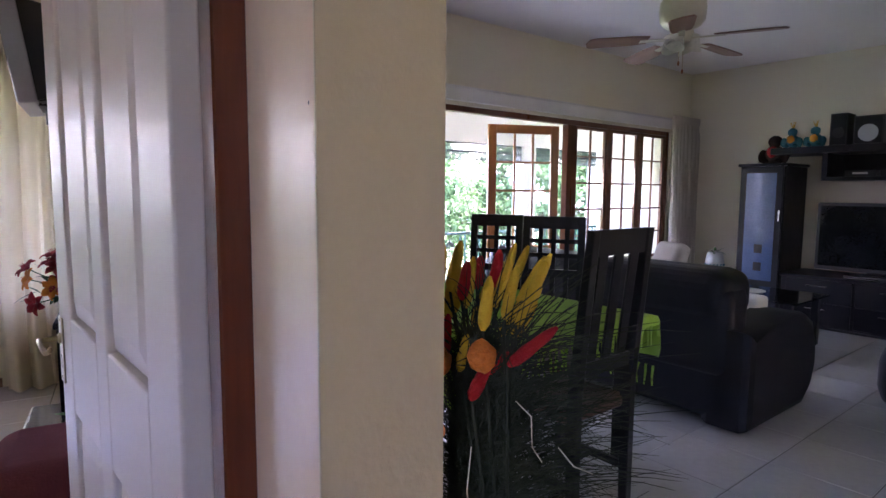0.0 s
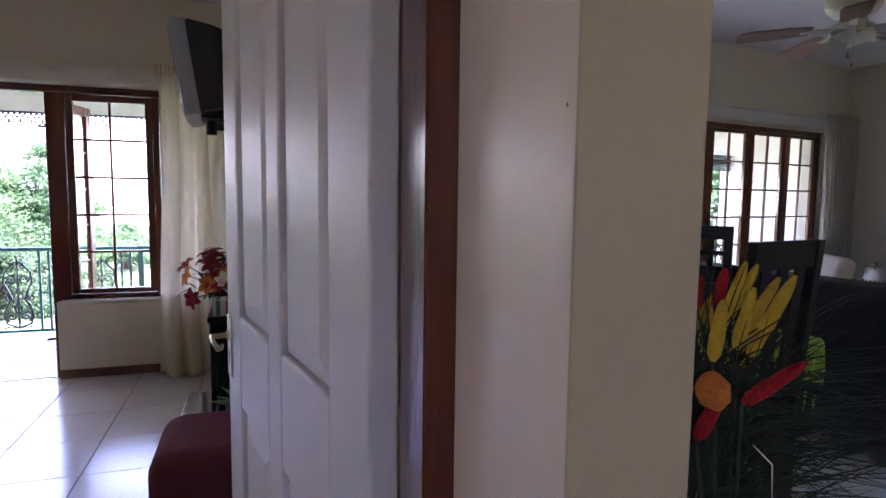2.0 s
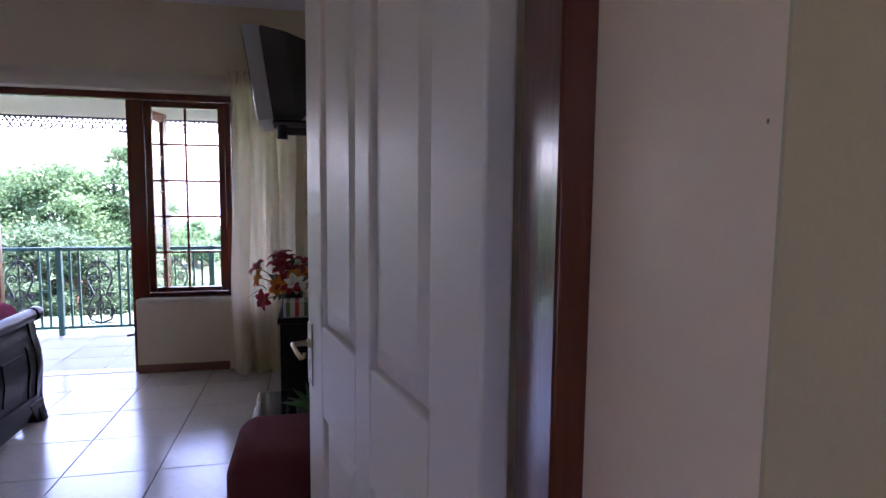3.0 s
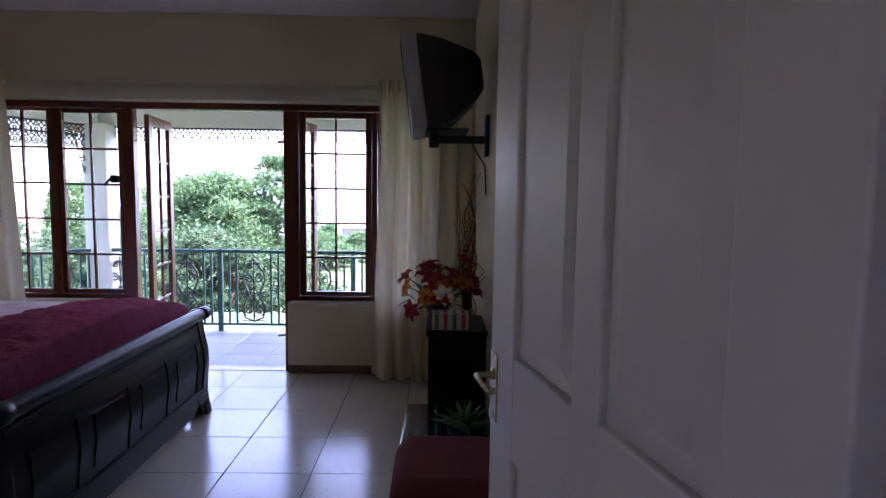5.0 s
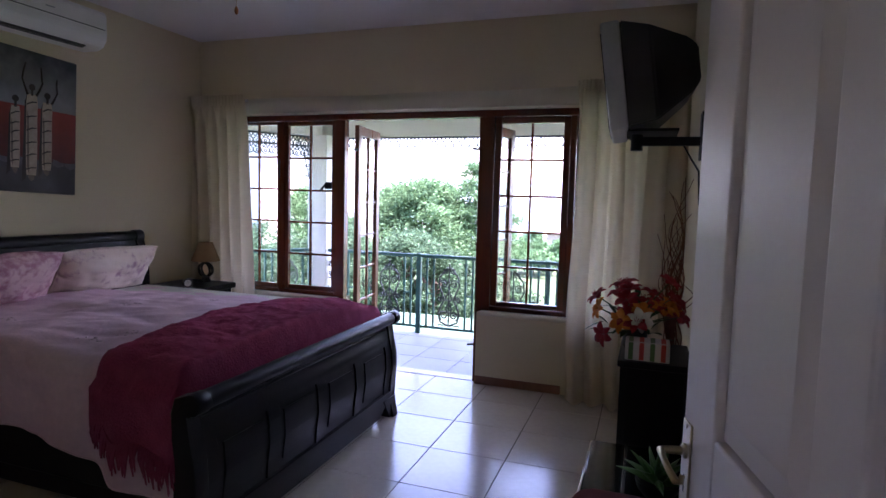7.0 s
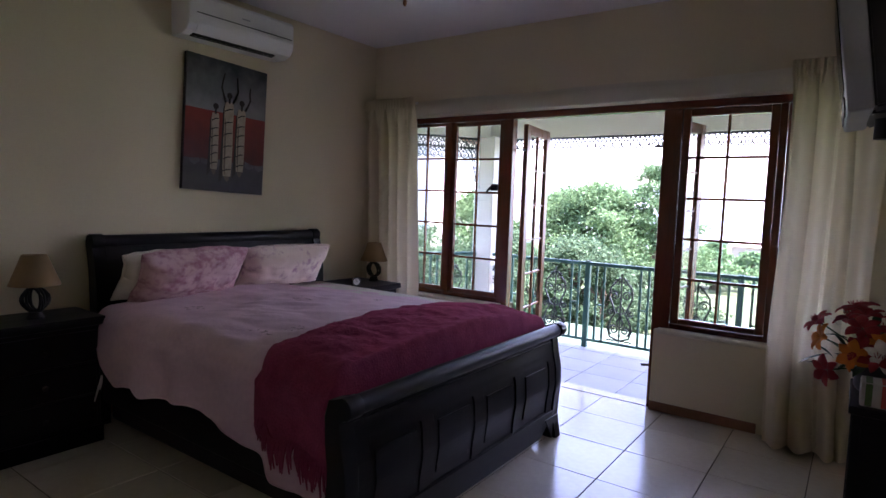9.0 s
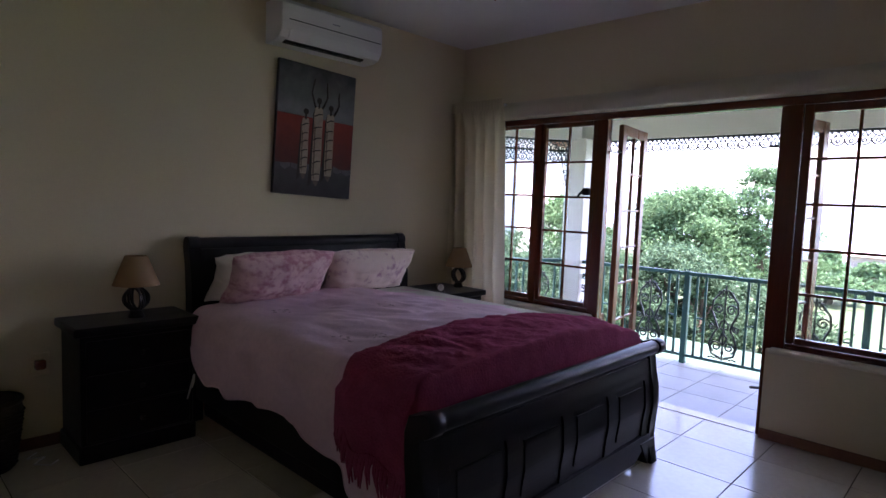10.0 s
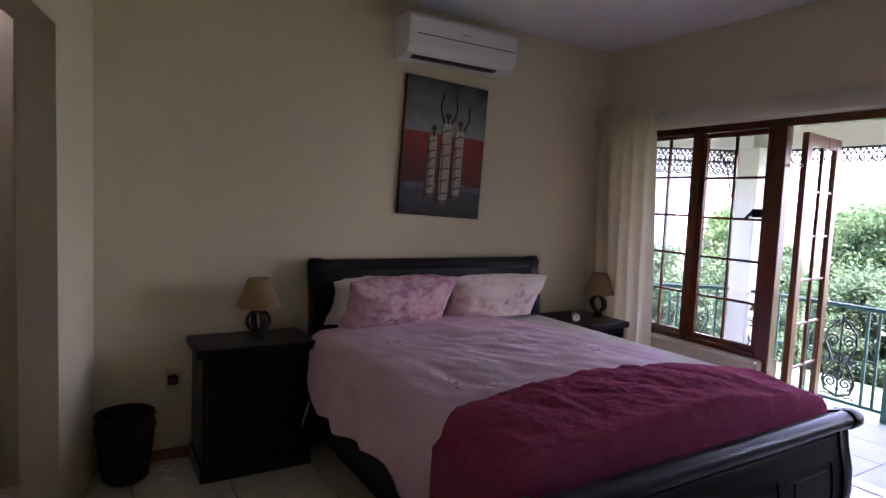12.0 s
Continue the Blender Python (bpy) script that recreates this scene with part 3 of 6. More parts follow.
win = new("window_1")
tagged(win, "dark timber window frame with small panes and double doors", "window", kind="structure")
FY = 5.985
part("window_frame", box(B(), (-3.90, FY, 2.02), (-0.40, FY + 0.07, 2.07), 0.004), TIMBER, win)
for a, b, z in ((-3.90, -3.83, 0.565), (-3.400, -3.345, 0.565), (-2.855, -2.766, 0.0), (-1.632, -1.515, 0.0), (-0.957, -0.915, 0.565), (-0.46, -0.40, 0.565)):
    part("window_post", box(B(), (a, FY, z), (b, FY + 0.07, 2.02), 0.004), TIMBER, win)
for a, b in ((-3.83, -3.400), (-3.345, -2.855), (-1.515, -0.957), (-0.915, -0.46)):
    part("window_frame", box(B(), (a, FY + 0.001, 0.565), (b, FY + 0.069, 0.600), 0.004), TIMBER, win)
for name, a, b in (("window_2", -3.83, -3.400), ("window_3", -3.345, -2.855), ("window_4", -1.515, -0.957), ("window_5", -0.915, -0.46)):
    w = new(name)
    tagged(w, "dark timber casement with ten small panes, closed", "window", kind="structure")
    sash(w, a + 0.002, b - 0.002, 0.602, 2.018, FY + 0.012, TIMBER, st={"window_2": 0.022, "window_3": 0.034}.get(name, 0.048), bottom=0.035)
# casement stays
stay = thing("window_stay", pose(-2.90, FY - 0.02, 1.47), "dark metal casement stay on the window post", "window stay")
part("arm", tube(B(), [(0.02, 0.01, 0.03), (-0.02, -0.01, 0.03), (-0.06, -0.012, -0.01), (-0.07, -0.01, -0.03)], 0.010, 8), BLACKM, stay)
part("knuckle", box(B(), (-0.03, -0.02, -0.01), (0.03, 0.012, 0.045), 0.006), BLACKM, stay)
stay2 = thing("window_stay", pose(-3.385, FY - 0.01, 1.62), "dark metal casement stay on the window post", "window stay")
part("arm", tube(B(), [(0, 0, -0.08), (0.008, -0.012, 0), (0, 0, 0.08)], 0.006, 8), BLACKM, stay2)

# the two glazed door leaves, swung outward
for name, hx, hy, ang, sgn in (("door_2", -2.752, 6.165, 97, 1), ("door_3", -1.640, 6.165, 79, -1)):
    d = thing(name, pose(hx, hy, 0.012, 0, 0, ang), "tall timber glazed door leaf swung open outward", "door")
    tagged(d, kind="structure")
    w = 0.555
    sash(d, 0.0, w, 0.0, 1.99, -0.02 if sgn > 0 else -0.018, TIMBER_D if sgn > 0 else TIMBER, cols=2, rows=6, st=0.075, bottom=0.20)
    for z in (0.25, 1.78):
        part("hinge", tube(B(), [(-0.10, -0.16 * sgn * 0.3, z), (-0.05, 0.0, z), (0.01, 0.0, z)], 0.009, 8), BLACKM, d, "projecting dark hinge")
structure("threshold", box(B(), (-2.76, 5.99, -0.004), (-1.64, 6.11, 0.004), 0.003), TILE, "tiled door threshold")

# ---- veranda outside the bedroom ----
structure("veranda_ceiling", box(B(), (-4.7, 6.16, 2.32), (1.6, 7.62, 2.40)), EXTW, "white veranda ceiling")
structure("veranda_roof", box(B(), (-5.0, 6.0, 2.86), (2.0, 8.7, 2.94)), ROOFT, "veranda roof")
structure("veranda_beam", box(B(), (-3.95, 7.42, 2.045), (1.6, 7.60, 2.86)), EXTW, "white plastered veranda beam")
END0, END1 = Vector((-3.82, 7.40)), Vector((-4.62, 6.20))
ed = (END1 - END0)
elen, eang = ed.length, math.degrees(math.atan2(ed.y, ed.x))
structure("veranda_beam", box(B(), (0.05, -0.09, 2.045), (elen, 0.09, 2.32)), EXTW, "white plastered veranda beam", pose(END0.x, END0.y, 0, 0, 0, eang))
col = structure("veranda_column", box(B(), (-3.93, 7.28, -0.1), (-3.70, 7.50, 2.06), 0.012, 2), EXTW, "square white plastered veranda column", smooth=40)
structure("veranda_apron", box(B(), (-5.5, 7.41, -0.30), (3.0, 8.75, -0.10)), GREENF, "green painted concrete strip outside the railing")
structure("garden_wall", box(B(), (-9, 8.75, -0.62), (6.0, 8.93, -0.16), 0.02), STONE, "low weathered garden wall")
structure("veranda_edge", box(B(), (-4.7, 7.385, -0.30), (1.6, 7.41, -0.012), 0.006), GREENF, "green painted veranda edge")


def spiral(cx, cz, r, turns, start, sgn, n=18):
    return [(cx + sgn * r * (1 - 0.8 * k / n) * math.cos(start + 2 * math.pi * turns * k / n), 0, cz + r * (1 - 0.8 * k / n) * math.sin(start + 2 * math.pi * turns * k / n)) for k in range(n + 1)]


def scroll_mesh():
    """Cast scrollwork panel, 0.27 wide and 0.66 high."""
    bm = B()
    tube(bm, [(0, 0, 0.0), (0, 0, 0.66)], 0.008, 5)
    for s in (1, -1):
        tube(bm, [(s * x, 0, z) for x, z in ((0.01, 0.02), (0.09, 0.05), (0.115, 0.13), (0.085, 0.22), (0.05, 0.28), (0.075, 0.35), (0.11, 0.43), (0.10, 0.52), (0.05, 0.58), (0.015, 0.62))], 0.010, 5)
        tube(bm, spiral(s * 0.055, 0.12, 0.05, 1.6, -1.2, s), 0.008, 5)
        tube(bm, spiral(s * 0.055, 0.45, 0.045, 1.5, 0.4, s), 0.008, 5)
        tube(bm, spiral(s * 0.10, 0.29, 0.032, 1.4, 2.2, s), 0.008, 5)
        tube(bm, spiral(s * 0.045, 0.575, 0.03, 1.3, 0.9, s), 0.007, 5)
        tube(bm, [(s * x, 0, z) for x, z in ((0.0, 0.25), (0.03, 0.20), (0.02, 0.16), (0.0, 0.14))], 0.008, 5)
        tube(bm, [(s * x, 0, z) for x, z in ((0.0, 0.36), (0.03, 0.33), (0.035, 0.29), (0.0, 0.27))], 0.008, 5)
        for q in range(5):
            ellipsoid(bm, (s * (0.02 + 0.022 * q), 0, 0.015 + 0.006 * (q % 2)), (0.012, 0.005, 0.009), 6, 4)
    for z in (0.07, 0.25, 0.42, 0.60):
        ellipsoid(bm, (0, 0, z), (0.014, 0.008, 0.02), 6, 5)
    return mesh_of("scroll_panel", bm, DARKM, 50)


SCROLL = scroll_mesh()
BAR = mesh_of("baluster", box(B(), (-0.010, -0.010, 0), (0.010, 0.010, 0.715), 0.002), GREENM, 40)
POST = mesh_of("post", box(B(), (-0.024, -0.024, 0), (0.024, 0.024, 0.855), 0.004), GREENM, 40)
TIE = mesh_of("tie", box(B(), (-0.04, -0.006, -0.007), (0.04, 0.006, 0.007)), GREENM, 0)


def railing(m, x0, x1, phase, label):
    """A run of railing along local x, posts every 1.34 m from phase."""
    r = thing("railing", m, label, "railing", "veranda railings")
    part("top_rail", box(B(), (x0, -0.022, 0.815), (x1, 0.022, 0.848), 0.006, 2), GREENM, r)
    part("bottom_rail", box(B(), (x0, -0.012, 0.075), (x1, 0.012, 0.10), 0.003), GREENM, r)
    def put(name, me, x, z=0.0):
        if x0 + 0.02 < x < x1 - 0.02:
            o = new(name, me)
            o.parent = r
            o.location = (x, 0, z)
    k = math.floor((x0 - phase) / 1.34)
    while phase + k * 1.34 < x1 + 1.34:
        p = phase + k * 1.34
        put("post", POST, p)
        for a in (0.09, 0.165, 0.51, 0.585, 0.755, 0.83, 1.175, 1.25):
            put("baluster", BAR, p + a, 0.10)
        for a in (0.1275, 0.5475, 0.7925, 1.2125):
            put("tie", TIE, p + a, 0.44)
        for a in (0.335, 1.005):
            put("scroll_panel", SCROLL, p + a, 0.105)
        k += 1
    return r


railing(pose(0, 7.35, -0.02), -3.72, 1.6, -2.63, "green iron railing with cast scroll panels along the veranda")
railing(pose(END0.x, END0.y, -0.02, 0, 0, eang), 0.06, elen, 0.06, "green iron railing closing the veranda's end")


def lace_mesh():
    """One scallop of cast lace, 0.085 wide and 0.11 deep."""
    bm = B()
    tube(bm, [(-0.043, 0, 0), (0.043, 0, 0)], 0.0075, 4)
    tube(bm, [(0.043 * math.cos(a), 0, -0.062 - 0.045 * math.sin(a)) for a in [math.pi * k / 8 for k in range(9)]], 0.0085, 4)
    for s in (1, -1):
        tube(bm, [(s * 0.043, 0, 0), (s * 0.030, 0, -0.030), (0, 0, -0.045)], 0.0072, 4)
        tube(bm, [(s * 0.043, 0, -0.062), (s * 0.022, 0, -0.045), (0, 0, 0)], 0.0072, 4)
    tube(bm, [(0.014 * math.cos(a), 0, -0.075 + 0.014 * math.sin(a)) for a in [2 * math.pi * k / 8 for k in range(8)]], 0.0072, 4, True)
    return mesh_of("scallop", bm, DARKM, 0)


LACE = lace_mesh()


def lace(m, length, label):
    t = thing("lace_trim", m, label, "veranda trim", "cast lace trims")
    part("strip", box(B(), (0, -0.008, -0.012), (length, 0.008, 0.0)), DARKM, t)
    for k in range(int(length / 0.0855)):
        o = new("scallop", LACE)
        o.parent = t
        o.location = (0.043 + k * 0.0855, 0, -0.012)


lace(pose(-3.70, 7.47, 2.044), 5.2, "dark cast lace fringe hanging under the veranda beam")
for k in range(2):
    lace(pose(END0.x, END0.y, 2.044 - 0.10 * k, 0, 0, eang), elen - 0.05, "deep cast lace hanging under the end beam")
bracket = thing("lace_bracket", pose(END0.x, END0.y, 1.55, 0, 0, eang), "dark cast lace bracket beside the white column", "veranda trim")
bm = B()
tube(bm, [(0.13, 0, 0), (0.13, 0, 0.48)], 0.007, 5)
for z in (0.06, 0.16, 0.26, 0.36):
    tube(bm, spiral(0.17, z, 0.036, 1.4, 0, 1), 0.006, 5)
tube(bm, [(0.13, 0, 0), (0.16, 0, 0.06), (0.20, 0, 0.22), (0.22, 0, 0.34), (0.30, 0, 0.45)], 0.006, 5)
part("scrollwork", bm, DARKM, bracket)

# a white wing of the house seen past the veranda's end
wing = thing("house_wing", pose(-8.6, 10.2, -0.6, 0, 0, 18), "white plastered house wing with a dark window", "house")
part("wall", box(B(), (-3.0, 0, 0), (1.6, 4.0, 3.3)), EXTW, wing)
w = part("window", box(B(), (0.3, -0.03, 1.5), (1.2, 0.02, 2.5)), TIMBER, wing)
for k in range(2):
    for q in range(3):
        part("pane", box(B(), (0.34 + 0.43 * k, -0.036, 1.54 + 0.32 * q), (0.73 + 0.43 * k, -0.031, 1.82 + 0.32 * q)), CABGL, w, smooth=0)
part("roof", prism(B(), [(-0.4, 3.3), (4.4, 3.3), (2.0, 4.6)], -3.4, 2.0, "x"), ROOFT, wing)


# ---- garden ----
def leaves(count, clumps, size, seed):
    """Many small leaf sprays scattered through loose flattened clumps."""
    r = random.Random(seed)
    vs, fs = [], []
    tot = sum(b[3] ** 2 for b in clumps)
    for cx, cy, cz, rad in clumps:
        tilt = Vector((r.uniform(-0.35, 0.35), r.uniform(-0.35, 0.35), 1))
        for _ in range(int(count * rad * rad / tot) + 1):
            d = Vector((r.gauss(0, 0.46), r.gauss(0, 0.46), 0))
            up = 0.20 * r.gauss(0, 1) + 0.25 * noise.noise((cx + d.x * 3, cy + d.y * 3, cz * 2))
            c = Vector((cx, cy, cz)) + (d + Vector((0, 0, up - tilt.x * d.x - tilt.y * d.y))) * rad
            a = Vector((r.gauss(0, 1), r.gauss(0, 1), r.gauss(0, 0.7))).normalized()
            b = a.cross(Vector((r.gauss(0, 1), r.gauss(0, 1), r.gauss(0, 1)))).normalized()
            s = size * r.uniform(0.5, 1.5)
            k = len(vs)
            vs += [c - a * s, c + b * s * 0.40, c + a * s, c - b * s * 0.40]
            fs.append((k, k + 1, k + 2, k + 3))
    me = bpy.data.meshes.new("crown")
    me.from_pydata([tuple(v) for v in vs], [], fs)
    return me


def tree(x, y, z0, h, spread, seed, count, material, label, size=0.10, clumps=110):
    r = random.Random(seed)
    t = thing("tree", pose(x, y, z0), label, "tree", "garden trees")
    bm = B()
    tube(bm, [(0, 0, -0.2), (0.06, 0.02, h * 0.2), (-0.04, 0.05, h * 0.45), (0.05, 0, h * 0.62)], [0.11, 0.09, 0.07, 0.04], 8)
    blobs = []
    for k in range(clumps):
        a, w = r.uniform(0, 2 * math.pi), r.random()
        zz = h * (0.22 + 0.78 * w)
        # the crown is widest at two fifths of its height and breaks up towards the top
        wide = spread * (1.0 - 0.75 * max(0.0, (w - 0.4) / 0.6) ** 1.6) * (0.75 + 0.5 * noise.noise((seed * 3.1 + 1.3 * math.cos(a), 1.3 * math.sin(a), w * 2.5)) + 0.25 * r.random())
        rr = wide * r.uniform(0.25, 1.0) ** 0.6
        q = (rr * math.cos(a), rr * math.sin(a), zz)
        blobs.append((*q, min(0.42, spread * r.uniform(0.12, 0.30))))
        if k % 8 == 0:
            tube(bm, [(0, 0.03, h * r.uniform(0.2, 0.45)), (q[0] * 0.5, q[1] * 0.5, q[2] * 0.75), q], [0.04, 0.022, 0.006], 6)
    part("trunk", bm, BARK, t)
    me = leaves(count, blobs, size, seed)
    me.materials.append(material)
    c = new("crown", me)
    c.parent = t
    return t


tree(-4.75, 13.2, -0.6, 2.35, 1.45, 3, 42000, LEAF, "broad garden tree with feathery sunlit green crown", 0.034, 150)
tree(-3.85, 13.9, -0.6, 2.75, 1.05, 5, 22000, LEAF, "light feathery garden tree beyond the veranda", 0.034)
tree(-5.9, 13.6, -0.6, 2.2, 1.3, 6, 26000, LEAF, "feathery green garden tree beyond the veranda", 0.034)
tree(-7.5, 12.9, -0.6, 2.1, 1.4, 8, 24000, LEAF, "loose green garden tree beyond the veranda", 0.036)
tree(-9.8, 13.5, -0.6, 2.6, 1.6, 11, 14000, LEAF, "green garden tree near the white wing", 0.045)
tree(-5.6, 10.8, -0.6, 1.45, 1.0, 14, 20000, LEAF2, "leafy shrub behind the garden wall", 0.030)
tree(-4.1, 10.6, -0.6, 1.40, 1.0, 15, 20000, LEAF2, "leafy shrub behind the garden wall", 0.030)
tree(-2.9, 10.9, -0.6, 1.0, 0.7, 17, 7000, LEAF2, "low leafy shrub behind the garden wall", 0.030, 60)
tree(-7.3, 10.4, -0.6, 1.5, 1.1, 16, 14000, LEAF2, "leafy shrub behind the garden wall", 0.032)
for k in range(7):
    tree(-8.2 + 0.95 * k, 9.75 + 0.25 * (k % 2), -0.6, 0.95 + 0.12 * (k % 3), 0.70, 60 + k, 9000, LEAF2, "dense leafy shrub just beyond the green strip", 0.028, 60)
# trees seen from the lounge
tree(5.2, 12.0, -0.6, 3.0, 1.8, 21, 14000, LEAF, "broad garden tree outside the lounge windows", 0.06)
tree(7.6, 11.6, -0.6, 3.1, 1.7, 22, 14000, LEAF, "broad garden tree outside the lounge windows", 0.06)
tree(9.6, 11.2, -0.6, 3.0, 1.6, 23, 11000, LEAF, "broad garden tree outside the lounge windows", 0.06)
# far trees and houses downhill
def slope(x, y):
    r = math.hypot(x + 2, y)
    return -1.6 - 0.0722 * (r - 24) if r < 60 else -4.2 - 0.0589 * (r - 60)


for k, (x, y, s) in enumerate(((-8.2, 44, 1.5), (-5.6, 41, 1.1), (-3.6, 48, 1.5), (0.5, 46, 1.6), (5.0, 52, 2.0), (-12, 50, 1.7), (-17, 50, 2.0), (-10.2, 54, 1.6))):
    tree(x, y, slope(x, y), 1.55 * s, s, 40 + k, 4200, LEAF, "hazy tree far down the slope", 0.11, 60)
for k, (x, y, s) in enumerate(((-3.4, 17.5, 0.9), (-1.9, 19.5, 1.0), (-0.4, 18.0, 0.8), (1.2, 20.0, 1.1))):
    tree(x, y, -0.6, 0.75 * s, s, 90 + k, 5200, LEAF, "low rounded bush on the lawn", 0.05, 50)
for k, (x, y) in enumerate(((-6.8, 62), (-1.0, 70))):
    hs = thing("house", pose(x, y, slope(x, y) - 0.5, 0, 0, 8 * k - 5), "pale distant house with dark windows", "house")
    part("wall", box(B(), (-3.4, 0, 0), (3.4, 5, 2.9)), FARP, hs)
    part("roof", prism(B(), [(-0.3, 2.9), (5.3, 2.9), (2.5, 3.5)], -3.6, 3.6, "x"), FARP, hs)
    for q in range(4):
        w = part("window", box(B(), (-2.8 + 1.6 * q, -0.04, 1.1), (-1.9 + 1.6 * q, 0.02, 2.2)), FARW, hs)
        part("mullion", box(B(), (-2.37 + 1.6 * q, -0.06, 1.1), (-2.33 + 1.6 * q, -0.041, 2.2)), EXTW, w)


# ---- bedroom things ----
# sleigh bed: profiles lie in x and z, pushed along y
BY0, BY1 = 3.50, 5.12
FY0 = 3.352
bed = thing("sleigh_bed", pose(0, 0, 0), "black wooden sleigh bed with rolled headboard and footboard", "bed")


def arc(cx, cz, r, a0, a1, n=8):
    return [(cx + r * math.cos(radians(a0 + (a1 - a0) * k / n)), cz + r * math.sin(radians(a0 + (a1 - a0) * k / n))) for k in range(n + 1)]


foot_out = [(-1.930, 0.13), (-1.925, 0.22), (-1.912, 0.33), (-1.918, 0.42), (-1.935, 0.50), (-1.946, 0.56), (-1.942, 0.605)]
foot_in = [(-1.992, 0.60), (-1.985, 0.50), (-1.968, 0.40), (-1.965, 0.30), (-1.970, 0.13)]
part("footboard", prism(B(), foot_out + arc(-1.918, 0.640, 0.037, -130, 140) + [(-1.97, 0.655)] + foot_in, FY0 + 0.06, BY1 - 0.06, "y"), BLACKW, bed)
post_out = [(-1.882, 0.0), (-1.888, 0.04), (-1.905, 0.09), (-1.912, 0.14), (-1.902, 0.24), (-1.893, 0.33), (-1.900, 0.42), (-1.920, 0.51), (-1.932, 0.57), (-1.930, 0.60)]
post_in = [(-2.005, 0.60), (-1.998, 0.50), (-1.985, 0.40), (-1.985, 0.14), (-1.998, 0.08), (-2.0, 0.0)]
for a, b in ((FY0 - 0.01, FY0 + 0.06), (BY1 - 0.06, BY1 + 0.01)):
    part("foot_post", prism(B(), post_out + arc(-1.914, 0.640, 0.042, -120, 140) + [(-1.985, 0.66)] + post_in, a, b, "y", 0.004), BLACKW, bed)
    part("foot", prism(B(), [(a - 0.0 if a < 4 else a - 0.10, 0.13), (a if a < 4 else a - 0.01, 0.0), (b + 0.01 if a < 4 else b, 0.0), (b + 0.10 if a < 4 else b, 0.13)], -1.968, -1.902, "x", 0.004), BLACKW, bed)
ya, yb = FY0 + 0.055, BY1 - 0.055
part("bottom_rail", prism(B(), [(ya, 0.165), (ya, 0.115), (ya + 0.05, 0.105), (ya + 0.10, 0.075), (ya + 0.15, 0.035), (yb - 0.15, 0.035), (yb - 0.10, 0.075), (yb - 0.05, 0.105), (yb, 0.115), (yb, 0.165)], -1.966, -1.908, "x", 0.004), BLACKW, bed)
n_pan = 4
pw = (BY1 - FY0 - 0.18) / n_pan


def sweep(z):
    """The footboard's outer face at height z."""
    for (xa, za), (xb, zb) in zip(foot_out, foot_out[1:]):
        if za <= z <= zb:
            t = (z - za) / (zb - za)
            return xa + (xb - xa) * (3 * t * t - 2 * t ** 3) * 0.6 + (xb - xa) * t * 0.4
    return foot_out[-1][0]


def plank(bm, z0, z1, y0, y1, out):
    zs = [z0 + (z1 - z0) * k / 12 for k in range(13)]
    return prism(bm, [(sweep(z) + out, z) for z in zs] + [(sweep(z) - 0.012, z) for z in reversed(zs)], y0, y1, "y", 0.003)


part("top_rail", plank(B(), 0.47, 0.57, FY0 + 0.06, BY1 - 0.06, 0.010), BLACKW, bed)
for k in range(n_pan + 1):
    a = FY0 + 0.09 + k * pw
    part("stile", plank(B(), 0.16, 0.472, max(FY0 + 0.055, a - 0.042), min(BY1 - 0.055, a + 0.042), 0.0095), BLACKW, bed)
for k in range(n_pan):
    a = FY0 + 0.09 + k * pw
    part("panel", plank(B(), 0.205, 0.440, a + 0.075, a + pw - 0.075, 0.0075), BLACKW, bed)
head = [(-4.09, 0.2), (-4.03, 0.2), (-4.03, 0.60), (-4.035, 0.80), (-4.060, 0.95), (-4.082, 1.03)] + arc(-4.108, 1.058, 0.042, -30, 210) + [(-4.130, 1.00), (-4.105, 0.90), (-4.09, 0.75)]
part("headboard", prism(B(), head, BY0 + 0.05, BY1 + 0.01, "y"), BLACKW, bed)
for a, b in ((BY0 - 0.02, BY0 + 0.05), (BY1 + 0.01, BY1 + 0.08)):
    part("head_post", prism(B(), [(-4.115, 0.0), (-4.015, 0.0), (-4.015, 0.60), (-4.020, 0.80), (-4.045, 0.95), (-4.070, 1.03)] + arc(-4.105, 1.060, 0.048, -30, 200) + [(-4.140, 1.00), (-4.120, 0.90), (-4.11, 0.75)], a, b, "y", 0.004), BLACKW, bed)
for y in (BY0 + 0.005, BY1 - 0.03):
    part("side_rail", box(B(), (-4.03, y, 0.14), (-1.97, y + 0.028, 0.34), 0.006), BLACKW, bed)
part("bed_base", box(B(), (-4.0, BY0 + 0.04, 0.03), (-2.03, BY1 - 0.04, 0.36), 0.02, 2), BASEF, bed, "black cloth bed base")
mattress = thing("mattress", pose(0, 0, 0.362), "thick mattress under the bedding", "mattress")
part("body", box(B(), (-3.98, BY0 - 0.03, 0.0), (-2.075, BY1 + 0.02, 0.345), 0.05, 3), LINEN, mattress)


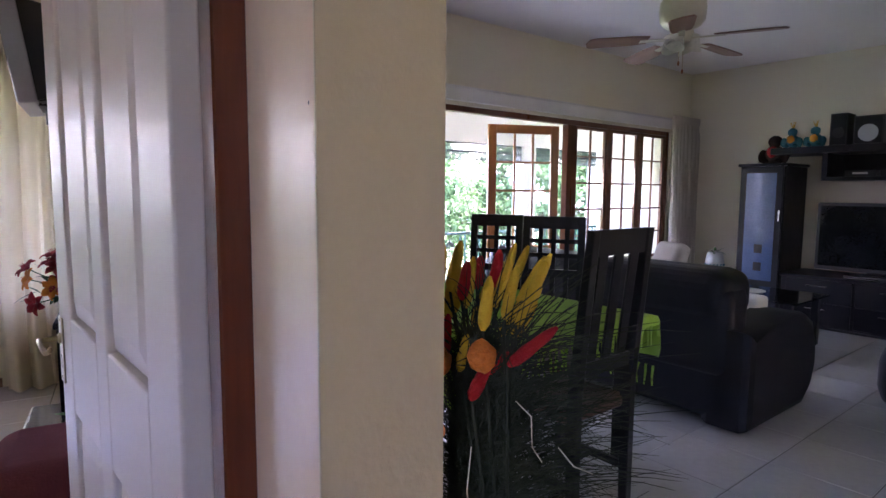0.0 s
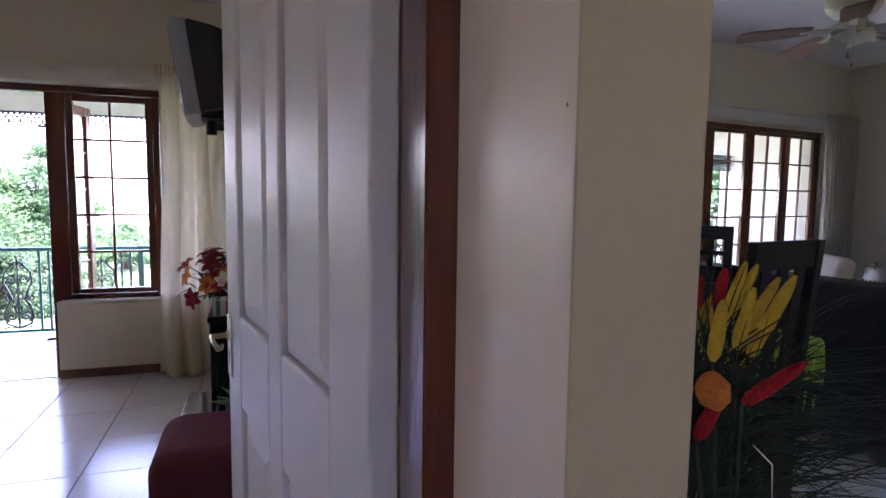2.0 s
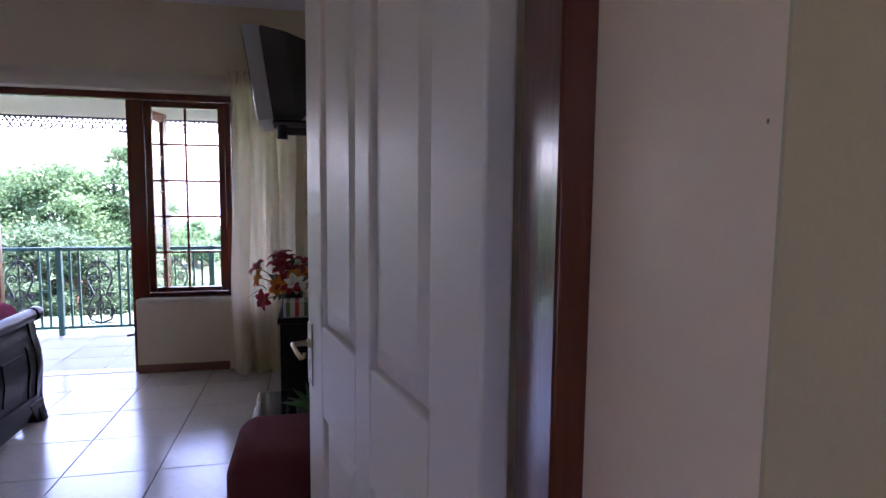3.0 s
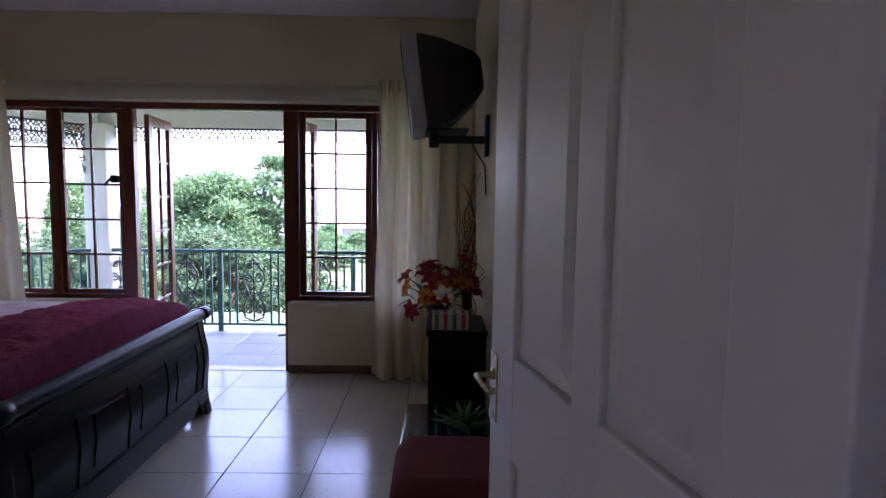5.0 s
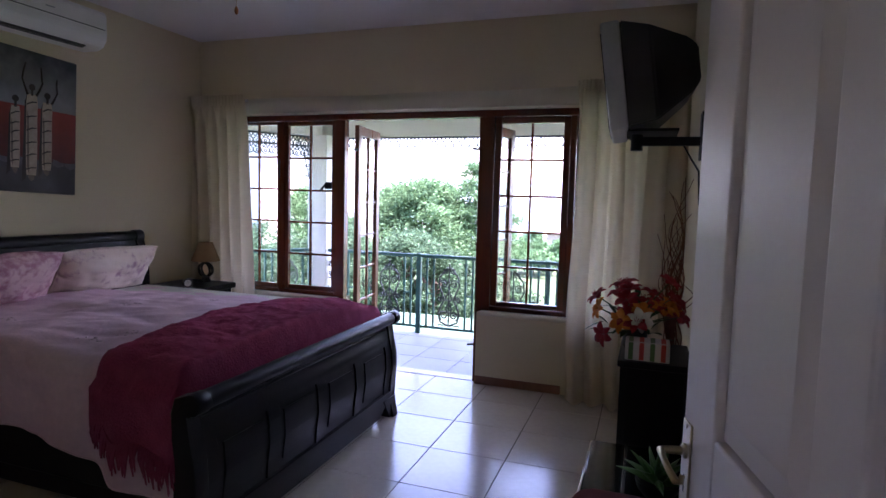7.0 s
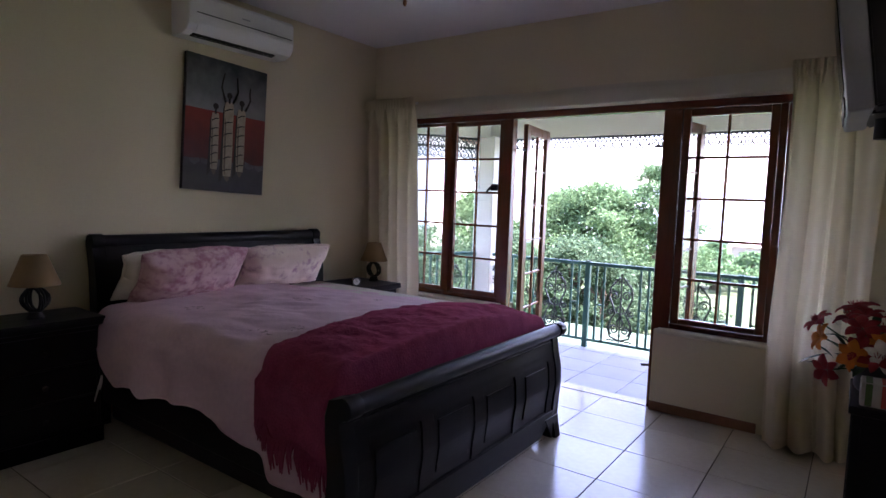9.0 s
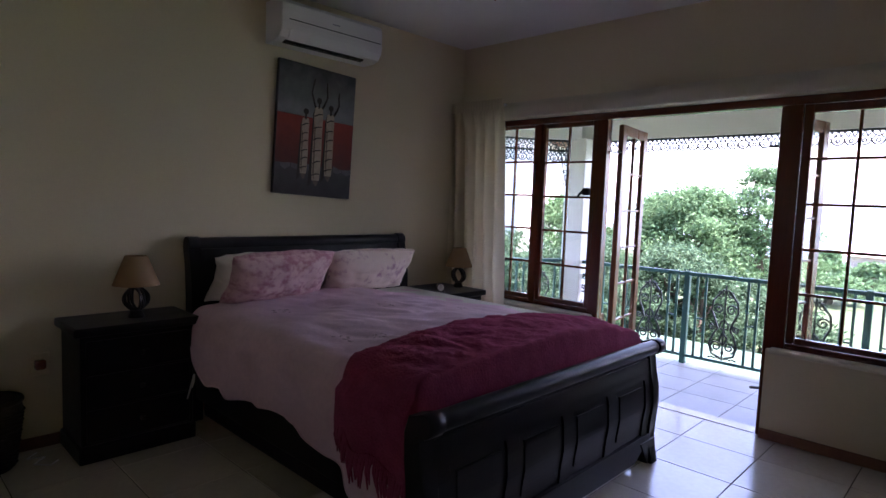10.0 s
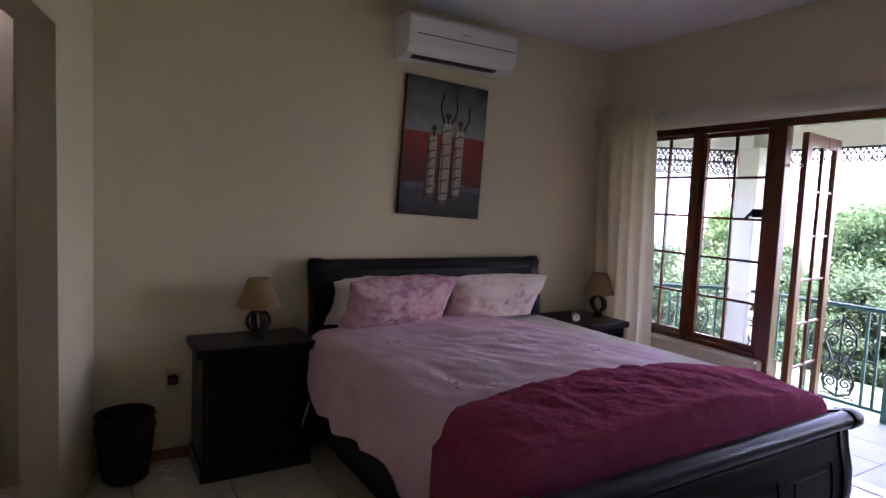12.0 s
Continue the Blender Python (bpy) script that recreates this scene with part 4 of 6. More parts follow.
def drape(x0, x1, lift, hem_s, hem_n, seed, wrinkle, y0=3.40, y1=5.15, top=0.722, nu=110, nv=120, fold=0.0, crown=0.03):
    """Cloth over the mattress that hangs down at both sides; hem_*: its lower edge by x."""
    rad = 0.09
    def f(i, j):
        x = x0 + (x1 - x0) * i
        hs, hn = hem_s(x), hem_n(x)
        ls, lt, ln = top - rad - hs, (y1 - y0) - 2 * rad, top - rad - hn - 0.05
        q = math.pi * rad / 2
        s = j * (ls + q + lt + q + ln)
        out = 0.0
        if s < ls:
            d = (ls - s)
            y, z, w = y0, hs + s, d
        elif s < ls + q:
            a = (s - ls) / rad
            y, z, w = y0 + rad * (1 - math.cos(a)), top - rad + rad * math.sin(a), 0
        elif s < ls + q + lt:
            y, z, w = y0 + rad + (s - ls - q), top, 0
        elif s < ls + 2 * q + lt:
            a = (s - ls - q - lt) / rad
            y, z, w = y1 - rad + rad * math.sin(a), top - rad + rad * math.cos(a), 0
        else:
            d = s - (ls + 2 * q + lt)
            y, z, w = y1, top - rad - d - 0.05, d
        n1 = noise.noise((x * 2.6 + seed, y * 2.6, z * 2.0))
        n2 = noise.noise((x * 7 + seed, y * 5, z * 5 + 3))
        n3 = noise.noise((x * 3 + 2 * y + seed, 9 * y - 4 * x, 1.5))
        side = 1 if w > 0 else 0
        flare = side * (0.02 * w / 0.3 + 0.022 * math.sin(x * 17 + seed + 1.5 * n1) * min(1, w / 0.25))
        yy = y + (-flare if y < 4.3 else flare) - (0.012 * n2 if side and y < 4.3 else 0)
        mid = max(0.0, 1 - ((y - 4.3) / 0.9) ** 2)
        n4 = noise.noise((x * 4.5 - 3 * y + seed, 1.6 * y + x, 7.0))
        far = max(0.0, (y - 4.35) / 0.8)
        zz = z - 0.055 * min(1.0, far) ** 1.4 * (1 - side) + (wrinkle * (0.8 * n1 + 0.5 * n2 + 0.6 * abs(n3) - 0.45 * (1 - abs(n4)) ** 5) + crown * mid * (1 - side) if not side else 0.0)
        nrm_y = -1 if y < y0 + rad and side else (1 if side else 0)
        return (x + 0.006 * n2, yy + nrm_y * lift, zz + (0 if side else lift))
    return surf(B(), f, nu, nv)


def hem_duvet(x):
    base = 0.35 + 0.055 * max(0, min(1, (x + 3.5) / 0.6)) - 0.17 * max(0, min(1, (x + 2.75) / 0.6))
    return base + 0.005 * math.sin(x * 23) + 0.020 * noise.noise((x * 4.5, 0, 0)) + 0.006 * noise.noise((x * 15, 2, 0)) + (0.0 if x > -3.62 else (-(x + 3.62)) * 0.9)


duvet = thing("duvet", pose(0, 0, 0), "pale pink cotton duvet spread over the bed, hanging at the sides", "duvet")
bm = drape(-3.86, -2.02, 0.008, hem_duvet, lambda x: 0.40 + 0.02 * math.sin(x * 19), 2.0, 0.022)
for v in bm.verts:
    if v.co.x > -2.25 and v.co.z > 0.6:
        v.co.z -= 0.11 * min(1.0, (v.co.x + 2.25) / 0.15)
bm.verts.ensure_lookup_table()
top_points = [v.co.copy() for v in bm.verts if v.co.z > 0.66]
hem_line = [bm.verts[i * 121].co.copy() for i in range(111)]
part("cover", bm, DUVET, duvet, smooth=180)
part("hem", tube(B(), hem_line, 0.004, 5), DUVET, duvet, "stitched hem")
stitch = random.Random(8)
bm = B()
for x, y, n in ((-3.36, 3.69, 9), (-2.72, 3.62, 9), (-2.62, 3.76, 8), (-2.55, 3.90, 7), (-3.18, 4.25, 8), (-2.92, 4.60, 7)):
    for k in range(n):
        px, py = x + stitch.uniform(-0.06, 0.06), y + stitch.uniform(-0.05, 0.05)
        near = min(top_points, key=lambda p: (p.x - px) ** 2 + (p.y - py) ** 2)
        turn, ln = stitch.uniform(0, math.pi), stitch.uniform(0.008, 0.016)
        ring = [bm.verts.new((px + ln * math.cos(a) * math.cos(turn) - 0.4 * ln * math.sin(a) * math.sin(turn), py + ln * math.cos(a) * math.sin(turn) + 0.4 * ln * math.sin(a) * math.cos(turn), near.z + 0.002)) for a in [2 * math.pi * q / 8 for q in range(8)]]
        tip = bm.verts.new((px, py, near.z + 0.0045))
        for q in range(8):
            bm.faces.new((ring[q], ring[(q + 1) % 8], tip))
tagged(part("embroidery", bm, STITCH, duvet, smooth=60), "small dusky embroidered flower sprays", kind="stuff")
for dx, dz in ((-0.03, -0.13), (0.035, -0.05)):
    part("tie", tube(B(), [(-3.70, 3.36, 0.39), (-3.70 + dx * 0.5, 3.35, 0.38 + dz * 0.4), (-3.70 + dx, 3.335, 0.38 + dz)], [0.005, 0.006, 0.004], 6), LINEN, duvet, "thin white cloth tie")

throw_b = thing("throw_blanket", pose(0, 0, 0), "plum fleece throw with fringe laid across the foot of the bed", "blanket")


def hem_throw(x):
    return 0.475 - 0.07 * max(0, min(1, (x + 2.45) / 0.3)) + 0.018 * math.sin(x * 31) + 0.02 * noise.noise((x * 11, 4, 0))


def throw_sheet():
    bm = drape(-2.43, -1.965, 0.034, hem_throw, lambda x: 0.42, 2.0, 0.022, nu=46, nv=150)
    for v in bm.verts:
        t = (v.co.x + 2.43) / 0.465
        bow = math.sin(math.pi * max(0, min(1, (v.co.y - 3.4) / 1.8)))
        v.co.x -= (1 - t) * (0.065 * bow)
        if v.co.z > 0.70:
            v.co.z += 0.022 * math.sin(math.pi * min(1, t * 1.25 + 0.1)) * (0.6 + 0.4 * bow)
        if t > 0.86 and v.co.z > 0.5:
            w = min(1.0, (t - 0.86) / 0.14)
            v.co.z -= 0.17 * w ** 1.7
            v.co.x -= 0.025 * w
        v.co.z += 0.006 * noise.noise(v.co * 26) + 0.004 * noise.noise(v.co * 60)
    return bm


part("sheet", throw_sheet(), THROW, throw_b, smooth=180)
fr = random.Random(5)
for k in range(56):
    x = -2.42 + k * 0.0077
    z = hem_throw(x) + 0.03
    y = 3.40 - 0.036 - 0.02 * (0.722 - 0.09 - z) / 0.3 - 0.022 * math.sin(x * 17 + 2.0) * 0.8
    ln = fr.uniform(0.06, 0.11) + 0.05 * k / 56
    dx = fr.uniform(-0.02, 0.02)
    part("tassel", tube(B(), [(x, y, z), (x + dx * 0.4, y - 0.012, z - ln * 0.5), (x + dx, y - 0.008, z - ln)], [0.007, 0.006, 0.003], 5), THROW, throw_b)


def pillow(m, w, h, material, label, seed):
    """A stuffed pillow with drawn-in sides, drooping corners and creases that run in from them."""
    p = thing("pillow", m, label, "pillow", "pillows on the bed")
    def at(i, j, s):
        a, b = i * 2 - 1, j * 2 - 1
        edge = max(0.0, (1 - abs(a) ** 2.6) * (1 - abs(b) ** 2.6))
        pin = 1 - 0.085 * (1 - b * b) * abs(a) ** 3
        pin2 = 1 - 0.11 * (1 - a * a) * abs(b) ** 3
        fold = 0.016 * noise.noise((a * 3.2 + seed, b * 3.2, s)) + 0.010 * noise.noise((a * 7 + seed, b * 5, s + 4))
        z = b * h / 2 * pin2 + 0.012 * noise.noise((a * 2.2, seed * 3.7, 0)) * (0.4 + 0.6 * (b > 0)) - 0.018 * abs(a) ** 5 * (b > 0)
        return Vector((a * w / 2 * pin + 0.012 * noise.noise((seed, b * 2.4, a)), s * (0.008 + 0.098 * edge ** 0.55 + fold * min(1, edge * 4)), z))
    bm = B()
    for s in (1, -1):
        surf(bm, lambda i, j: at(i, j, s), 34, 24)
    bmesh.ops.remove_doubles(bm, verts=bm.verts, dist=1e-5)
    part("case", bm, material, p, smooth=180)
    rim = [(k / 20, 0) for k in range(20)] + [(1, k / 12) for k in range(12)] + [(1 - k / 20, 1) for k in range(20)] + [(0, 1 - k / 12) for k in range(12)]
    part("border", tube(B(), [tuple(at(i, j, 0.0)) for i, j in rim], 0.0085, 6, True), material, p)
    return p


def lean(x, y, z, rz, tilt):
    return pose(x, y, z) @ pose(0, 0, 0, 0, 0, 90 + rz) @ pose(0, 0, 0, tilt, 0, 0)


pillow(lean(-3.87, 3.865, 0.880, 0, 30), 0.68, 0.32, LINEN, "plain cream pillow leaning on the headboard", 1)
pillow(lean(-3.79, 3.925, 0.882, 2, 30), 0.70, 0.35, PILLOW_P, "pink floral print pillow leaning on the headboard", 2)
pillow(lean(-3.80, 4.625, 0.880, -3, 31), 0.70, 0.34, PILLOW_W, "cream pillow with pink flowers leaning on the headboard", 3)


def nightstand(m, w, d, h, label):
    n = thing("nightstand", m, label, "nightstand", "bedside cabinets")
    part("top", box(B(), (0, -0.02, h - 0.045), (d + 0.025, w + 0.02, h), 0.012, 3), BLACKW, n)
    part("body", box(B(), (0.005, 0.012, 0.09), (d, w - 0.012, h - 0.045), 0.006), BLACKW, n)
    part("plinth", box(B(), (0.0, 0.0, 0.0), (d + 0.012, w, 0.09), 0.01, 2), BLACKW, n)
    dz = (h - 0.165) / 3
    for k in range(3):
        dr = part("drawer", box(B(), (d - 0.002, 0.035, 0.105 + k * dz), (d + 0.012, w - 0.035, 0.095 + (k + 1) * dz), 0.004), BLACKW, n)
        part("knob", lathe(B(), [(0.007, 0), (0.006, 0.012), (0.014, 0.02), (0.012, 0.028), (0.003, 0.031)], 10), BLACKM, dr, m=pose(d + 0.011, w / 2, 0.10 + (k + 0.5) * dz, 0, 90, 0))
    return n


nightstand(pose(-4.155, 2.835, 0), 0.575, 0.355, 0.69, "black wooden bedside cabinet with drawers")
nightstand(pose(-4.155, 5.28, 0), 0.45, 0.48, 0.66, "black wooden bedside cabinet beside the curtain")


def lamp(m, label):
    t = thing("table_lamp", m, label, "table lamp", "bedside lamps")
    part("base", lathe(B(), [(0.040, 0), (0.040, 0.012), (0.034, 0.018), (0.030, 0.036), (0.012, 0.040)], 18), BLACKM, t)
    for k in range(6):
        q = pose(0, 0, 0.100) @ pose(0, 0, 0, 90 - 40 * (k % 2), 24 * k, 50 * k)
        part("strap", tube(B(), [q @ Vector((0.062 * math.cos(2 * math.pi * i / 20), 0.062 * math.sin(2 * math.pi * i / 20), 0)) for i in range(20)], 0.0065, 6, True), BLACKM, t)
    part("stem", rod(B(), (0, 0, 0.15), (0, 0, 0.30), 0.005), BLACKM, t)
    bm = B()
    surf(bm, lambda i, j: ((0.115 - 0.060 * j) * math.cos(2 * math.pi * i), (0.115 - 0.060 * j) * math.sin(2 * math.pi * i), 0.175 + 0.155 * j), 28, 4)
    bmesh.ops.remove_doubles(bm, verts=bm.verts, dist=1e-5)
    part("shade", bm, SHADE, t, "tan tapered cloth shade", smooth=60)
    return t


lamp(pose(-3.93, 3.145, 0.692), "small lamp with tan shade and open black metal ball")
lamp(pose(-3.88, 5.65, 0.662), "small lamp with tan shade and open black metal ball")
clock = thing("alarm_clock", pose(-3.76, 5.31, 0.662, 0, 0, -35), "small round alarm clock with white face", "clock")
part("case", lathe(B(), [(0.028, 0), (0.036, 0.006), (0.036, 0.024), (0.030, 0.028)], 20), CHROME, clock, m=pose(0, 0, 0.042, 0, 90, 0))
part("dial", lathe(B(), [(0.030, 0), (0.030, 0.0015)], 20), WHITEP, clock, m=pose(0.0275, 0, 0.042, 0, 90, 0))
part("ring", tube(B(), [(0.029, 0.031 * math.cos(2 * math.pi * k / 28), 0.042 + 0.031 * math.sin(2 * math.pi * k / 28)) for k in range(28)], 0.0045, 6, True), BLACKM, clock, "dark rim round the dial")
part("hand", box(B(), (0.0295, -0.001, 0.040), (0.0303, 0.001, 0.062)), BLACKM, clock)
for s in (1, -1):
    part("foot", rod(B(), (0.012, s * 0.018, 0.015), (0.012, s * 0.026, 0), 0.003), CHROME, clock)

# waste bin, socket and cable in the corner
bin_t = thing("waste_bin", pose(-4.027, 2.52, 0), "dark woven waste bin standing in the corner", "waste bin")
bm = B()
lathe(bm, [(0.088, 0.0), (0.096, 0.012), (0.132, 0.30), (0.129, 0.34), (0.119, 0.34), (0.087, 0.02), (0.0, 0.015)], 28)
part("body", bm, BINM, bin_t)
for k in range(11):
    z = 0.025 + k * 0.026
    r = 0.0975 + 0.125 * (z - 0.012)
    part("weave", tube(B(), [((r + 0.004 * math.cos(14 * a + math.pi * (k % 2))) * math.cos(a), (r + 0.004 * math.cos(14 * a + math.pi * (k % 2))) * math.sin(a), z) for a in [2 * math.pi * q / 84 for q in range(84)]], 0.008, 5, True), BINM, bin_t)
part("rim", tube(B(), [(0.128 * math.cos(2 * math.pi * q / 40), 0.128 * math.sin(2 * math.pi * q / 40), 0.338) for q in range(40)], 0.011, 6, True), BINM, bin_t)
sock = thing("wall_socket", pose(X0, 2.755, 0.45), "cream wall socket with a dark plug in it", "socket")
part("plate", box(B(), (0.001, -0.042, -0.06), (0.010, 0.042, 0.06), 0.004), PLASTER, sock)
part("plug", box(B(), (0.010, -0.03, -0.022), (0.05, 0.02, 0.028), 0.008), TIMBER, sock, "dark red plug")
cab = thing("power_cable", pose(-4.1, 2.62, 0.004), "thin pale cable lying on the tiles", "cable")
part("wire", tube(B(), [(0.0, 0.1, 0.0), (0.05, 0.05, 0.0), (0.08, 0.12, 0.0), (0.15, 0.06, 0.002), (0.2, 0.12, 0.0), (0.16, 0.16, 0.0)], 0.004, 6), WHITEP, cab)

# painting
pic = thing("painting", pose(-4.166, 4.394, 1.820, -2.5, 0, 0) @ pose(0, -0.315, -0.445), "tall canvas painting with grey, red and dark bands", "painting")
PW, PH = 0.63, 0.89
part("canvas", box(B(), (0.0, 0, 0), (0.030, PW, PH), 0.003), PAINT_D, pic)
part("painted_band", box(B(), (0.0301, 0.004, 0.54), (0.0312, PW - 0.004, PH - 0.004)), PAINT_G, pic, "grey painted sky band")
part("painted_band", box(B(), (0.0301, 0.004, 0.21), (0.0312, PW - 0.004, 0.54)), PAINT_R, pic, "rust red painted band")
part("painted_band", box(B(), (0.0301, 0.004, 0.004), (0.0312, PW - 0.004, 0.21)), PAINT_B, pic, "mottled dark painted band")
for y, z0, z1, w in ((0.222, 0.150, 0.53, 0.060), (0.325, 0.11, 0.62, 0.074), (0.425, 0.150, 0.585, 0.068)):
    # a tapered cream column, bowed along its sides, with a dark edge and slanting bands
    rows = [(0.0, 0.40), (0.12, 0.47), (0.35, 0.50), (0.65, 0.47), (0.9, 0.50), (1.0, 0.40)]
    side_a = [(y - w * k, z0 + (z1 - z0) * q) for q, k in rows]
    side_b = [(y + w * k, z0 + (z1 - z0) * q) for q, k in reversed(rows)]
    s = part("painted_shape", prism(B(), side_b[::-1] + side_a[::-1], 0.0312, 0.0326, "x"), PAINT_C, pic, "tall cream painted column shape")
    part("painted_stroke", prism(B(), [(y - w * 0.85, z0 - 0.05), (y - w * 0.45, z0 - 0.02), (y - w * 0.50, z0 + 0.5 * (z1 - z0)), (y - w * 0.44, z1 - 0.01), (y - w * 0.62, z1 - 0.05), (y - w * 0.70, z0 + 0.4 * (z1 - z0))], 0.0312, 0.0322, "x"), PAINT_K, pic)
    part("painted_stroke", prism(B(), [(y - w * 0.20, z0), (y - w * 0.40, z0 + 0.06), (y - w * 0.42, z0 + 0.8 * (z1 - z0)), (y - w * 0.28, z0 + 0.7 * (z1 - z0)), (y - w * 0.22, z0 + 0.3 * (z1 - z0))], 0.0326, 0.0330, "x"), PAINT_S, s)
    for q in range(6):
        zz = z0 + 0.03 + q * (z1 - z0 - 0.06) / 5.5
        up = 0.016 + 0.006 * (q % 2)
        part("painted_stroke", prism(B(), [(y - w * 0.46, zz), (y, zz + up * 0.8), (y + w * 0.40, zz + up), (y + w * 0.42, zz + up + 0.006), (y, zz + up + 0.005), (y - w * 0.46, zz + 0.009)], 0.0330, 0.0335, "x"), PAINT_K, s)
    part("painted_smear", prism(B(), [(y - w * 0.35, z0 + 0.012), (y + w * 0.30, z0 + 0.012), (y + w * 0.24, z0 - 0.025), (y + w * 0.05, z0 - 0.040), (y - w * 0.20, z0 - 0.022)], 0.0312, 0.0320, "x"), PAINT_S, pic)
    part("painted_dot", lathe(B(), [(0.021, 0), (0.021, 0.0012)], 12), PAINT_K, pic, m=pose(0.0313, y, z1 + 0.045, 0, 90, 0))
    part("painted_stroke", box(B(), (0.0312, y - 0.007, z1 - 0.008), (0.0331, y + 0.007, z1 + 0.035)), PAINT_K, pic)
for ys in (((0.297, 0.615), (0.283, 0.65), (0.262, 0.71), (0.270, 0.76), (0.283, 0.81)), ((0.352, 0.615), (0.372, 0.65), (0.392, 0.70), (0.385, 0.75), (0.382, 0.80)), ((0.452, 0.58), (0.475, 0.62), (0.492, 0.66), (0.486, 0.71), (0.490, 0.75))):
    part("painted_stroke", tube(B(), [(0.0318, y, z) for y, z in ys], [0.007, 0.006, 0.005, 0.005, 0.004], 5), PAINT_K, pic)
for k in range(7):
    y = 0.07 + 0.085 * k
    part("painted_smear", prism(B(), [(y - 0.03, 0.205 + 0.012 * (k % 3)), (y + 0.045, 0.215 - 0.01 * (k % 2)), (y + 0.05, 0.190), (y + 0.01, 0.165 + 0.01 * (k % 2)), (y - 0.025, 0.185)], 0.0312, 0.0316, "x"), PAINT_H, pic)

# air conditioner
ac = thing("air_conditioner", pose(X0, 4.01, 2.352), "white split air conditioner on the wall over the painting", "air conditioner")
aw = 0.81
prof = [(0.001, 0.0), (0.12, 0.0), (0.175, 0.020), (0.205, 0.060), (0.212, 0.10), (0.210, 0.225), (0.195, 0.25), (0.16, 0.262), (0.001, 0.262)]
part("body", prism(B(), prof, 0.0, aw, "y", 0.008), WHITEP, ac)
part("seam", prism(B(), [(0.2135, 0.128), (0.205, 0.128), (0.205, 0.133), (0.2135, 0.133)], 0.05, aw - 0.02, "y"), BLACKP, ac, "dark seam across the front")
part("louvre", prism(B(), [(0.135, 0.004), (0.190, 0.035), (0.209, 0.072), (0.214, 0.072), (0.196, 0.030), (0.140, -0.003)], 0.06, aw - 0.14, "y"), WHITEP, ac)
part("slot", prism(B(), [(0.125, -0.002), (0.165, 0.010), (0.165, 0.004), (0.128, -0.006)], 0.05, aw - 0.13, "y"), BLACKP, ac, "dark air outlet slot")
part("badge", box(B(), (0.2118, aw / 2 - 0.03, 0.168), (0.2135, aw / 2 + 0.03, 0.176)), GREYP, ac, "small grey badge")

# pull cord
cord = thing("pull_cord", pose(-2.155, 3.90, 2.18), "thin pull cord with wooden knob hanging from the ceiling", "pull cord")
part("string", rod(B(), (0, 0, 0.03), (0, 0, ZC - 2.18 - 0.012), 0.0015, seg=5), BRASS, cord)
part("knob", lathe(B(), [(0.003, 0), (0.008, 0.008), (0.009, 0.02), (0.005, 0.032), (0.002, 0.036)], 10), TIMBER_L, cord)
part("rose", lathe(B(), [(0.03, 0), (0.034, 0.012)], 16), WHITEP, cord, m=pose(0, 0, ZC - 2.18 - 0.0125))


def curtain(m, w0, w1, h, folds, material, label, seed, lean_in=0.0, amp=0.028):
    """Hanging folds: w0 wide at the top, w1 at the floor, gathered into a ruffled heading."""
    c = thing("curtain", m, label, "curtain", "curtains")
    def f(i, j):
        z = h * (1 - j)
        w = w0 + (w1 - w0) * j
        ph = i * folds * 2 * math.pi + 1.5 * noise.noise((i * 3 + seed, j * 0.9, 0)) + 0.5 * math.sin(j * 3 + seed)
        a = amp * (0.55 + 0.75 * j) * (1 + 0.6 * noise.noise((i * 4, seed, 0)))
        y = a * (math.sin(ph) + 0.35 * math.sin(2 * ph + 1.1)) + 0.012 * noise.noise((i * 9, j * 2.5, seed))
        gather = max(0.0, 1 - j / 0.09)
        y = y * (1 - gather) + gather * 0.011 * math.sin(i * folds * 7 * math.pi)
        x = w * i + lean_in * j + 0.016 * math.cos(ph) * (1 - gather) + 0.02 * noise.noise((seed, j * 2.2, 0)) * j
        return (x, y, z)
    part("cloth", surf(B(), f, folds * 16, 34), material, c, smooth=180)
    def ruffle(i, j):
        wave = math.sin(i * folds * 7 * math.pi + 0.9 * math.sin(9 * i + seed))
        return (w0 * i, -0.014 + (0.006 + 0.010 * j) * wave, h - 0.06 + 0.085 * j + 0.008 * j * wave)
    part("heading", surf(B(), ruffle, folds * 18, 5), material, c, "gathered heading tape", smooth=180)
    return c


for a, b in ((-4.16, -3.60), (-0.86, -0.19)):
    structure("curtain_track", box(B(), (a, 5.83, 2.165), (b, 5.85, 2.185), 0.004), WHITEP, "white curtain track")
curtain(pose(-4.155, 5.80, 0.012), 0.55, 0.62, 2.18, 5, CURT, "cream curtain drawn aside in soft folds", 3, 0.02, 0.036)
curtain(pose(-0.893, 5.79, 0.012), 0.29, 0.38, 2.18, 3, CURT, "cream curtain drawn aside in soft folds", 11, -0.03, 0.042)
curtain(pose(-0.62, 5.815, 0.012), 0.42, 0.41, 2.18, 3, CURT, "thin cream curtain lit from behind by the window", 17, 0.0, 0.040)

# television on its wall arm
tv = thing("television", pose(-0.39, 4.72, 1.985, 0, 0, 2) @ pose(0, 0, 0, 0, -8, 0), "grey box television tilted down on a wall arm", "television")
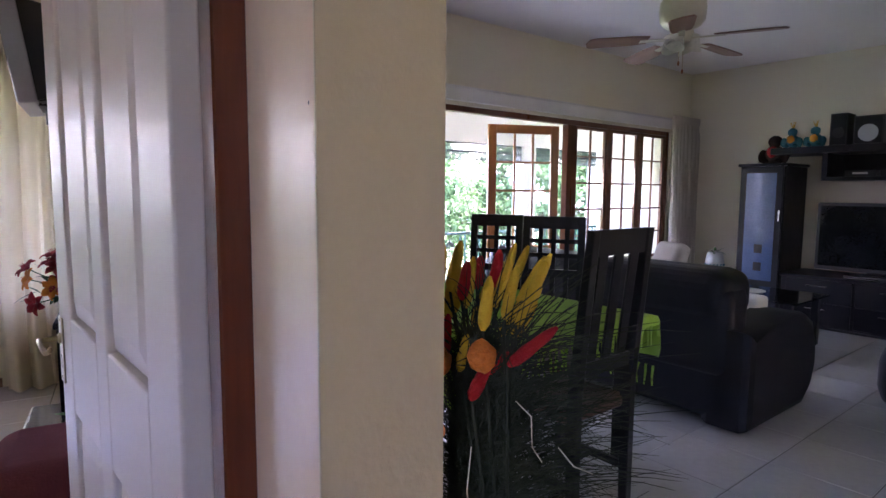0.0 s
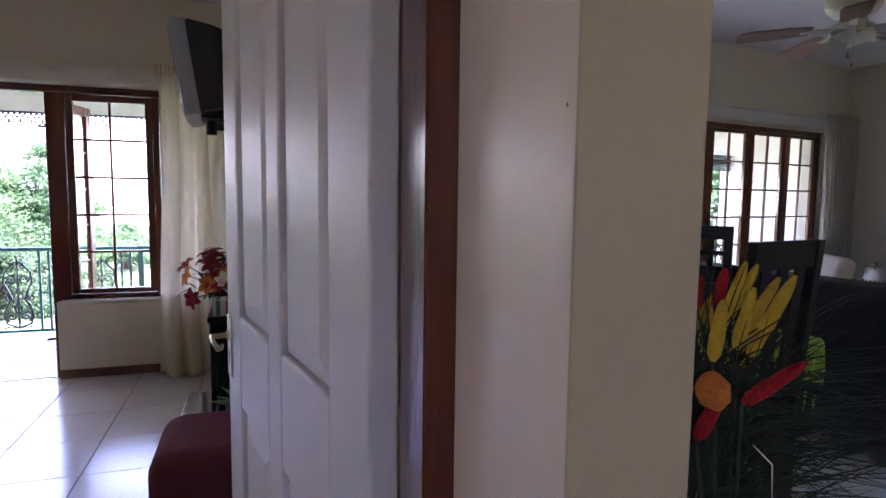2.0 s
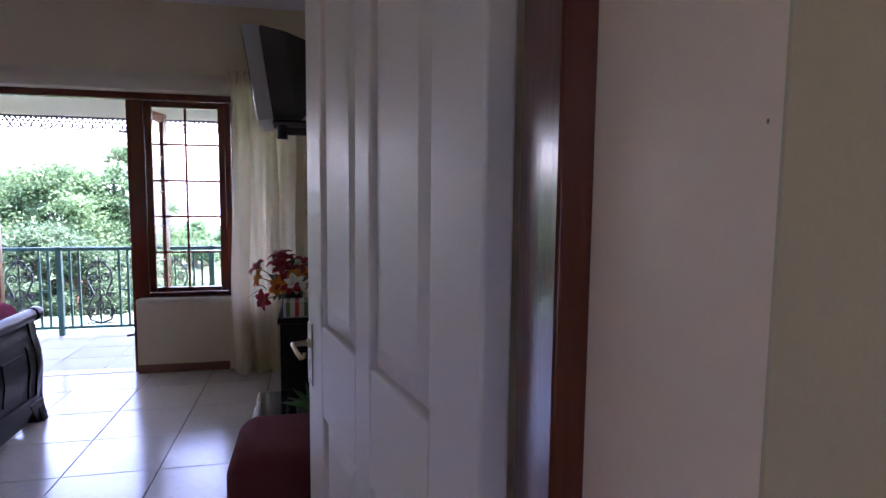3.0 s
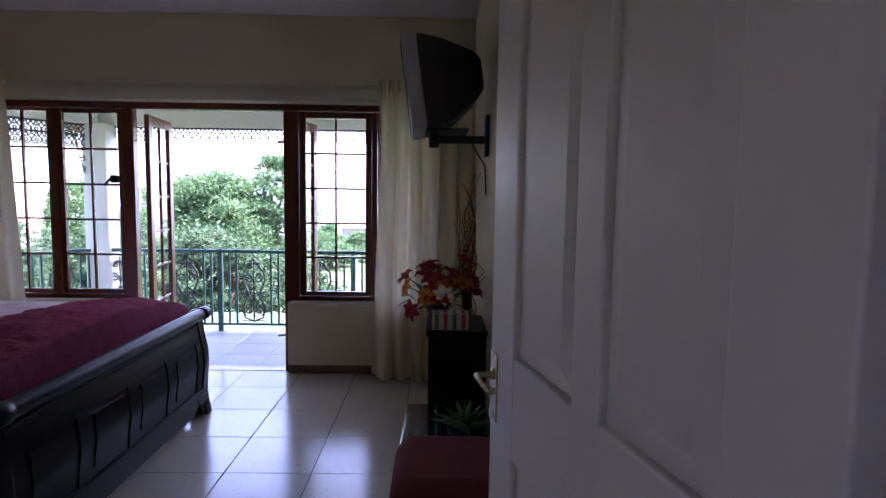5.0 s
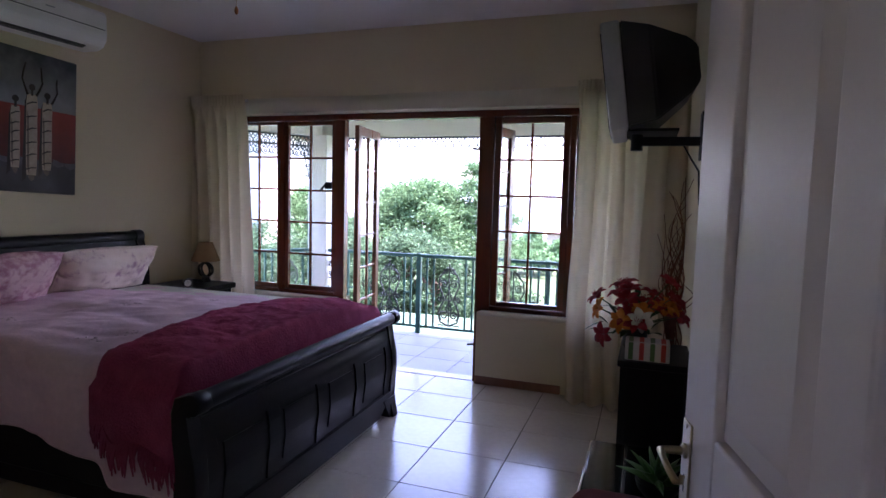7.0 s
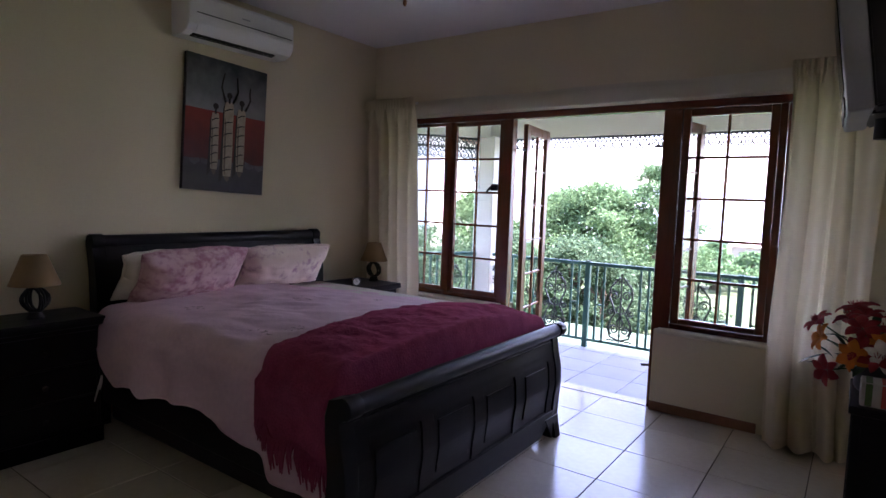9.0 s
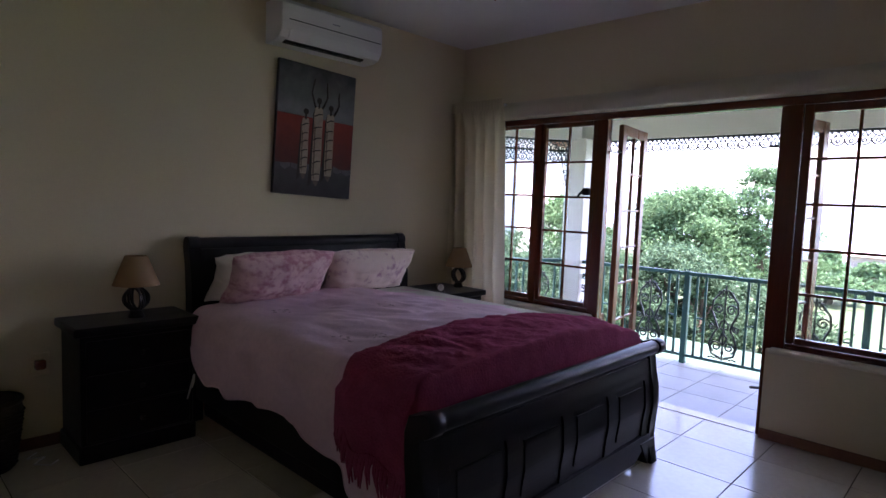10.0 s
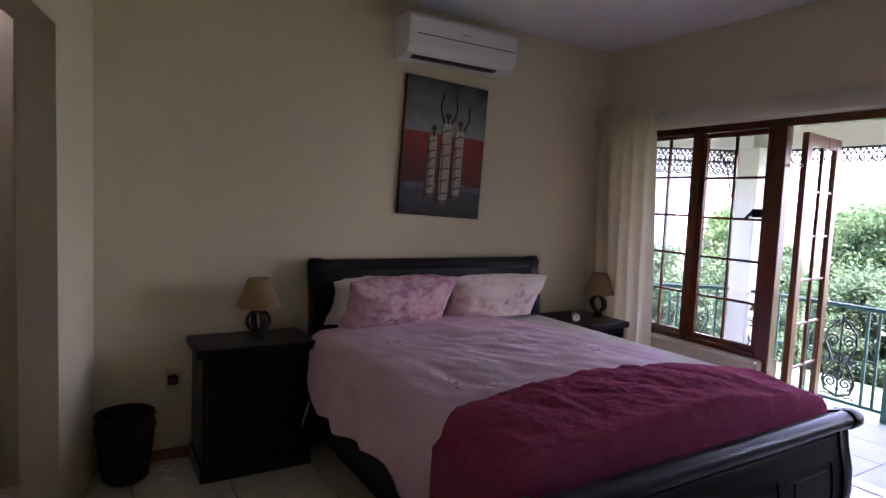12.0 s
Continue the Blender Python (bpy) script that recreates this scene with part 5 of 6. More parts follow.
# local -x is the screen side
TW, TH = 0.60, 0.47
bm = B()
box(bm, (-0.245, -TW / 2, -TH / 2), (-0.165, TW / 2, TH / 2), 0.012, 2)
part("bezel", bm, GREYP, tv, "silver grey front")
part("screen", box(B(), (-0.249, -TW / 2 + 0.05, -TH / 2 + 0.09), (-0.2455, TW / 2 - 0.05, TH / 2 - 0.035), 0.0012), SCREEN, tv)
part("control_strip", box(B(), (-0.250, -TW / 2 + 0.06, -TH / 2 + 0.02), (-0.2453, TW / 2 - 0.06, -TH / 2 + 0.065), 0.001), BLACKP, tv)
bm = B()
f0 = [(-0.165, s * TW / 2 * 0.985, z * TH / 2 * 0.985) for s, z in ((-1, -1), (1, -1), (1, 1), (-1, 1))]
f1 = [(-0.04, s * TW / 2 * 0.93, z) for s, z in ((-1, -0.215), (1, -0.215), (1, 0.195), (-1, 0.195))]
f2 = [(0.12, s * TW / 2 * 0.62, z) for s, z in ((-1, -0.10), (1, -0.10), (1, 0.135), (-1, 0.135))]
f3 = [(0.16, s * TW / 2 * 0.50, z) for s, z in ((-1, -0.05), (1, -0.05), (1, 0.10), (-1, 0.10))]
rings = [[bm.verts.new(p) for p in f] for f in (f0, f1, f2, f3)]
for u, v in zip(rings, rings[1:]):
    for k in range(4):
        bm.faces.new((u[k], u[(k + 1) % 4], v[(k + 1) % 4], v[k]))
bm.faces.new(rings[0][::-1])
bm.faces.new(rings[-1])
bmesh.ops.bevel(bm, geom=list(bm.edges), offset=0.008, segments=2, affect="EDGES")
part("back_shell", bm, BLACKP, tv, "black tapered back")
arm = thing("tv_bracket", pose(X1, 4.70, 1.70), "black metal television arm screwed to the wall", "wall bracket")
part("wall_plate", box(B(), (-0.022, -0.05, -0.09), (-0.001, 0.05, 0.13), 0.003), BLACKM, arm)
part("beam", box(B(), (-0.30, -0.02, -0.022), (-0.02, 0.02, 0.018), 0.003), BLACKM, arm)
part("joint", lathe(B(), [(0.028, 0), (0.028, 0.075)], 14), BLACKM, arm, m=pose(-0.30, 0, -0.045))
part("tray", box(B(), (-0.42, -0.16, 0.030), (-0.12, 0.16, 0.042), 0.002), BLACKM, arm)
part("cable", tube(B(), [(-0.10, 0.02, 0.0), (-0.06, -0.02, -0.08), (-0.02, 0.0, -0.14), (-0.008, 0.02, -0.30)], 0.004, 6), BLACKP, arm)

# black stand with its things
stand = thing("side_stand", pose(-0.495, 4.43, 0), "black wooden stand against the wall", "stand")
SW, SD, SH = 0.305, 0.42, 0.70
part("top", box(B(), (-0.012, -0.015, SH - 0.03), (SW, SD, SH), 0.006, 2), BLACKW, stand)
for x in (0.0, SW - 0.035):
    for y in (0.0, SD - 0.05):
        part("leg", box(B(), (x, y, 0), (x + 0.03, y + 0.03, SH - 0.03), 0.003), BLACKW, stand)
part("side_panel", box(B(), (0.03, 0.004, 0.12), (SW - 0.035, 0.020, SH - 0.03)), BLACKW, stand)
part("side_panel", box(B(), (0.004, 0.03, 0.12), (0.020, SD - 0.05, SH - 0.03)), BLACKW, stand)
part("shelf", box(B(), (0.01, 0.01, 0.10), (SW - 0.01, SD - 0.01, 0.12)), BLACKW, stand)
part("book_shelf", box(B(), (0.01, 0.01, 0.40), (SW - 0.01, SD - 0.01, 0.415)), BLACKW, stand)
basket = thing("paper_box", pose(-0.478, 4.435, 0.702), "small white card box with red stripes on the stand", "box")
part("box", box(B(), (0, 0, 0), (0.19, 0.11, 0.085), 0.004), CERAM, basket)
for k in range(4):
    part("stripe", box(B(), (0.015 + k * 0.046, -0.001, 0.004), (0.035 + k * 0.046, 0.0008, 0.082)), STRIPE if k % 2 else ALOE, basket)
    part("stripe", box(B(), (0.015 + k * 0.046, 0.004, 0.0853), (0.035 + k * 0.046, 0.106, 0.0862)), STRIPE if k % 2 else ALOE, basket)

bouquet = thing("flower_vase", pose(-0.44, 4.68, 0.702), "dark vase of artificial red, orange and white lilies", "flowers")
part("vase", lathe(B(), [(0.05, 0), (0.06, 0.02), (0.055, 0.08), (0.035, 0.12), (0.045, 0.15)], 18), BLACKP, bouquet)


def lily_mesh(name, material, r):
    bm = B()
    for k in range(6):
        a = math.pi / 3 * k + (0.1 if k % 2 else 0)
        def f(i, j, a=a, w=0.34 if k % 2 else 0.26):
            t = i
            wid = r * w * math.sin(math.pi * (0.08 + 0.90 * t)) ** 0.8
            rad = r * (0.05 + 0.95 * t)
            z = r * (0.45 * math.sin(t * 1.9) - 0.28 * t * t) - 0.10 * r * (2 * j - 1) ** 2
            p = Vector((rad, wid * (2 * j - 1), z))
            p.rotate(Euler((0, 0, a)))
            return p
        surf(bm, f, 7, 4)
    for k in range(5):
        a = 2 * math.pi * k / 5
        tube(bm, [(0, 0, 0.02 * r), (0.18 * r * math.cos(a), 0.18 * r * math.sin(a), 0.55 * r)], 0.02 * r, 4)
    return mesh_of(name, bm, material, 180)


LILIES = [lily_mesh("lily", m_, 0.062) for m_ in (LILYR, LILYO, LILYW)]
fr = random.Random(12)


def add_lily(parent, x, y, z, kind, d):
    o = new("lily", LILIES[kind])
    o.parent = parent
    o.matrix_local = Matrix.Translation((x, y, z)) @ Vector(d).to_track_quat("Z", "Y").to_matrix().to_4x4() @ pose(0, 0, 0, 0, 0, fr.uniform(0, 60))
    part("stem", tube(B(), [(0, 0, 0.10), (x * 0.5, y * 0.5, 0.10 + (z - 0.10) * 0.6), (x, y, z)], 0.003, 5), LEAFD, parent)


add_lily(bouquet, -0.065, -0.13, 0.150, 1, (-0.4, -1, 0.25))
add_lily(bouquet, 0.020, -0.14, 0.165, 2, (0.1, -1, 0.2))
add_lily(bouquet, -0.145, -0.10, 0.075, 0, (-0.7, -0.8, 0.0))
add_lily(bouquet, -0.17, -0.06, 0.19, 1, (-1, -0.4, 0.3))
for k in range(24):
    a = fr.uniform(0, 2 * math.pi)
    rr = fr.uniform(0.05, 0.20)
    x, y, z = rr * math.cos(a), rr * math.sin(a) * 0.75, fr.uniform(0.15, 0.33)
    add_lily(bouquet, x + 0.005, y, z, 0 if k % 11 else 1, (x, y - 0.08, 0.20))
for k in range(26):
    a = fr.uniform(0, 2 * math.pi)
    rr = fr.uniform(0.10, 0.21)
    p = Vector((rr * math.cos(a), rr * math.sin(a) * 0.8, fr.uniform(0.06, 0.34)))
    d = Vector((p.x, p.y, fr.uniform(-0.05, 0.2))).normalized()
    s = d.cross((0, 0, 1)).normalized()
    part("leaf", surf(B(), lambda i, j: p * 0.75 + d * (0.11 * i) + s * (0.016 * math.sin(math.pi * i) * (2 * j - 1)) + Vector((0, 0, -0.04 * i * i)), 5, 2), LEAFD, bouquet, smooth=180)

twigs = thing("twig_bundle", pose(-0.27, 4.86, 0.0), "bundle of red brown curly willow twigs behind the stand", "twigs")
part("vase", lathe(B(), [(0.05, 0), (0.065, 0.05), (0.07, 0.35), (0.05, 0.55), (0.055, 0.60)], 16), BLACKP, twigs)
fr = random.Random(9)
for k in range(30):
    a, sp = fr.uniform(0, 2 * math.pi), fr.uniform(0.02, 0.14)
    top_z = fr.uniform(1.00, 1.60)
    pts = []
    for q in range(18):
        t = q / 17
        pts.append((sp * t * math.cos(a) * 0.6 + t * (0.018 + 0.020 * (k % 3)) * math.sin((8 + k % 5) * t + k), sp * t * math.sin(a) - 0.03 * t + t * (0.016 + 0.022 * (k % 4)) * math.cos((7 + k % 4) * t + 2 * k), 0.5 + (top_z - 0.5) * t))
    part("twig", tube(B(), pts, [0.0045 - 0.003 * q / 17 for q in range(18)], 5), TWIGR, twigs)

# low dark glass cabinet with a pot plant
low = thing("low_cabinet", pose(-0.60, 3.74, 0), "low dark cabinet with glass top and silver edges", "cabinet")
part("body", box(B(), (0.02, 0.02, 0.0), (0.40, 0.67, 0.28), 0.006), BLACKP, low)
part("top", box(B(), (0.0, 0.0, 0.292), (0.41, 0.69, 0.31), 0.004, 2), SCREEN, low, "dark glossy glass top")
part("silver_edge", box(B(), (-0.010, -0.004, 0.0), (0.0, 0.69, 0.308), 0.002), CHROME, low)
part("silver_strip", box(B(), (0.145, 0.0, 0.3105), (0.158, 0.69, 0.314), 0.001), CHROME, low)
part("foot_strip", box(B(), (0.02, 0.02, 0.28), (0.40, 0.67, 0.292)), GREYP, low)
aloe = thing("potted_aloe", pose(-0.325, 3.98, 0.3145), "small green aloe in a shallow dark pot", "plant")
part("pot", lathe(B(), [(0.05, 0), (0.075, 0.03), (0.082, 0.06), (0.074, 0.06), (0.065, 0.045), (0, 0.045)], 20), BLACKP, aloe)
fr = random.Random(4)
for k in range(20):
    a = 2.4 * k
    up = 0.25 + 0.75 * (k / 20)
    ln = 0.185 - 0.003 * k
    d = Vector((math.cos(a) * (1.15 - up), math.sin(a) * (1.15 - up), up)).normalized()
    s = d.cross((0, 0, 1)).normalized()
    n = s.cross(d)
    bm = B()
    r0 = 0.016
    tube(bm, [Vector((0, 0, 0.05)) + d * (ln * t) - Vector((0, 0, 0.05 * t * t * (1 - up))) for t in (0, 0.25, 0.5, 0.75, 1)], [r0 * 0.8, r0, r0 * 0.75, r0 * 0.42, 0.001], 6)
    part("leaf", bm, ALOE, aloe)

ott = thing("ottoman", pose(-0.60, 3.02, 0), "maroon velvet ottoman standing by the door", "ottoman")
part("seat", box(B(), (0.0, 0.10, 0.09), (0.395, 0.545, 0.530), 0.075, 7), VELVET, ott)
for x in (0.05, 0.32):
    for y in (0.17, 0.43):
        part("foot", lathe(B(), [(0.016, 0), (0.022, 0.105)], 10), BLACKW, ott, m=pose(x + 0.02, y + 0.02, 0))


# ---- lounge and hall: structure ----
bm = B()
FV = 3.45
box(bm, (0.55, FV, -0.02), (2.30, FV + 0.22, 2.9))
box(bm, (6.32, FV, -0.02), (6.95, FV + 0.22, 2.9))
box(bm, (2.30, FV, 2.07), (6.32, FV + 0.22, 2.9))
box(bm, (4.50, FV, -0.02), (6.32, FV + 0.22, 0.56))
structure("wall_lounge_north", bm, PLASTER_L, "cream lounge wall round the glazed doors", LOUNGE)
bm = B()
box(bm, (6.75, -5.6, -0.02), (6.95, FV, 2.9))
structure("wall_lounge_east", bm, PLASTER_L, "cream lounge wall behind the media unit", LOUNGE)
bm = B()
box(bm, (-1.60, -3.75, -0.02), (-1.45, -1.60, 2.9))
box(bm, (-1.60, -1.60, -0.02), (-1.45, 0.10, 0.95))
box(bm, (-1.60, -1.60, 2.10), (-1.45, 0.10, 2.9))
box(bm, (-1.60, -1.60, 0.95), (-1.45, -0.80, 2.10))
box(bm, (-1.60, 0.10, -0.02), (-1.45, 0.20, 2.9))
structure("wall_hall_west", bm, PLASTER, "cream wall of the hall")
structure("wall_hall_south", box(B(), (-1.60, -3.95, -0.02), (9.5, -3.75, 2.9)), PLASTER, "cream wall closing the hall")
structure("ceiling_lounge", prism(B(), [(-1.60, -3.95), (9.0, -3.95), (6.1, 6.35), (0.0, 5.3), (-0.10, 1.56), (-1.60, 1.60)], 2.80, 2.90), CEIL, "white lounge ceiling")
structure("trim_pelmet", prism(B(), [(FV - 0.001, 2.10), (FV - 0.05, 2.10), (FV - 0.05, 2.20), (FV - 0.03, 2.225), (FV - 0.001, 2.23)], 0.7, 6.25, "x"), WHITE, "white pelmet board over the lounge doors", LOUNGE)
lw = new("window_6")
lw.matrix_world = LOUNGE
tagged(lw, "varnished timber frame of the lounge doors and windows", "window", kind="structure")
LY = FV + 0.03
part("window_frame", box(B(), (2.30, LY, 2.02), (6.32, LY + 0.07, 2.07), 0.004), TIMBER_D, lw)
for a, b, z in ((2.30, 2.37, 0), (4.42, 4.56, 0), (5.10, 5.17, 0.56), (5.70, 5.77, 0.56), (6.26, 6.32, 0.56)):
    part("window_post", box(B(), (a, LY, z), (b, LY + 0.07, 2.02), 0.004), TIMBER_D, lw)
for a, b, n in ((4.56, 5.10, "window_7"), (5.17, 5.70, "window_8"), (5.77, 6.26, "window_9")):
    w = new(n)
    w.matrix_world = LOUNGE
    tagged(w, "varnished timber casement with small panes, closed", "window", kind="structure")
    sash(w, a + 0.002, b - 0.002, 0.565, 2.018, LY + 0.012, TIMBER_D, st=0.030, bottom=0.035)
d = thing("door_4", lp(4.385, FV + 0.12, 0.012, 156), "varnished timber glazed door leaf swung open outward", "door")
tagged(d, kind="structure")
sash(d, 0.0, 0.76, 0.0, 1.99, -0.02, TIMBER_L, cols=3, rows=6, st=0.085, bottom=0.2, bar=0.02)
part("door_handle", tube(B(), [(0.72, 0.02, 1.0), (0.72, 0.07, 1.0), (0.62, 0.075, 1.0)], 0.009, 8), BRASS, d)
structure("veranda_ceiling", box(B(), (0.7, FV + 0.22, 2.32), (8.0, FV + 1.95, 2.40)), EXTW, "white veranda ceiling", LOUNGE)
structure("veranda_beam", box(B(), (1.6, FV + 1.70, 1.95), (8.0, FV + 1.90, 2.86)), EXTW, "white plastered veranda beam", LOUNGE)
for u in (5.55, 7.2):
    structure("veranda_column", box(B(), (u, FV + 1.69, -0.3), (u + 0.24, FV + 1.91, 1.96), 0.012, 2), EXTW, "square white plastered veranda column", LOUNGE, 40)
structure("veranda_end_wall", box(B(), (7.45, FV + 0.22, -0.3), (7.6, FV + 1.9, 2.86)), EXTW, "white plastered wall at the veranda's end", LOUNGE)
structure("veranda_roof", box(B(), (0.7, FV, 2.90), (8.2, FV + 2.3, 2.98)), ROOFT, "veranda roof", LOUNGE)
structure("veranda_floor", box(B(), (0.7, FV + 0.22, -0.12), (7.45, FV + 1.9, -0.008)), TILE_V, "grey tiled lounge veranda floor", LOUNGE)
railing(LOUNGE @ pose(0, FV + 1.72, -0.02), 1.9, 7.4, 2.6, "green iron railing with cast scroll panels outside the lounge")
for k in range(2):
    lace(LOUNGE @ pose(1.9, FV + 1.75, 1.948 - 0.1 * k), 5.4, "dark cast lace fringe under the lounge veranda beam")


def dining_chair(m, label, lattice, W=0.40, H=1.20):
    c = thing("dining_chair", m, label, "chair", "chairs round the dining table")
    for s in (-1, 1):
        x = s * (W / 2 - 0.022)
        part("back_post", prism(B(), [(-0.02, 0), (0.02, 0), (0.03, 0.45), (0.02, 0.60), (-0.045, H), (-0.08, H), (-0.02, 0.55)], x - 0.02, x + 0.02, "x", 0.004), BLACKW, c)
        part("leg", box(B(), (x - 0.02, 0.34, 0), (x + 0.02, 0.38, 0.43), 0.004), BLACKW, c)
        part("side_rail", box(B(), (x - 0.012, 0.02, 0.15), (x + 0.012, 0.345, 0.185), 0.003), BLACKW, c)
    part("seat", box(B(), (-W / 2, 0.015, 0.43), (W / 2, 0.40, 0.48), 0.014, 3), SEATF, c, "brown padded leather seat")
    part("stretcher", box(B(), (-W / 2 + 0.03, 0.17, 0.155), (W / 2 - 0.03, 0.20, 0.18), 0.003), BLACKW, c)
    def at(z):
        return -0.062 + (H - z) * 0.11
    for z0, z1 in ((H - 0.10, H), (0.62, 0.68)) if not lattice else ((H - 0.07, H), (0.86, 0.90)):
        y = at((z0 + z1) / 2)
        part("back_rail", prism(B(), [(at(z0) - 0.010, z0), (at(z0) + 0.012, z0), (at(z1) + 0.012, z1), (at(z1) - 0.010, z1)], -W / 2 + 0.03, W / 2 - 0.03, "x", 0.003), BLACKW, c)
    xs = (-0.10, 0.0, 0.10) if not lattice else (-0.075, 0.0, 0.075)
    w = 0.026 if not lattice else 0.013
    for x in xs:
        part("slat", prism(B(), [(at(0.64) - 0.005, 0.64), (at(0.64) + 0.007, 0.64), (at(H - 0.05) + 0.007, H - 0.05), (at(H - 0.05) - 0.005, H - 0.05)], x - w, x + w, "x"), BLACKW, c)
    if lattice:
        for z in (0.98, 1.06):
            part("slat", box(B(), (-W / 2 + 0.03, at(z) - 0.006, z - 0.012), (W / 2 - 0.03, at(z) + 0.008, z + 0.012)), BLACKW, c)
    return c


dining_chair(lp(1.63, 0.98, 0, 0), "high-backed black wooden dining chair with brown seat", False)
dining_chair(lp(2.21, 1.76, 0, 122), "high-backed black wooden dining chair with lattice back", True, 0.355)
dining_chair(lp(2.135, 2.15, 0, 122), "high-backed black wooden dining chair with lattice back", True, 0.325)
table = thing("dining_table", lp(0.98, 1.12, 0), "black wooden dining table under a lime cloth", "table")
part("tabletop", box(B(), (0, 0, 0.715), (1.21, 1.35, 0.75), 0.006), BLACKW, table)
for x in (0.05, 1.09):
    for y in (0.05, 1.23):
        part("leg", box(B(), (x, y, 0), (x + 0.07, y + 0.07, 0.715), 0.005), BLACKW, table)
cloth = thing("tablecloth", lp(0.96, 1.10, 0.752), "lime green cloth with fringe over the table", "tablecloth")


def cloth_f(i, j):
    x, y = -0.20 + i * 1.68, -0.05 + j * 1.61
    over_x, over_y = max(0, -x, x - 1.25), max(0, -y, y - 1.39)
    z = 0.004 - 0.92 * max(over_x, over_y) + 0.004 * noise.noise((x * 5, y * 5, 0))
    cx, cy = min(max(x, -0.012), 1.26), min(max(y, -0.012), 1.40)
    wob = 0.018 * math.sin(x * 22 + y * 19) * (over_x + over_y) / 0.2
    return (cx + (wob if over_x else 0), cy + (wob if over_y else 0), z)


part("cloth", surf(B(), cloth_f, 60, 64), LIME, cloth, smooth=180)
fr = random.Random(3)
for k in range(70):
    if k < 35:
        x, y = 1.265, 0.02 + k * 0.04
    else:
        x, y = 0.02 + (k - 35) * 0.034, -0.015
    z = -0.255 if k < 35 else -0.035
    part("tassel", tube(B(), [(x, y, z), (x + fr.uniform(-0.01, 0.014), y + fr.uniform(-0.01, 0.01), z - 0.05), (x + fr.uniform(-0.01, 0.012), y, z - 0.10)], [0.007, 0.006, 0.004], 5), LIME, cloth)

# tall dried flower arrangement beside the wall's end
fl = thing("dried_flowers", pose(0.182, 1.680, 0.229) @ Matrix.Scale(0.847, 4), "tall vase of dried grass with yellow and red dyed cones", "dried flowers")
part("vase", lathe(B(), [(0.085, -0.269), (0.095, -0.20), (0.09, 0.1), (0.06, 0.5), (0.055, 0.66), (0.07, 0.72), (0.062, 0.72), (0.05, 0.66), (0, 0.6)], 24), CERAM, fl)


def cone(p, d, ln, r, material):
    d = Vector(d).normalized()
    p = Vector(p)
    r *= 0.78
    pts, rs = [], []
    for q in range(9):
        t = q / 8
        pts.append(p + d * (ln * t))
        rs.append(r * min(1, 0.35 + 4 * t) * (1 - 0.45 * t ** 2.5) * (1 + 0.05 * math.sin(20 * t)) if q < 8 else r * 0.25)
    part("cone", tube(B(), pts, rs, 10), material, fl)
    part("stem", tube(B(), [(p.x * 0.15, p.y * 0.15, 0.62), (p.x * 0.55, p.y * 0.55, 0.62 + (p.z - 0.62) * 0.6), p], 0.0022, 5), STEMG, fl)


# local right of the view runs along (0.87, -0.48)
def fp(a, z, b=0.0):
    return (0.875 * a + 0.484 * b, -0.484 * a + 0.875 * b, z)


def fd(a, z, b=0.0):
    return Vector(fp(a, z, b))


for a, z, b, a1, z1, r, m_ in (
        (-0.041, 1.135, -0.03, -0.033, 1.205, 0.0115, YELLOW), (0.005, 1.136, 0.0, 0.049, 1.231, 0.0115, YELLOW),
        (-0.021, 1.153, 0.03, 0.006, 1.242, 0.0100, YELLOW), (-0.012, 1.145, -0.01, 0.004, 1.217, 0.0105, YELLOW),
        (-0.083, 1.180, 0.0, -0.069, 1.247, 0.0110, YELLOW), (0.002, 1.119, 0.02, 0.041, 1.186, 0.0105, YELLOW),
        (-0.100, 1.170, 0.03, -0.092, 1.240, 0.0105, YELLOW), (-0.030, 1.150, 0.05, -0.010, 1.215, 0.0105, YELLOW),
        (-0.088, 1.130, 0.02, -0.080, 1.195, 0.0105, YELLOW), (0.012, 1.150, 0.05, 0.050, 1.222, 0.0100, YELLOW),
        (-0.008, 1.089, -0.03, 0.054, 1.140, 0.0115, REDC), (-0.056, 1.047, -0.04, -0.032, 1.100, 0.0120, REDC),
        (-0.067, 1.165, 0.02, -0.059, 1.218, 0.0110, REDC), (-0.022, 1.180, 0.04, -0.014, 1.232, 0.0110, REDC),
        (-0.045, 1.175, 0.05, -0.040, 1.222, 0.0110, REDC), (-0.035, 1.070, 0.0, -0.005, 1.100, 0.0120, REDC),
        (-0.060, 1.150, 0.04, -0.050, 1.222, 0.0095, YELLOW), (-0.050, 1.120, 0.06, -0.022, 1.196, 0.0095, YELLOW),
        (0.000, 1.165, 0.06, 0.028, 1.236, 0.0095, YELLOW), (-0.015, 1.110, 0.03, 0.022, 1.172, 0.0100, YELLOW),
        (-0.075, 1.140, 0.06, -0.066, 1.205, 0.0095, YELLOW), (0.010, 1.105, 0.05, 0.040, 1.158, 0.0095, YELLOW),
        (-0.090, 1.090, 0.0, -0.085, 1.150, 0.0100, REDC), (-0.070, 1.075, -0.01, -0.060, 1.125, 0.0100, YELLOW)):
    cone(fp(a, z, b), fd(a1 - a, z1 - z, 0.0), math.hypot(a1 - a, z1 - z), r, m_)
for a, z, r in ((-0.043, 1.106, 0.018), (-0.095, 1.10, 0.015), (-0.10, 1.01, 0.012)):
    part("seed_head", ellipsoid(B(), fp(a, z, -0.045), (r, r, r * 1.1), 12, 8, 0.3), ORANGE, fl)
fr = random.Random(31)


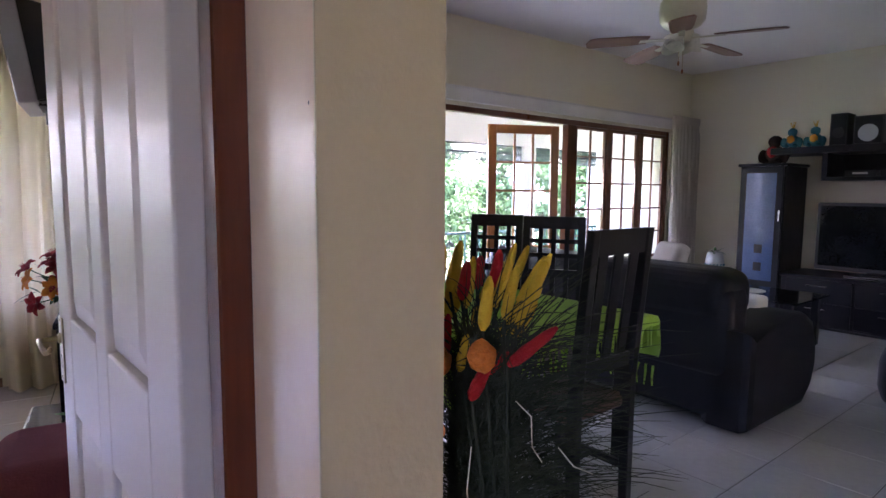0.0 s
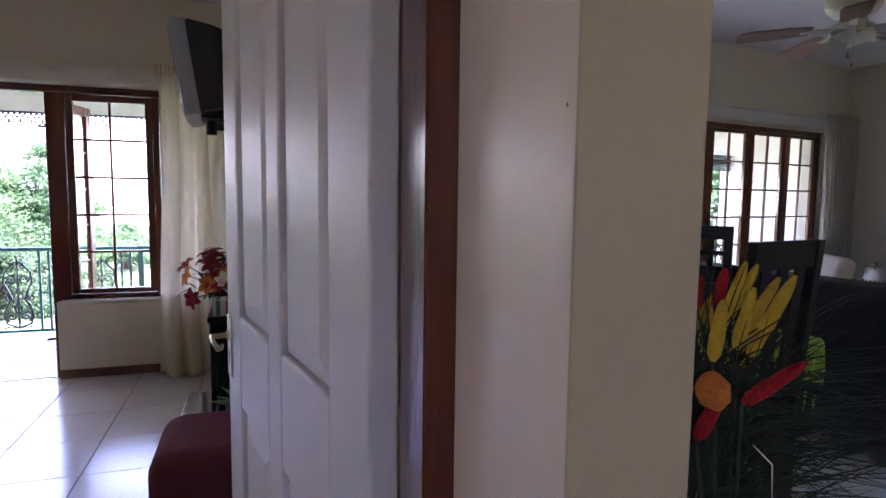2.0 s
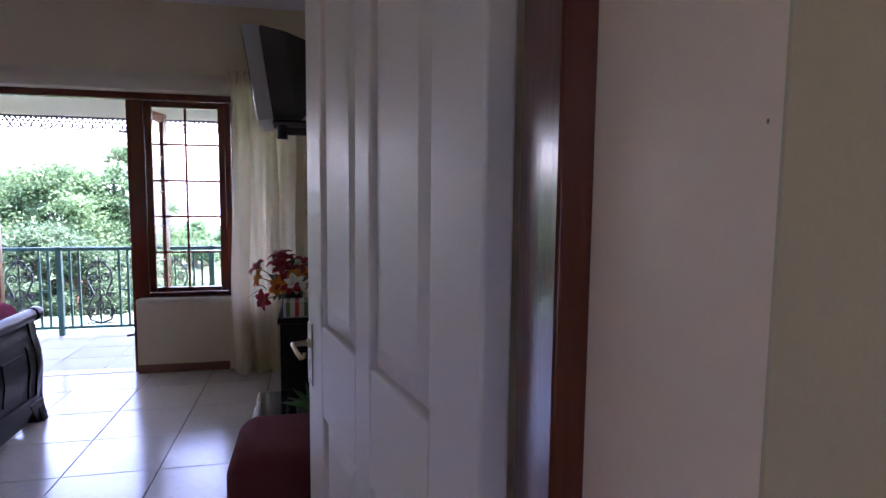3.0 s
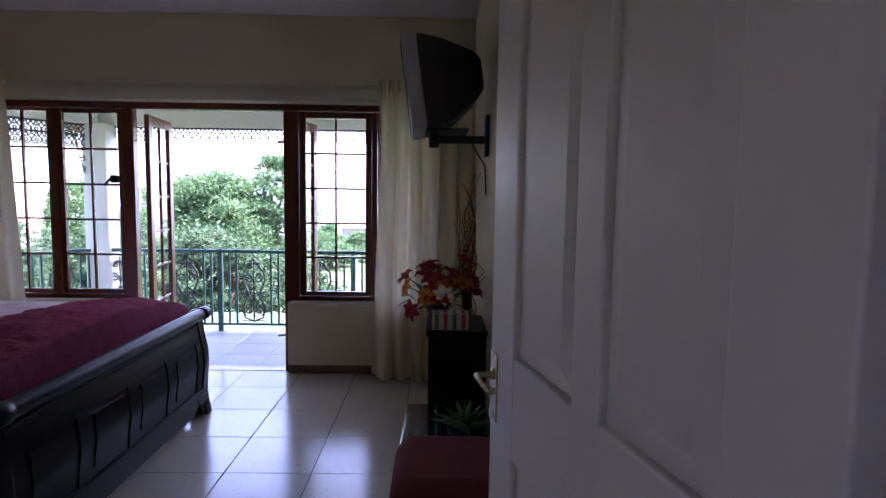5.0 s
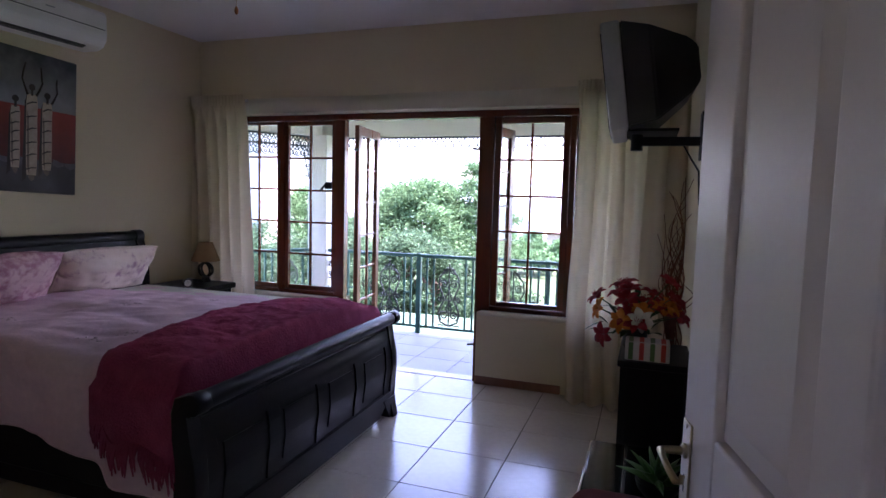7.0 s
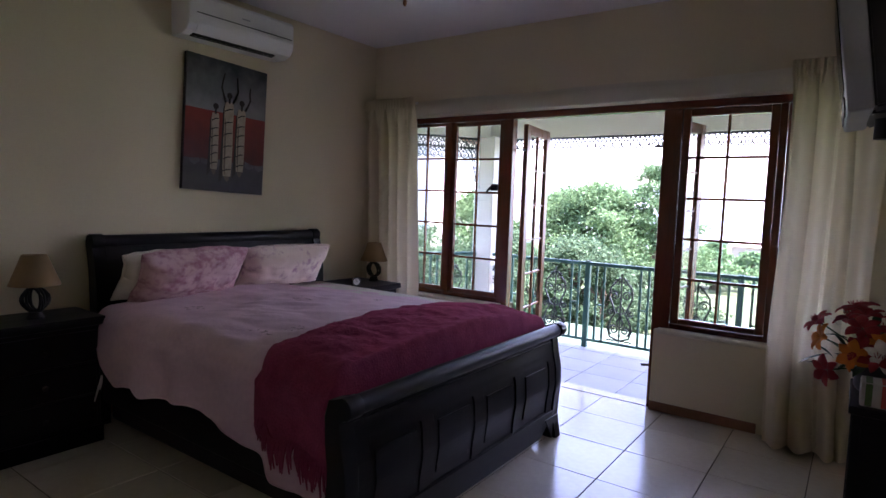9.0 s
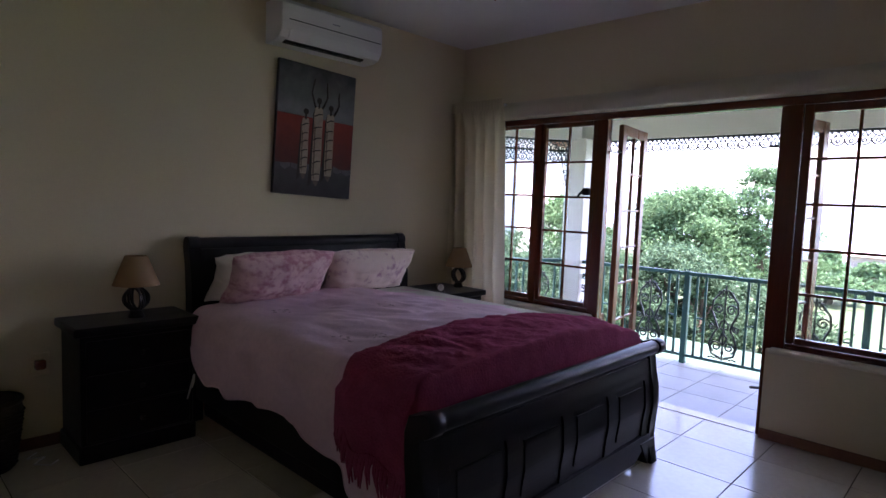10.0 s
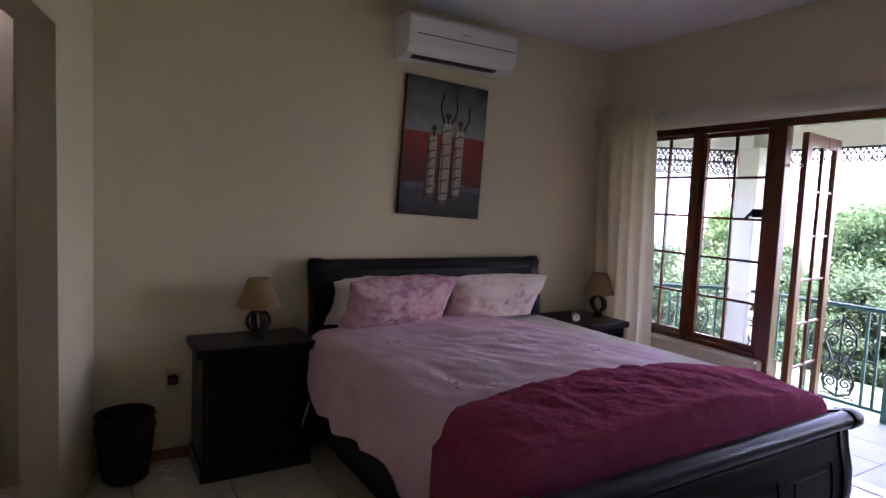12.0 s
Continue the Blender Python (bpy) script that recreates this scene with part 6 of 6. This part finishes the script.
def blade(bm):
    """One thin arching grass blade, added to bm."""
    a0, ang = fr.uniform(-0.05, 0.04), fr.uniform(-1.0, 1.45)
    ln, z0, bend = fr.uniform(0.10, 0.27), fr.uniform(0.76, 1.10), fr.uniform(0.1, 1.5)
    deep = fr.uniform(-0.05, 0.05)
    pts = [fp(a0 - 0.03 + math.sin(ang) * ln * t, z0 + math.cos(ang) * ln * t * (1 - bend * t * 0.8), deep * t) for t in (0, 0.2, 0.4, 0.6, 0.8, 1)]
    return tube(bm, pts, [0.0010, 0.0010, 0.0009, 0.0007, 0.0005, 0.0002], 4)


for k in range(280):
    part("grass_blade", blade(B()), STEMG, fl)
bm = B()
for k in range(900):
    blade(bm)
tagged(part("grass_tuft", bm, STEMG, fl), "dense dark dried grass", kind="stuff")
for pts in (((0.0, 1.05), (0.02, 1.03), (0.022, 0.99), (0.035, 0.97)), ((-0.055, 0.99), (-0.06, 0.93), (-0.05, 0.87), (-0.06, 0.82)), ((0.055, 0.99), (0.075, 0.965), (0.10, 0.955)), ((-0.09, 0.90), (-0.08, 0.84), (-0.07, 0.80))):
    part("twig", tube(B(), [fp(a, z, -0.05) for a, z in pts], [0.0007, 0.0010, 0.0007, 0.0009][:len(pts)], 6), TWIGW, fl)

# leather sofa: its back runs along v, its rounded arm towards the hall
sofa = thing("sofa", lp(2.85, 0.95, 0), "large black leather sofa with rounded arms", "sofa")
part("base", box(B(), (0.02, 0.05, 0.06), (0.82, 2.1, 0.40), 0.04, 3), LEATHER, sofa)
part("back", box(B(), (0.0, 0.10, 0.30), (0.26, 2.1, 0.82), 0.07, 4), LEATHER, sofa)
for k in range(2):
    part("back_cushion", box(B(), (-0.02, 0.12 + k * 0.98, 0.60), (0.36, 1.08 + k * 0.98, 0.91), 0.11, 5), LEATHER, sofa)
    part("seat_cushion", box(B(), (0.24, 0.30 + k * 0.88, 0.38), (0.84, 1.16 + k * 0.88, 0.52), 0.05, 4), LEATHER, sofa)
arm_prof = [(0.02, 0.03), (0.80, 0.03), (0.92, 0.12), (0.98, 0.26), (0.97, 0.42), (0.90, 0.55), (0.78, 0.615), (0.62, 0.62), (0.45, 0.60), (0.25, 0.585), (0.02, 0.59)]
part("arm", prism(B(), arm_prof, -0.02, 0.26, "y", 0.05), LEATHER, sofa)
part("arm", prism(B(), arm_prof, 2.06, 2.32, "y", 0.05), LEATHER, sofa)
cush = thing("cushion", lp(3.22, 1.62, 0.93, 60) @ pose(0, 0, 0, 20, 0, 0), "pale grey cushion on the sofa's back", "cushion")
part("cover", box(B(), (-0.15, -0.05, -0.12), (0.15, 0.05, 0.09), 0.045, 4), CURT_L, cush)
shawl = thing("folded_blanket", lp(3.75, 1.35, 0.50), "pale folded blanket on the sofa seat", "blanket")
part("cloth", box(B(), (-0.14, -0.12, 0.02), (0.06, 0.12, 0.16), 0.03, 3), LINEN, shawl)
arm2 = thing("armchair", lp(3.62, -0.27, 0), "black leather armchair with rounded front and metal feet", "armchair")
part("seat", box(B(), (0.0, 0.0, 0.10), (0.95, 0.86, 0.52), 0.14, 5), LEATHER, arm2)
part("back", box(B(), (0.65, 0.02, 0.40), (0.98, 0.84, 0.90), 0.10, 4), LEATHER, arm2)
for x, y in ((0.07, 0.74), (0.85, 0.74), (0.07, 0.08), (0.85, 0.08)):
    part("foot", lathe(B(), [(0.022, 0), (0.020, 0.03), (0.016, 0.14)], 12), CHROME, arm2, m=pose(x, y, 0))
ctab = thing("coffee_table", lp(4.80, 1.42, 0), "dark coffee table with a glass top", "table")
part("tabletop", box(B(), (0, 0, 0.435), (0.75, 0.70, 0.45), 0.003), SCREEN, ctab, "dark glass top")
for x in (0.05, 0.64):
    for y in (0.05, 0.59):
        part("leg", box(B(), (x, y, 0), (x + 0.06, y + 0.06, 0.435), 0.004), BLACKW, ctab)
part("shelf", box(B(), (0.08, 0.08, 0.14), (0.67, 0.62, 0.165)), BLACKW, ctab)
tray = thing("glass_tray", lp(5.02, 1.90, 0.452), "small cut glass bowl on the coffee table", "bowl")
part("bowl", lathe(B(), [(0.05, 0), (0.14, 0.022), (0.15, 0.03), (0.13, 0.028), (0.04, 0.008)], 18), CERAM, tray)

# display cabinet, media unit, shelf and what stands on them
disp = thing("display_cabinet", lp(6.15, 2.08, 0), "tall black display cabinet with blue grey glass door", "cabinet")
part("body", box(B(), (0.02, 0, 0), (0.58, 0.45, 1.62), 0.004), BLACKW, disp)
part("cornice", box(B(), (-0.01, -0.02, 1.62), (0.59, 0.47, 1.65), 0.004), BLACKW, disp)
dd = part("door", box(B(), (0.0, 0.012, 0.05), (0.02, 0.438, 1.60), 0.003), BLACKW, disp)
part("glass", box(B(), (-0.004, 0.075, 0.42), (-0.0005, 0.375, 1.55)), CABGL, dd, "blue grey glass")
for k in range(2):
    part("square", box(B(), (-0.008, 0.18, 0.52 + k * 0.19), (-0.0045, 0.26, 0.61 + k * 0.19)), BLACKP, dd)
part("handle", box(B(), (-0.025, 0.025, 1.05), (-0.012, 0.04, 1.17), 0.003), CHROME, dd)
unit = thing("media_unit", lp(6.12, -1.05, 0), "long low black media unit with drawers", "cabinet")
part("body", box(B(), (0.02, 0, 0.03), (0.60, 3.10, 0.50), 0.004), BLACKW, unit)
part("top", box(B(), (-0.01, -0.02, 0.50), (0.60, 3.11, 0.53), 0.004), BLACKW, unit)
part("plinth", box(B(), (0.05, 0.02, 0.0), (0.60, 3.08, 0.03)), BLACKW, unit)
for k in range(5):
    for q in range(2):
        dr = part("drawer", box(B(), (0.0, 0.03 + k * 0.61, 0.05 + q * 0.225), (0.02, 0.61 + k * 0.61, 0.265 + q * 0.225), 0.003), BLACKW, unit)
        part("handle", box(B(), (-0.018, 0.24 + k * 0.61, 0.20 + q * 0.225), (-0.002, 0.42 + k * 0.61, 0.212 + q * 0.225), 0.003), CHROME, dr)
ltv = thing("flat_television", lp(6.32, 0.52, 0.532), "wide black flat television on the media unit", "television")
part("panel", box(B(), (0.0, 0, 0.05), (0.07, 1.30, 0.72), 0.008), BLACKP, ltv)
part("screen", box(B(), (-0.003, 0.03, 0.09), (-0.0005, 1.27, 0.69)), SCREEN, ltv)
part("stand", box(B(), (-0.06, 0.45, 0.0), (0.14, 0.85, 0.05), 0.008), BLACKP, ltv)
remote = thing("media_player", lp(6.16, 1.15, 0.532), "slim dark media player with silver front", "media player")
part("case", box(B(), (0, 0, 0), (0.14, 0.36, 0.035), 0.004), BLACKP, remote)
part("front_strip", box(B(), (-0.003, 0.08, 0.010), (-0.0005, 0.30, 0.018)), CHROME, remote)
shelf = thing("wall_shelf", lp(6.28, -0.75, 1.47), "black wall shelf with an open lower tray", "shelf")
part("top", box(B(), (-0.10, 0, 0.27), (0.469, 3.0, 0.335), 0.004), BLACKW, shelf)
part("tray", box(B(), (0.0, 0, 0.0), (0.469, 2.55, 0.035), 0.004), BLACKW, shelf)
part("back_board", box(B(), (0.44, 0, 0.035), (0.469, 2.55, 0.27)), BLACKW, shelf)
part("side", box(B(), (0.0, 2.50, 0.035), (0.44, 2.55, 0.27), 0.003), BLACKW, shelf)
for k, (v, w) in enumerate(((2.12, 0.25), (1.80, 0.28))):
    g = thing("media_player", lp(6.36, -0.75 + v, 1.507), "small black set-top box on the shelf tray", "media player")
    part("case", box(B(), (0, 0, 0), (0.2, w, 0.06), 0.004), BLACKP, g)
    part("label_bar", box(B(), (-0.002, w * 0.25, 0.025), (-0.0003, w * 0.75, 0.042)), CERAM, g)
for v, w, h_ in ((1.60, 0.15, 0.31), (1.31, 0.24, 0.27)):
    s = thing("loudspeaker", lp(6.28, v, 1.807), "black box loudspeaker standing on the shelf", "loudspeaker")
    part("case", box(B(), (0, 0, 0), (0.22, w, h_), 0.005), BLACKP, s)
    part("front", box(B(), (-0.006, 0.012, 0.012), (-0.0005, w - 0.012, h_ - 0.012), 0.002), BLACKW, s)
    part("driver", lathe(B(), [(w * 0.34, 0), (w * 0.34, 0.004), (w * 0.1, 0.001)], 18), GREYP if w > 0.2 else BLACKM, s, m=pose(-0.007, w / 2, h_ * 0.4, 0, -90, 0))


def plush(m, label, body, extra, h):
    t = thing("plush_toy", m, label, "soft toy", "soft toys")
    bm = B()
    ellipsoid(bm, (0, 0, h * 0.32), (h * 0.30, h * 0.32, h * 0.33), 14, 10, 0.15)
    ellipsoid(bm, (-h * 0.06, 0, h * 0.78), (h * 0.20, h * 0.22, h * 0.21), 14, 10, 0.12)
    for s in (1, -1):
        ellipsoid(bm, (-h * 0.12, s * h * 0.36, h * 0.26), (h * 0.12, h * 0.16, h * 0.24), 10, 8, 0.15)
        ellipsoid(bm, (-h * 0.22, s * h * 0.22, h * 0.09), (h * 0.22, h * 0.11, h * 0.09), 10, 8, 0.15)
    part("body", bm, body, t, smooth=180)
    part("front_patch", ellipsoid(B(), (-h * 0.24, 0, h * 0.40), (h * 0.13, h * 0.18, h * 0.20), 12, 8, 0.2), extra, t, smooth=180)
    return t


plush(lp(6.38, 2.28, 1.652), "dark brown and red plush toy on the display cabinet", BROWNF, REDF, 0.30)
for v in (2.08, 1.87):
    b = plush(lp(6.28, v, 1.807), "blue and orange plush bird on the shelf", BLUEF, YELF, 0.20)
    for k in range(7):
        part("tuft", tube(B(), [(0, 0, 0.18), (0.01 * math.cos(k), 0.014 * math.sin(k * 2.0), 0.22), (0.02 * math.cos(k), 0.03 * math.sin(k * 2.0), 0.26)], [0.004, 0.003, 0.001], 4), YELLOW, b)

curtain(LOUNGE @ pose(6.10, FV - 0.14, 0.012), 0.60, 0.50, 2.20, 7, CURT_L, "taupe lounge curtain drawn aside in folds", 23, 0.06, 0.03)
ped = thing("plant_stand", lp(6.15, 2.68, -0.18), "small dark stand holding a potted plant", "stand")
part("top", box(B(), (0, 0, 0.60), (0.30, 0.30, 0.63), 0.005), BLACKW, ped)
for x in (0.01, 0.26):
    for y in (0.01, 0.26):
        part("leg", box(B(), (x, y, 0.18), (x + 0.03, y + 0.03, 0.60), 0.003), BLACKW, ped)
pp = thing("potted_plant", lp(6.30, 2.83, 0.452) @ Matrix.Scale(0.72, 4), "pale ceramic pot with patterned band and leafy plant", "plant")
part("pot", lathe(B(), [(0.10, 0), (0.13, 0.02), (0.14, 0.14), (0.12, 0.26), (0.10, 0.30), (0.09, 0.28), (0, 0.27)], 24), CERAM, pp)
for k in range(16):
    part("dot", ellipsoid(B(), (0.139 * math.cos(k * math.pi / 8), 0.139 * math.sin(k * math.pi / 8), 0.10), (0.012, 0.012, 0.02), 8, 6), BLUEF, pp)
fr = random.Random(77)
for k in range(22):
    a, ln = fr.uniform(0, 6.28), fr.uniform(0.12, 0.26)
    d_ = Vector((math.cos(a) * 0.7, math.sin(a) * 0.7, fr.uniform(0.3, 1.0))).normalized()
    s_ = d_.cross((0, 0, 1)).normalized()
    part("leaf", surf(B(), lambda i, j: Vector((0, 0, 0.27)) + d_ * (ln * i) + s_ * (0.022 * math.sin(math.pi * i) * (2 * j - 1)) - Vector((0, 0, 0.10 * i * i)), 5, 2), ALOE if k % 3 else LILYW, pp, smooth=180)

# lounge ceiling fan, at rest
fan = thing("ceiling_fan", lp(2.95, 1.46, 2.30), "cream ceiling fan with wooden blades and glass lamps", "ceiling fan")
part("canopy", lathe(B(), [(0.03, 0.43), (0.06, 0.46), (0.065, 0.499)], 20), FANW, fan)
part("rod", rod(B(), (0, 0, 0.15), (0, 0, 0.46), 0.012), FANW, fan)
part("motor", lathe(B(), [(0.05, -0.02), (0.10, 0.0), (0.125, 0.03), (0.13, 0.09), (0.125, 0.14), (0.09, 0.165), (0.03, 0.175)], 28), FANW, fan)
part("lamp_hub", lathe(B(), [(0.03, -0.10), (0.06, -0.09), (0.065, -0.03), (0.05, -0.01)], 20), FANW, fan)
for k in range(5):
    q = pose(0, 0, -0.085, 0, 0, 66 + 72 * k) @ pose(0, 0, 0, 0, 3.5, 0)
    bl = part("blade", prism(B(), [(0.19, -0.05), (0.30, -0.062), (0.50, -0.068), (0.535, -0.055), (0.55, 0.0), (0.535, 0.055), (0.50, 0.068), (0.30, 0.062), (0.19, 0.05)], 0.020, 0.027, bev=0.002), BLADE, fan, m=q @ pose(0, 0, 0, 9, 0, 0))
    part("blade_iron", box(B(), (0.06, -0.018, 0.012), (0.24, 0.018, 0.0195), 0.003), FANW, bl)
for k in range(4):
    a = math.pi / 2 * k + 0.4
    part("lamp_glass", lathe(B(), [(0.022, 0), (0.03, -0.02), (0.05, -0.06), (0.062, -0.085), (0.056, -0.083), (0.028, -0.03), (0.0, -0.01)], 16), FROST, fan, "frosted tulip glass", m=pose(0.075 * math.cos(a), 0.075 * math.sin(a), -0.05) @ pose(0, 0, 0, -28 * math.sin(a), 28 * math.cos(a) * -1, 0))
for x, z in ((0.02, -0.24), (-0.025, -0.20)):
    part("pull_chain", rod(B(), (x, 0, -0.09), (x, 0, z), 0.0018, seg=5), BRASS, fan)
    part("chain_knob", ellipsoid(B(), (x, 0, z - 0.012), (0.007, 0.007, 0.014), 8, 6), TIMBER_L, fan)

# ---- tiled floors, piece by piece ----
tiled("floor_bedroom", "beige glossy tiled bedroom floor with dark joints", TILE, None, -4.17, 0.12, 1.62, 6.11, -1.505, 5.595, 0.433, 0.436, keep=lambda x, y: not (x > -0.10 and y < 2.0))
tiled("floor_veranda", "grey tiled veranda floor", TILE_V, None, -4.7, 1.6, 6.115, 7.385, -1.5, 6.13, 0.40, 0.36, z=-0.006)
structure("floor_small_room", box(B(), (-4.17, 0.2, -0.09), (-1.45, 1.615, -0.003)), TILE, "beige floor of the small room")
structure("floor_hall", prism(B(), [(-1.45, -3.75), (9.4, -3.75), (6.1, 6.2), (0.13, 5.2), (0.125, 1.615), (-1.45, 1.615)], -0.09, -0.0045), GROUT, "floor bed of hall and lounge")
tiled("floor_lounge", "pale grey tiled lounge floor with dark joints", TILE_L, LOUNGE, 0.6, 6.75, -2.0, FV, 2.27, 0.755, 0.447, 0.433, z=0.0005)
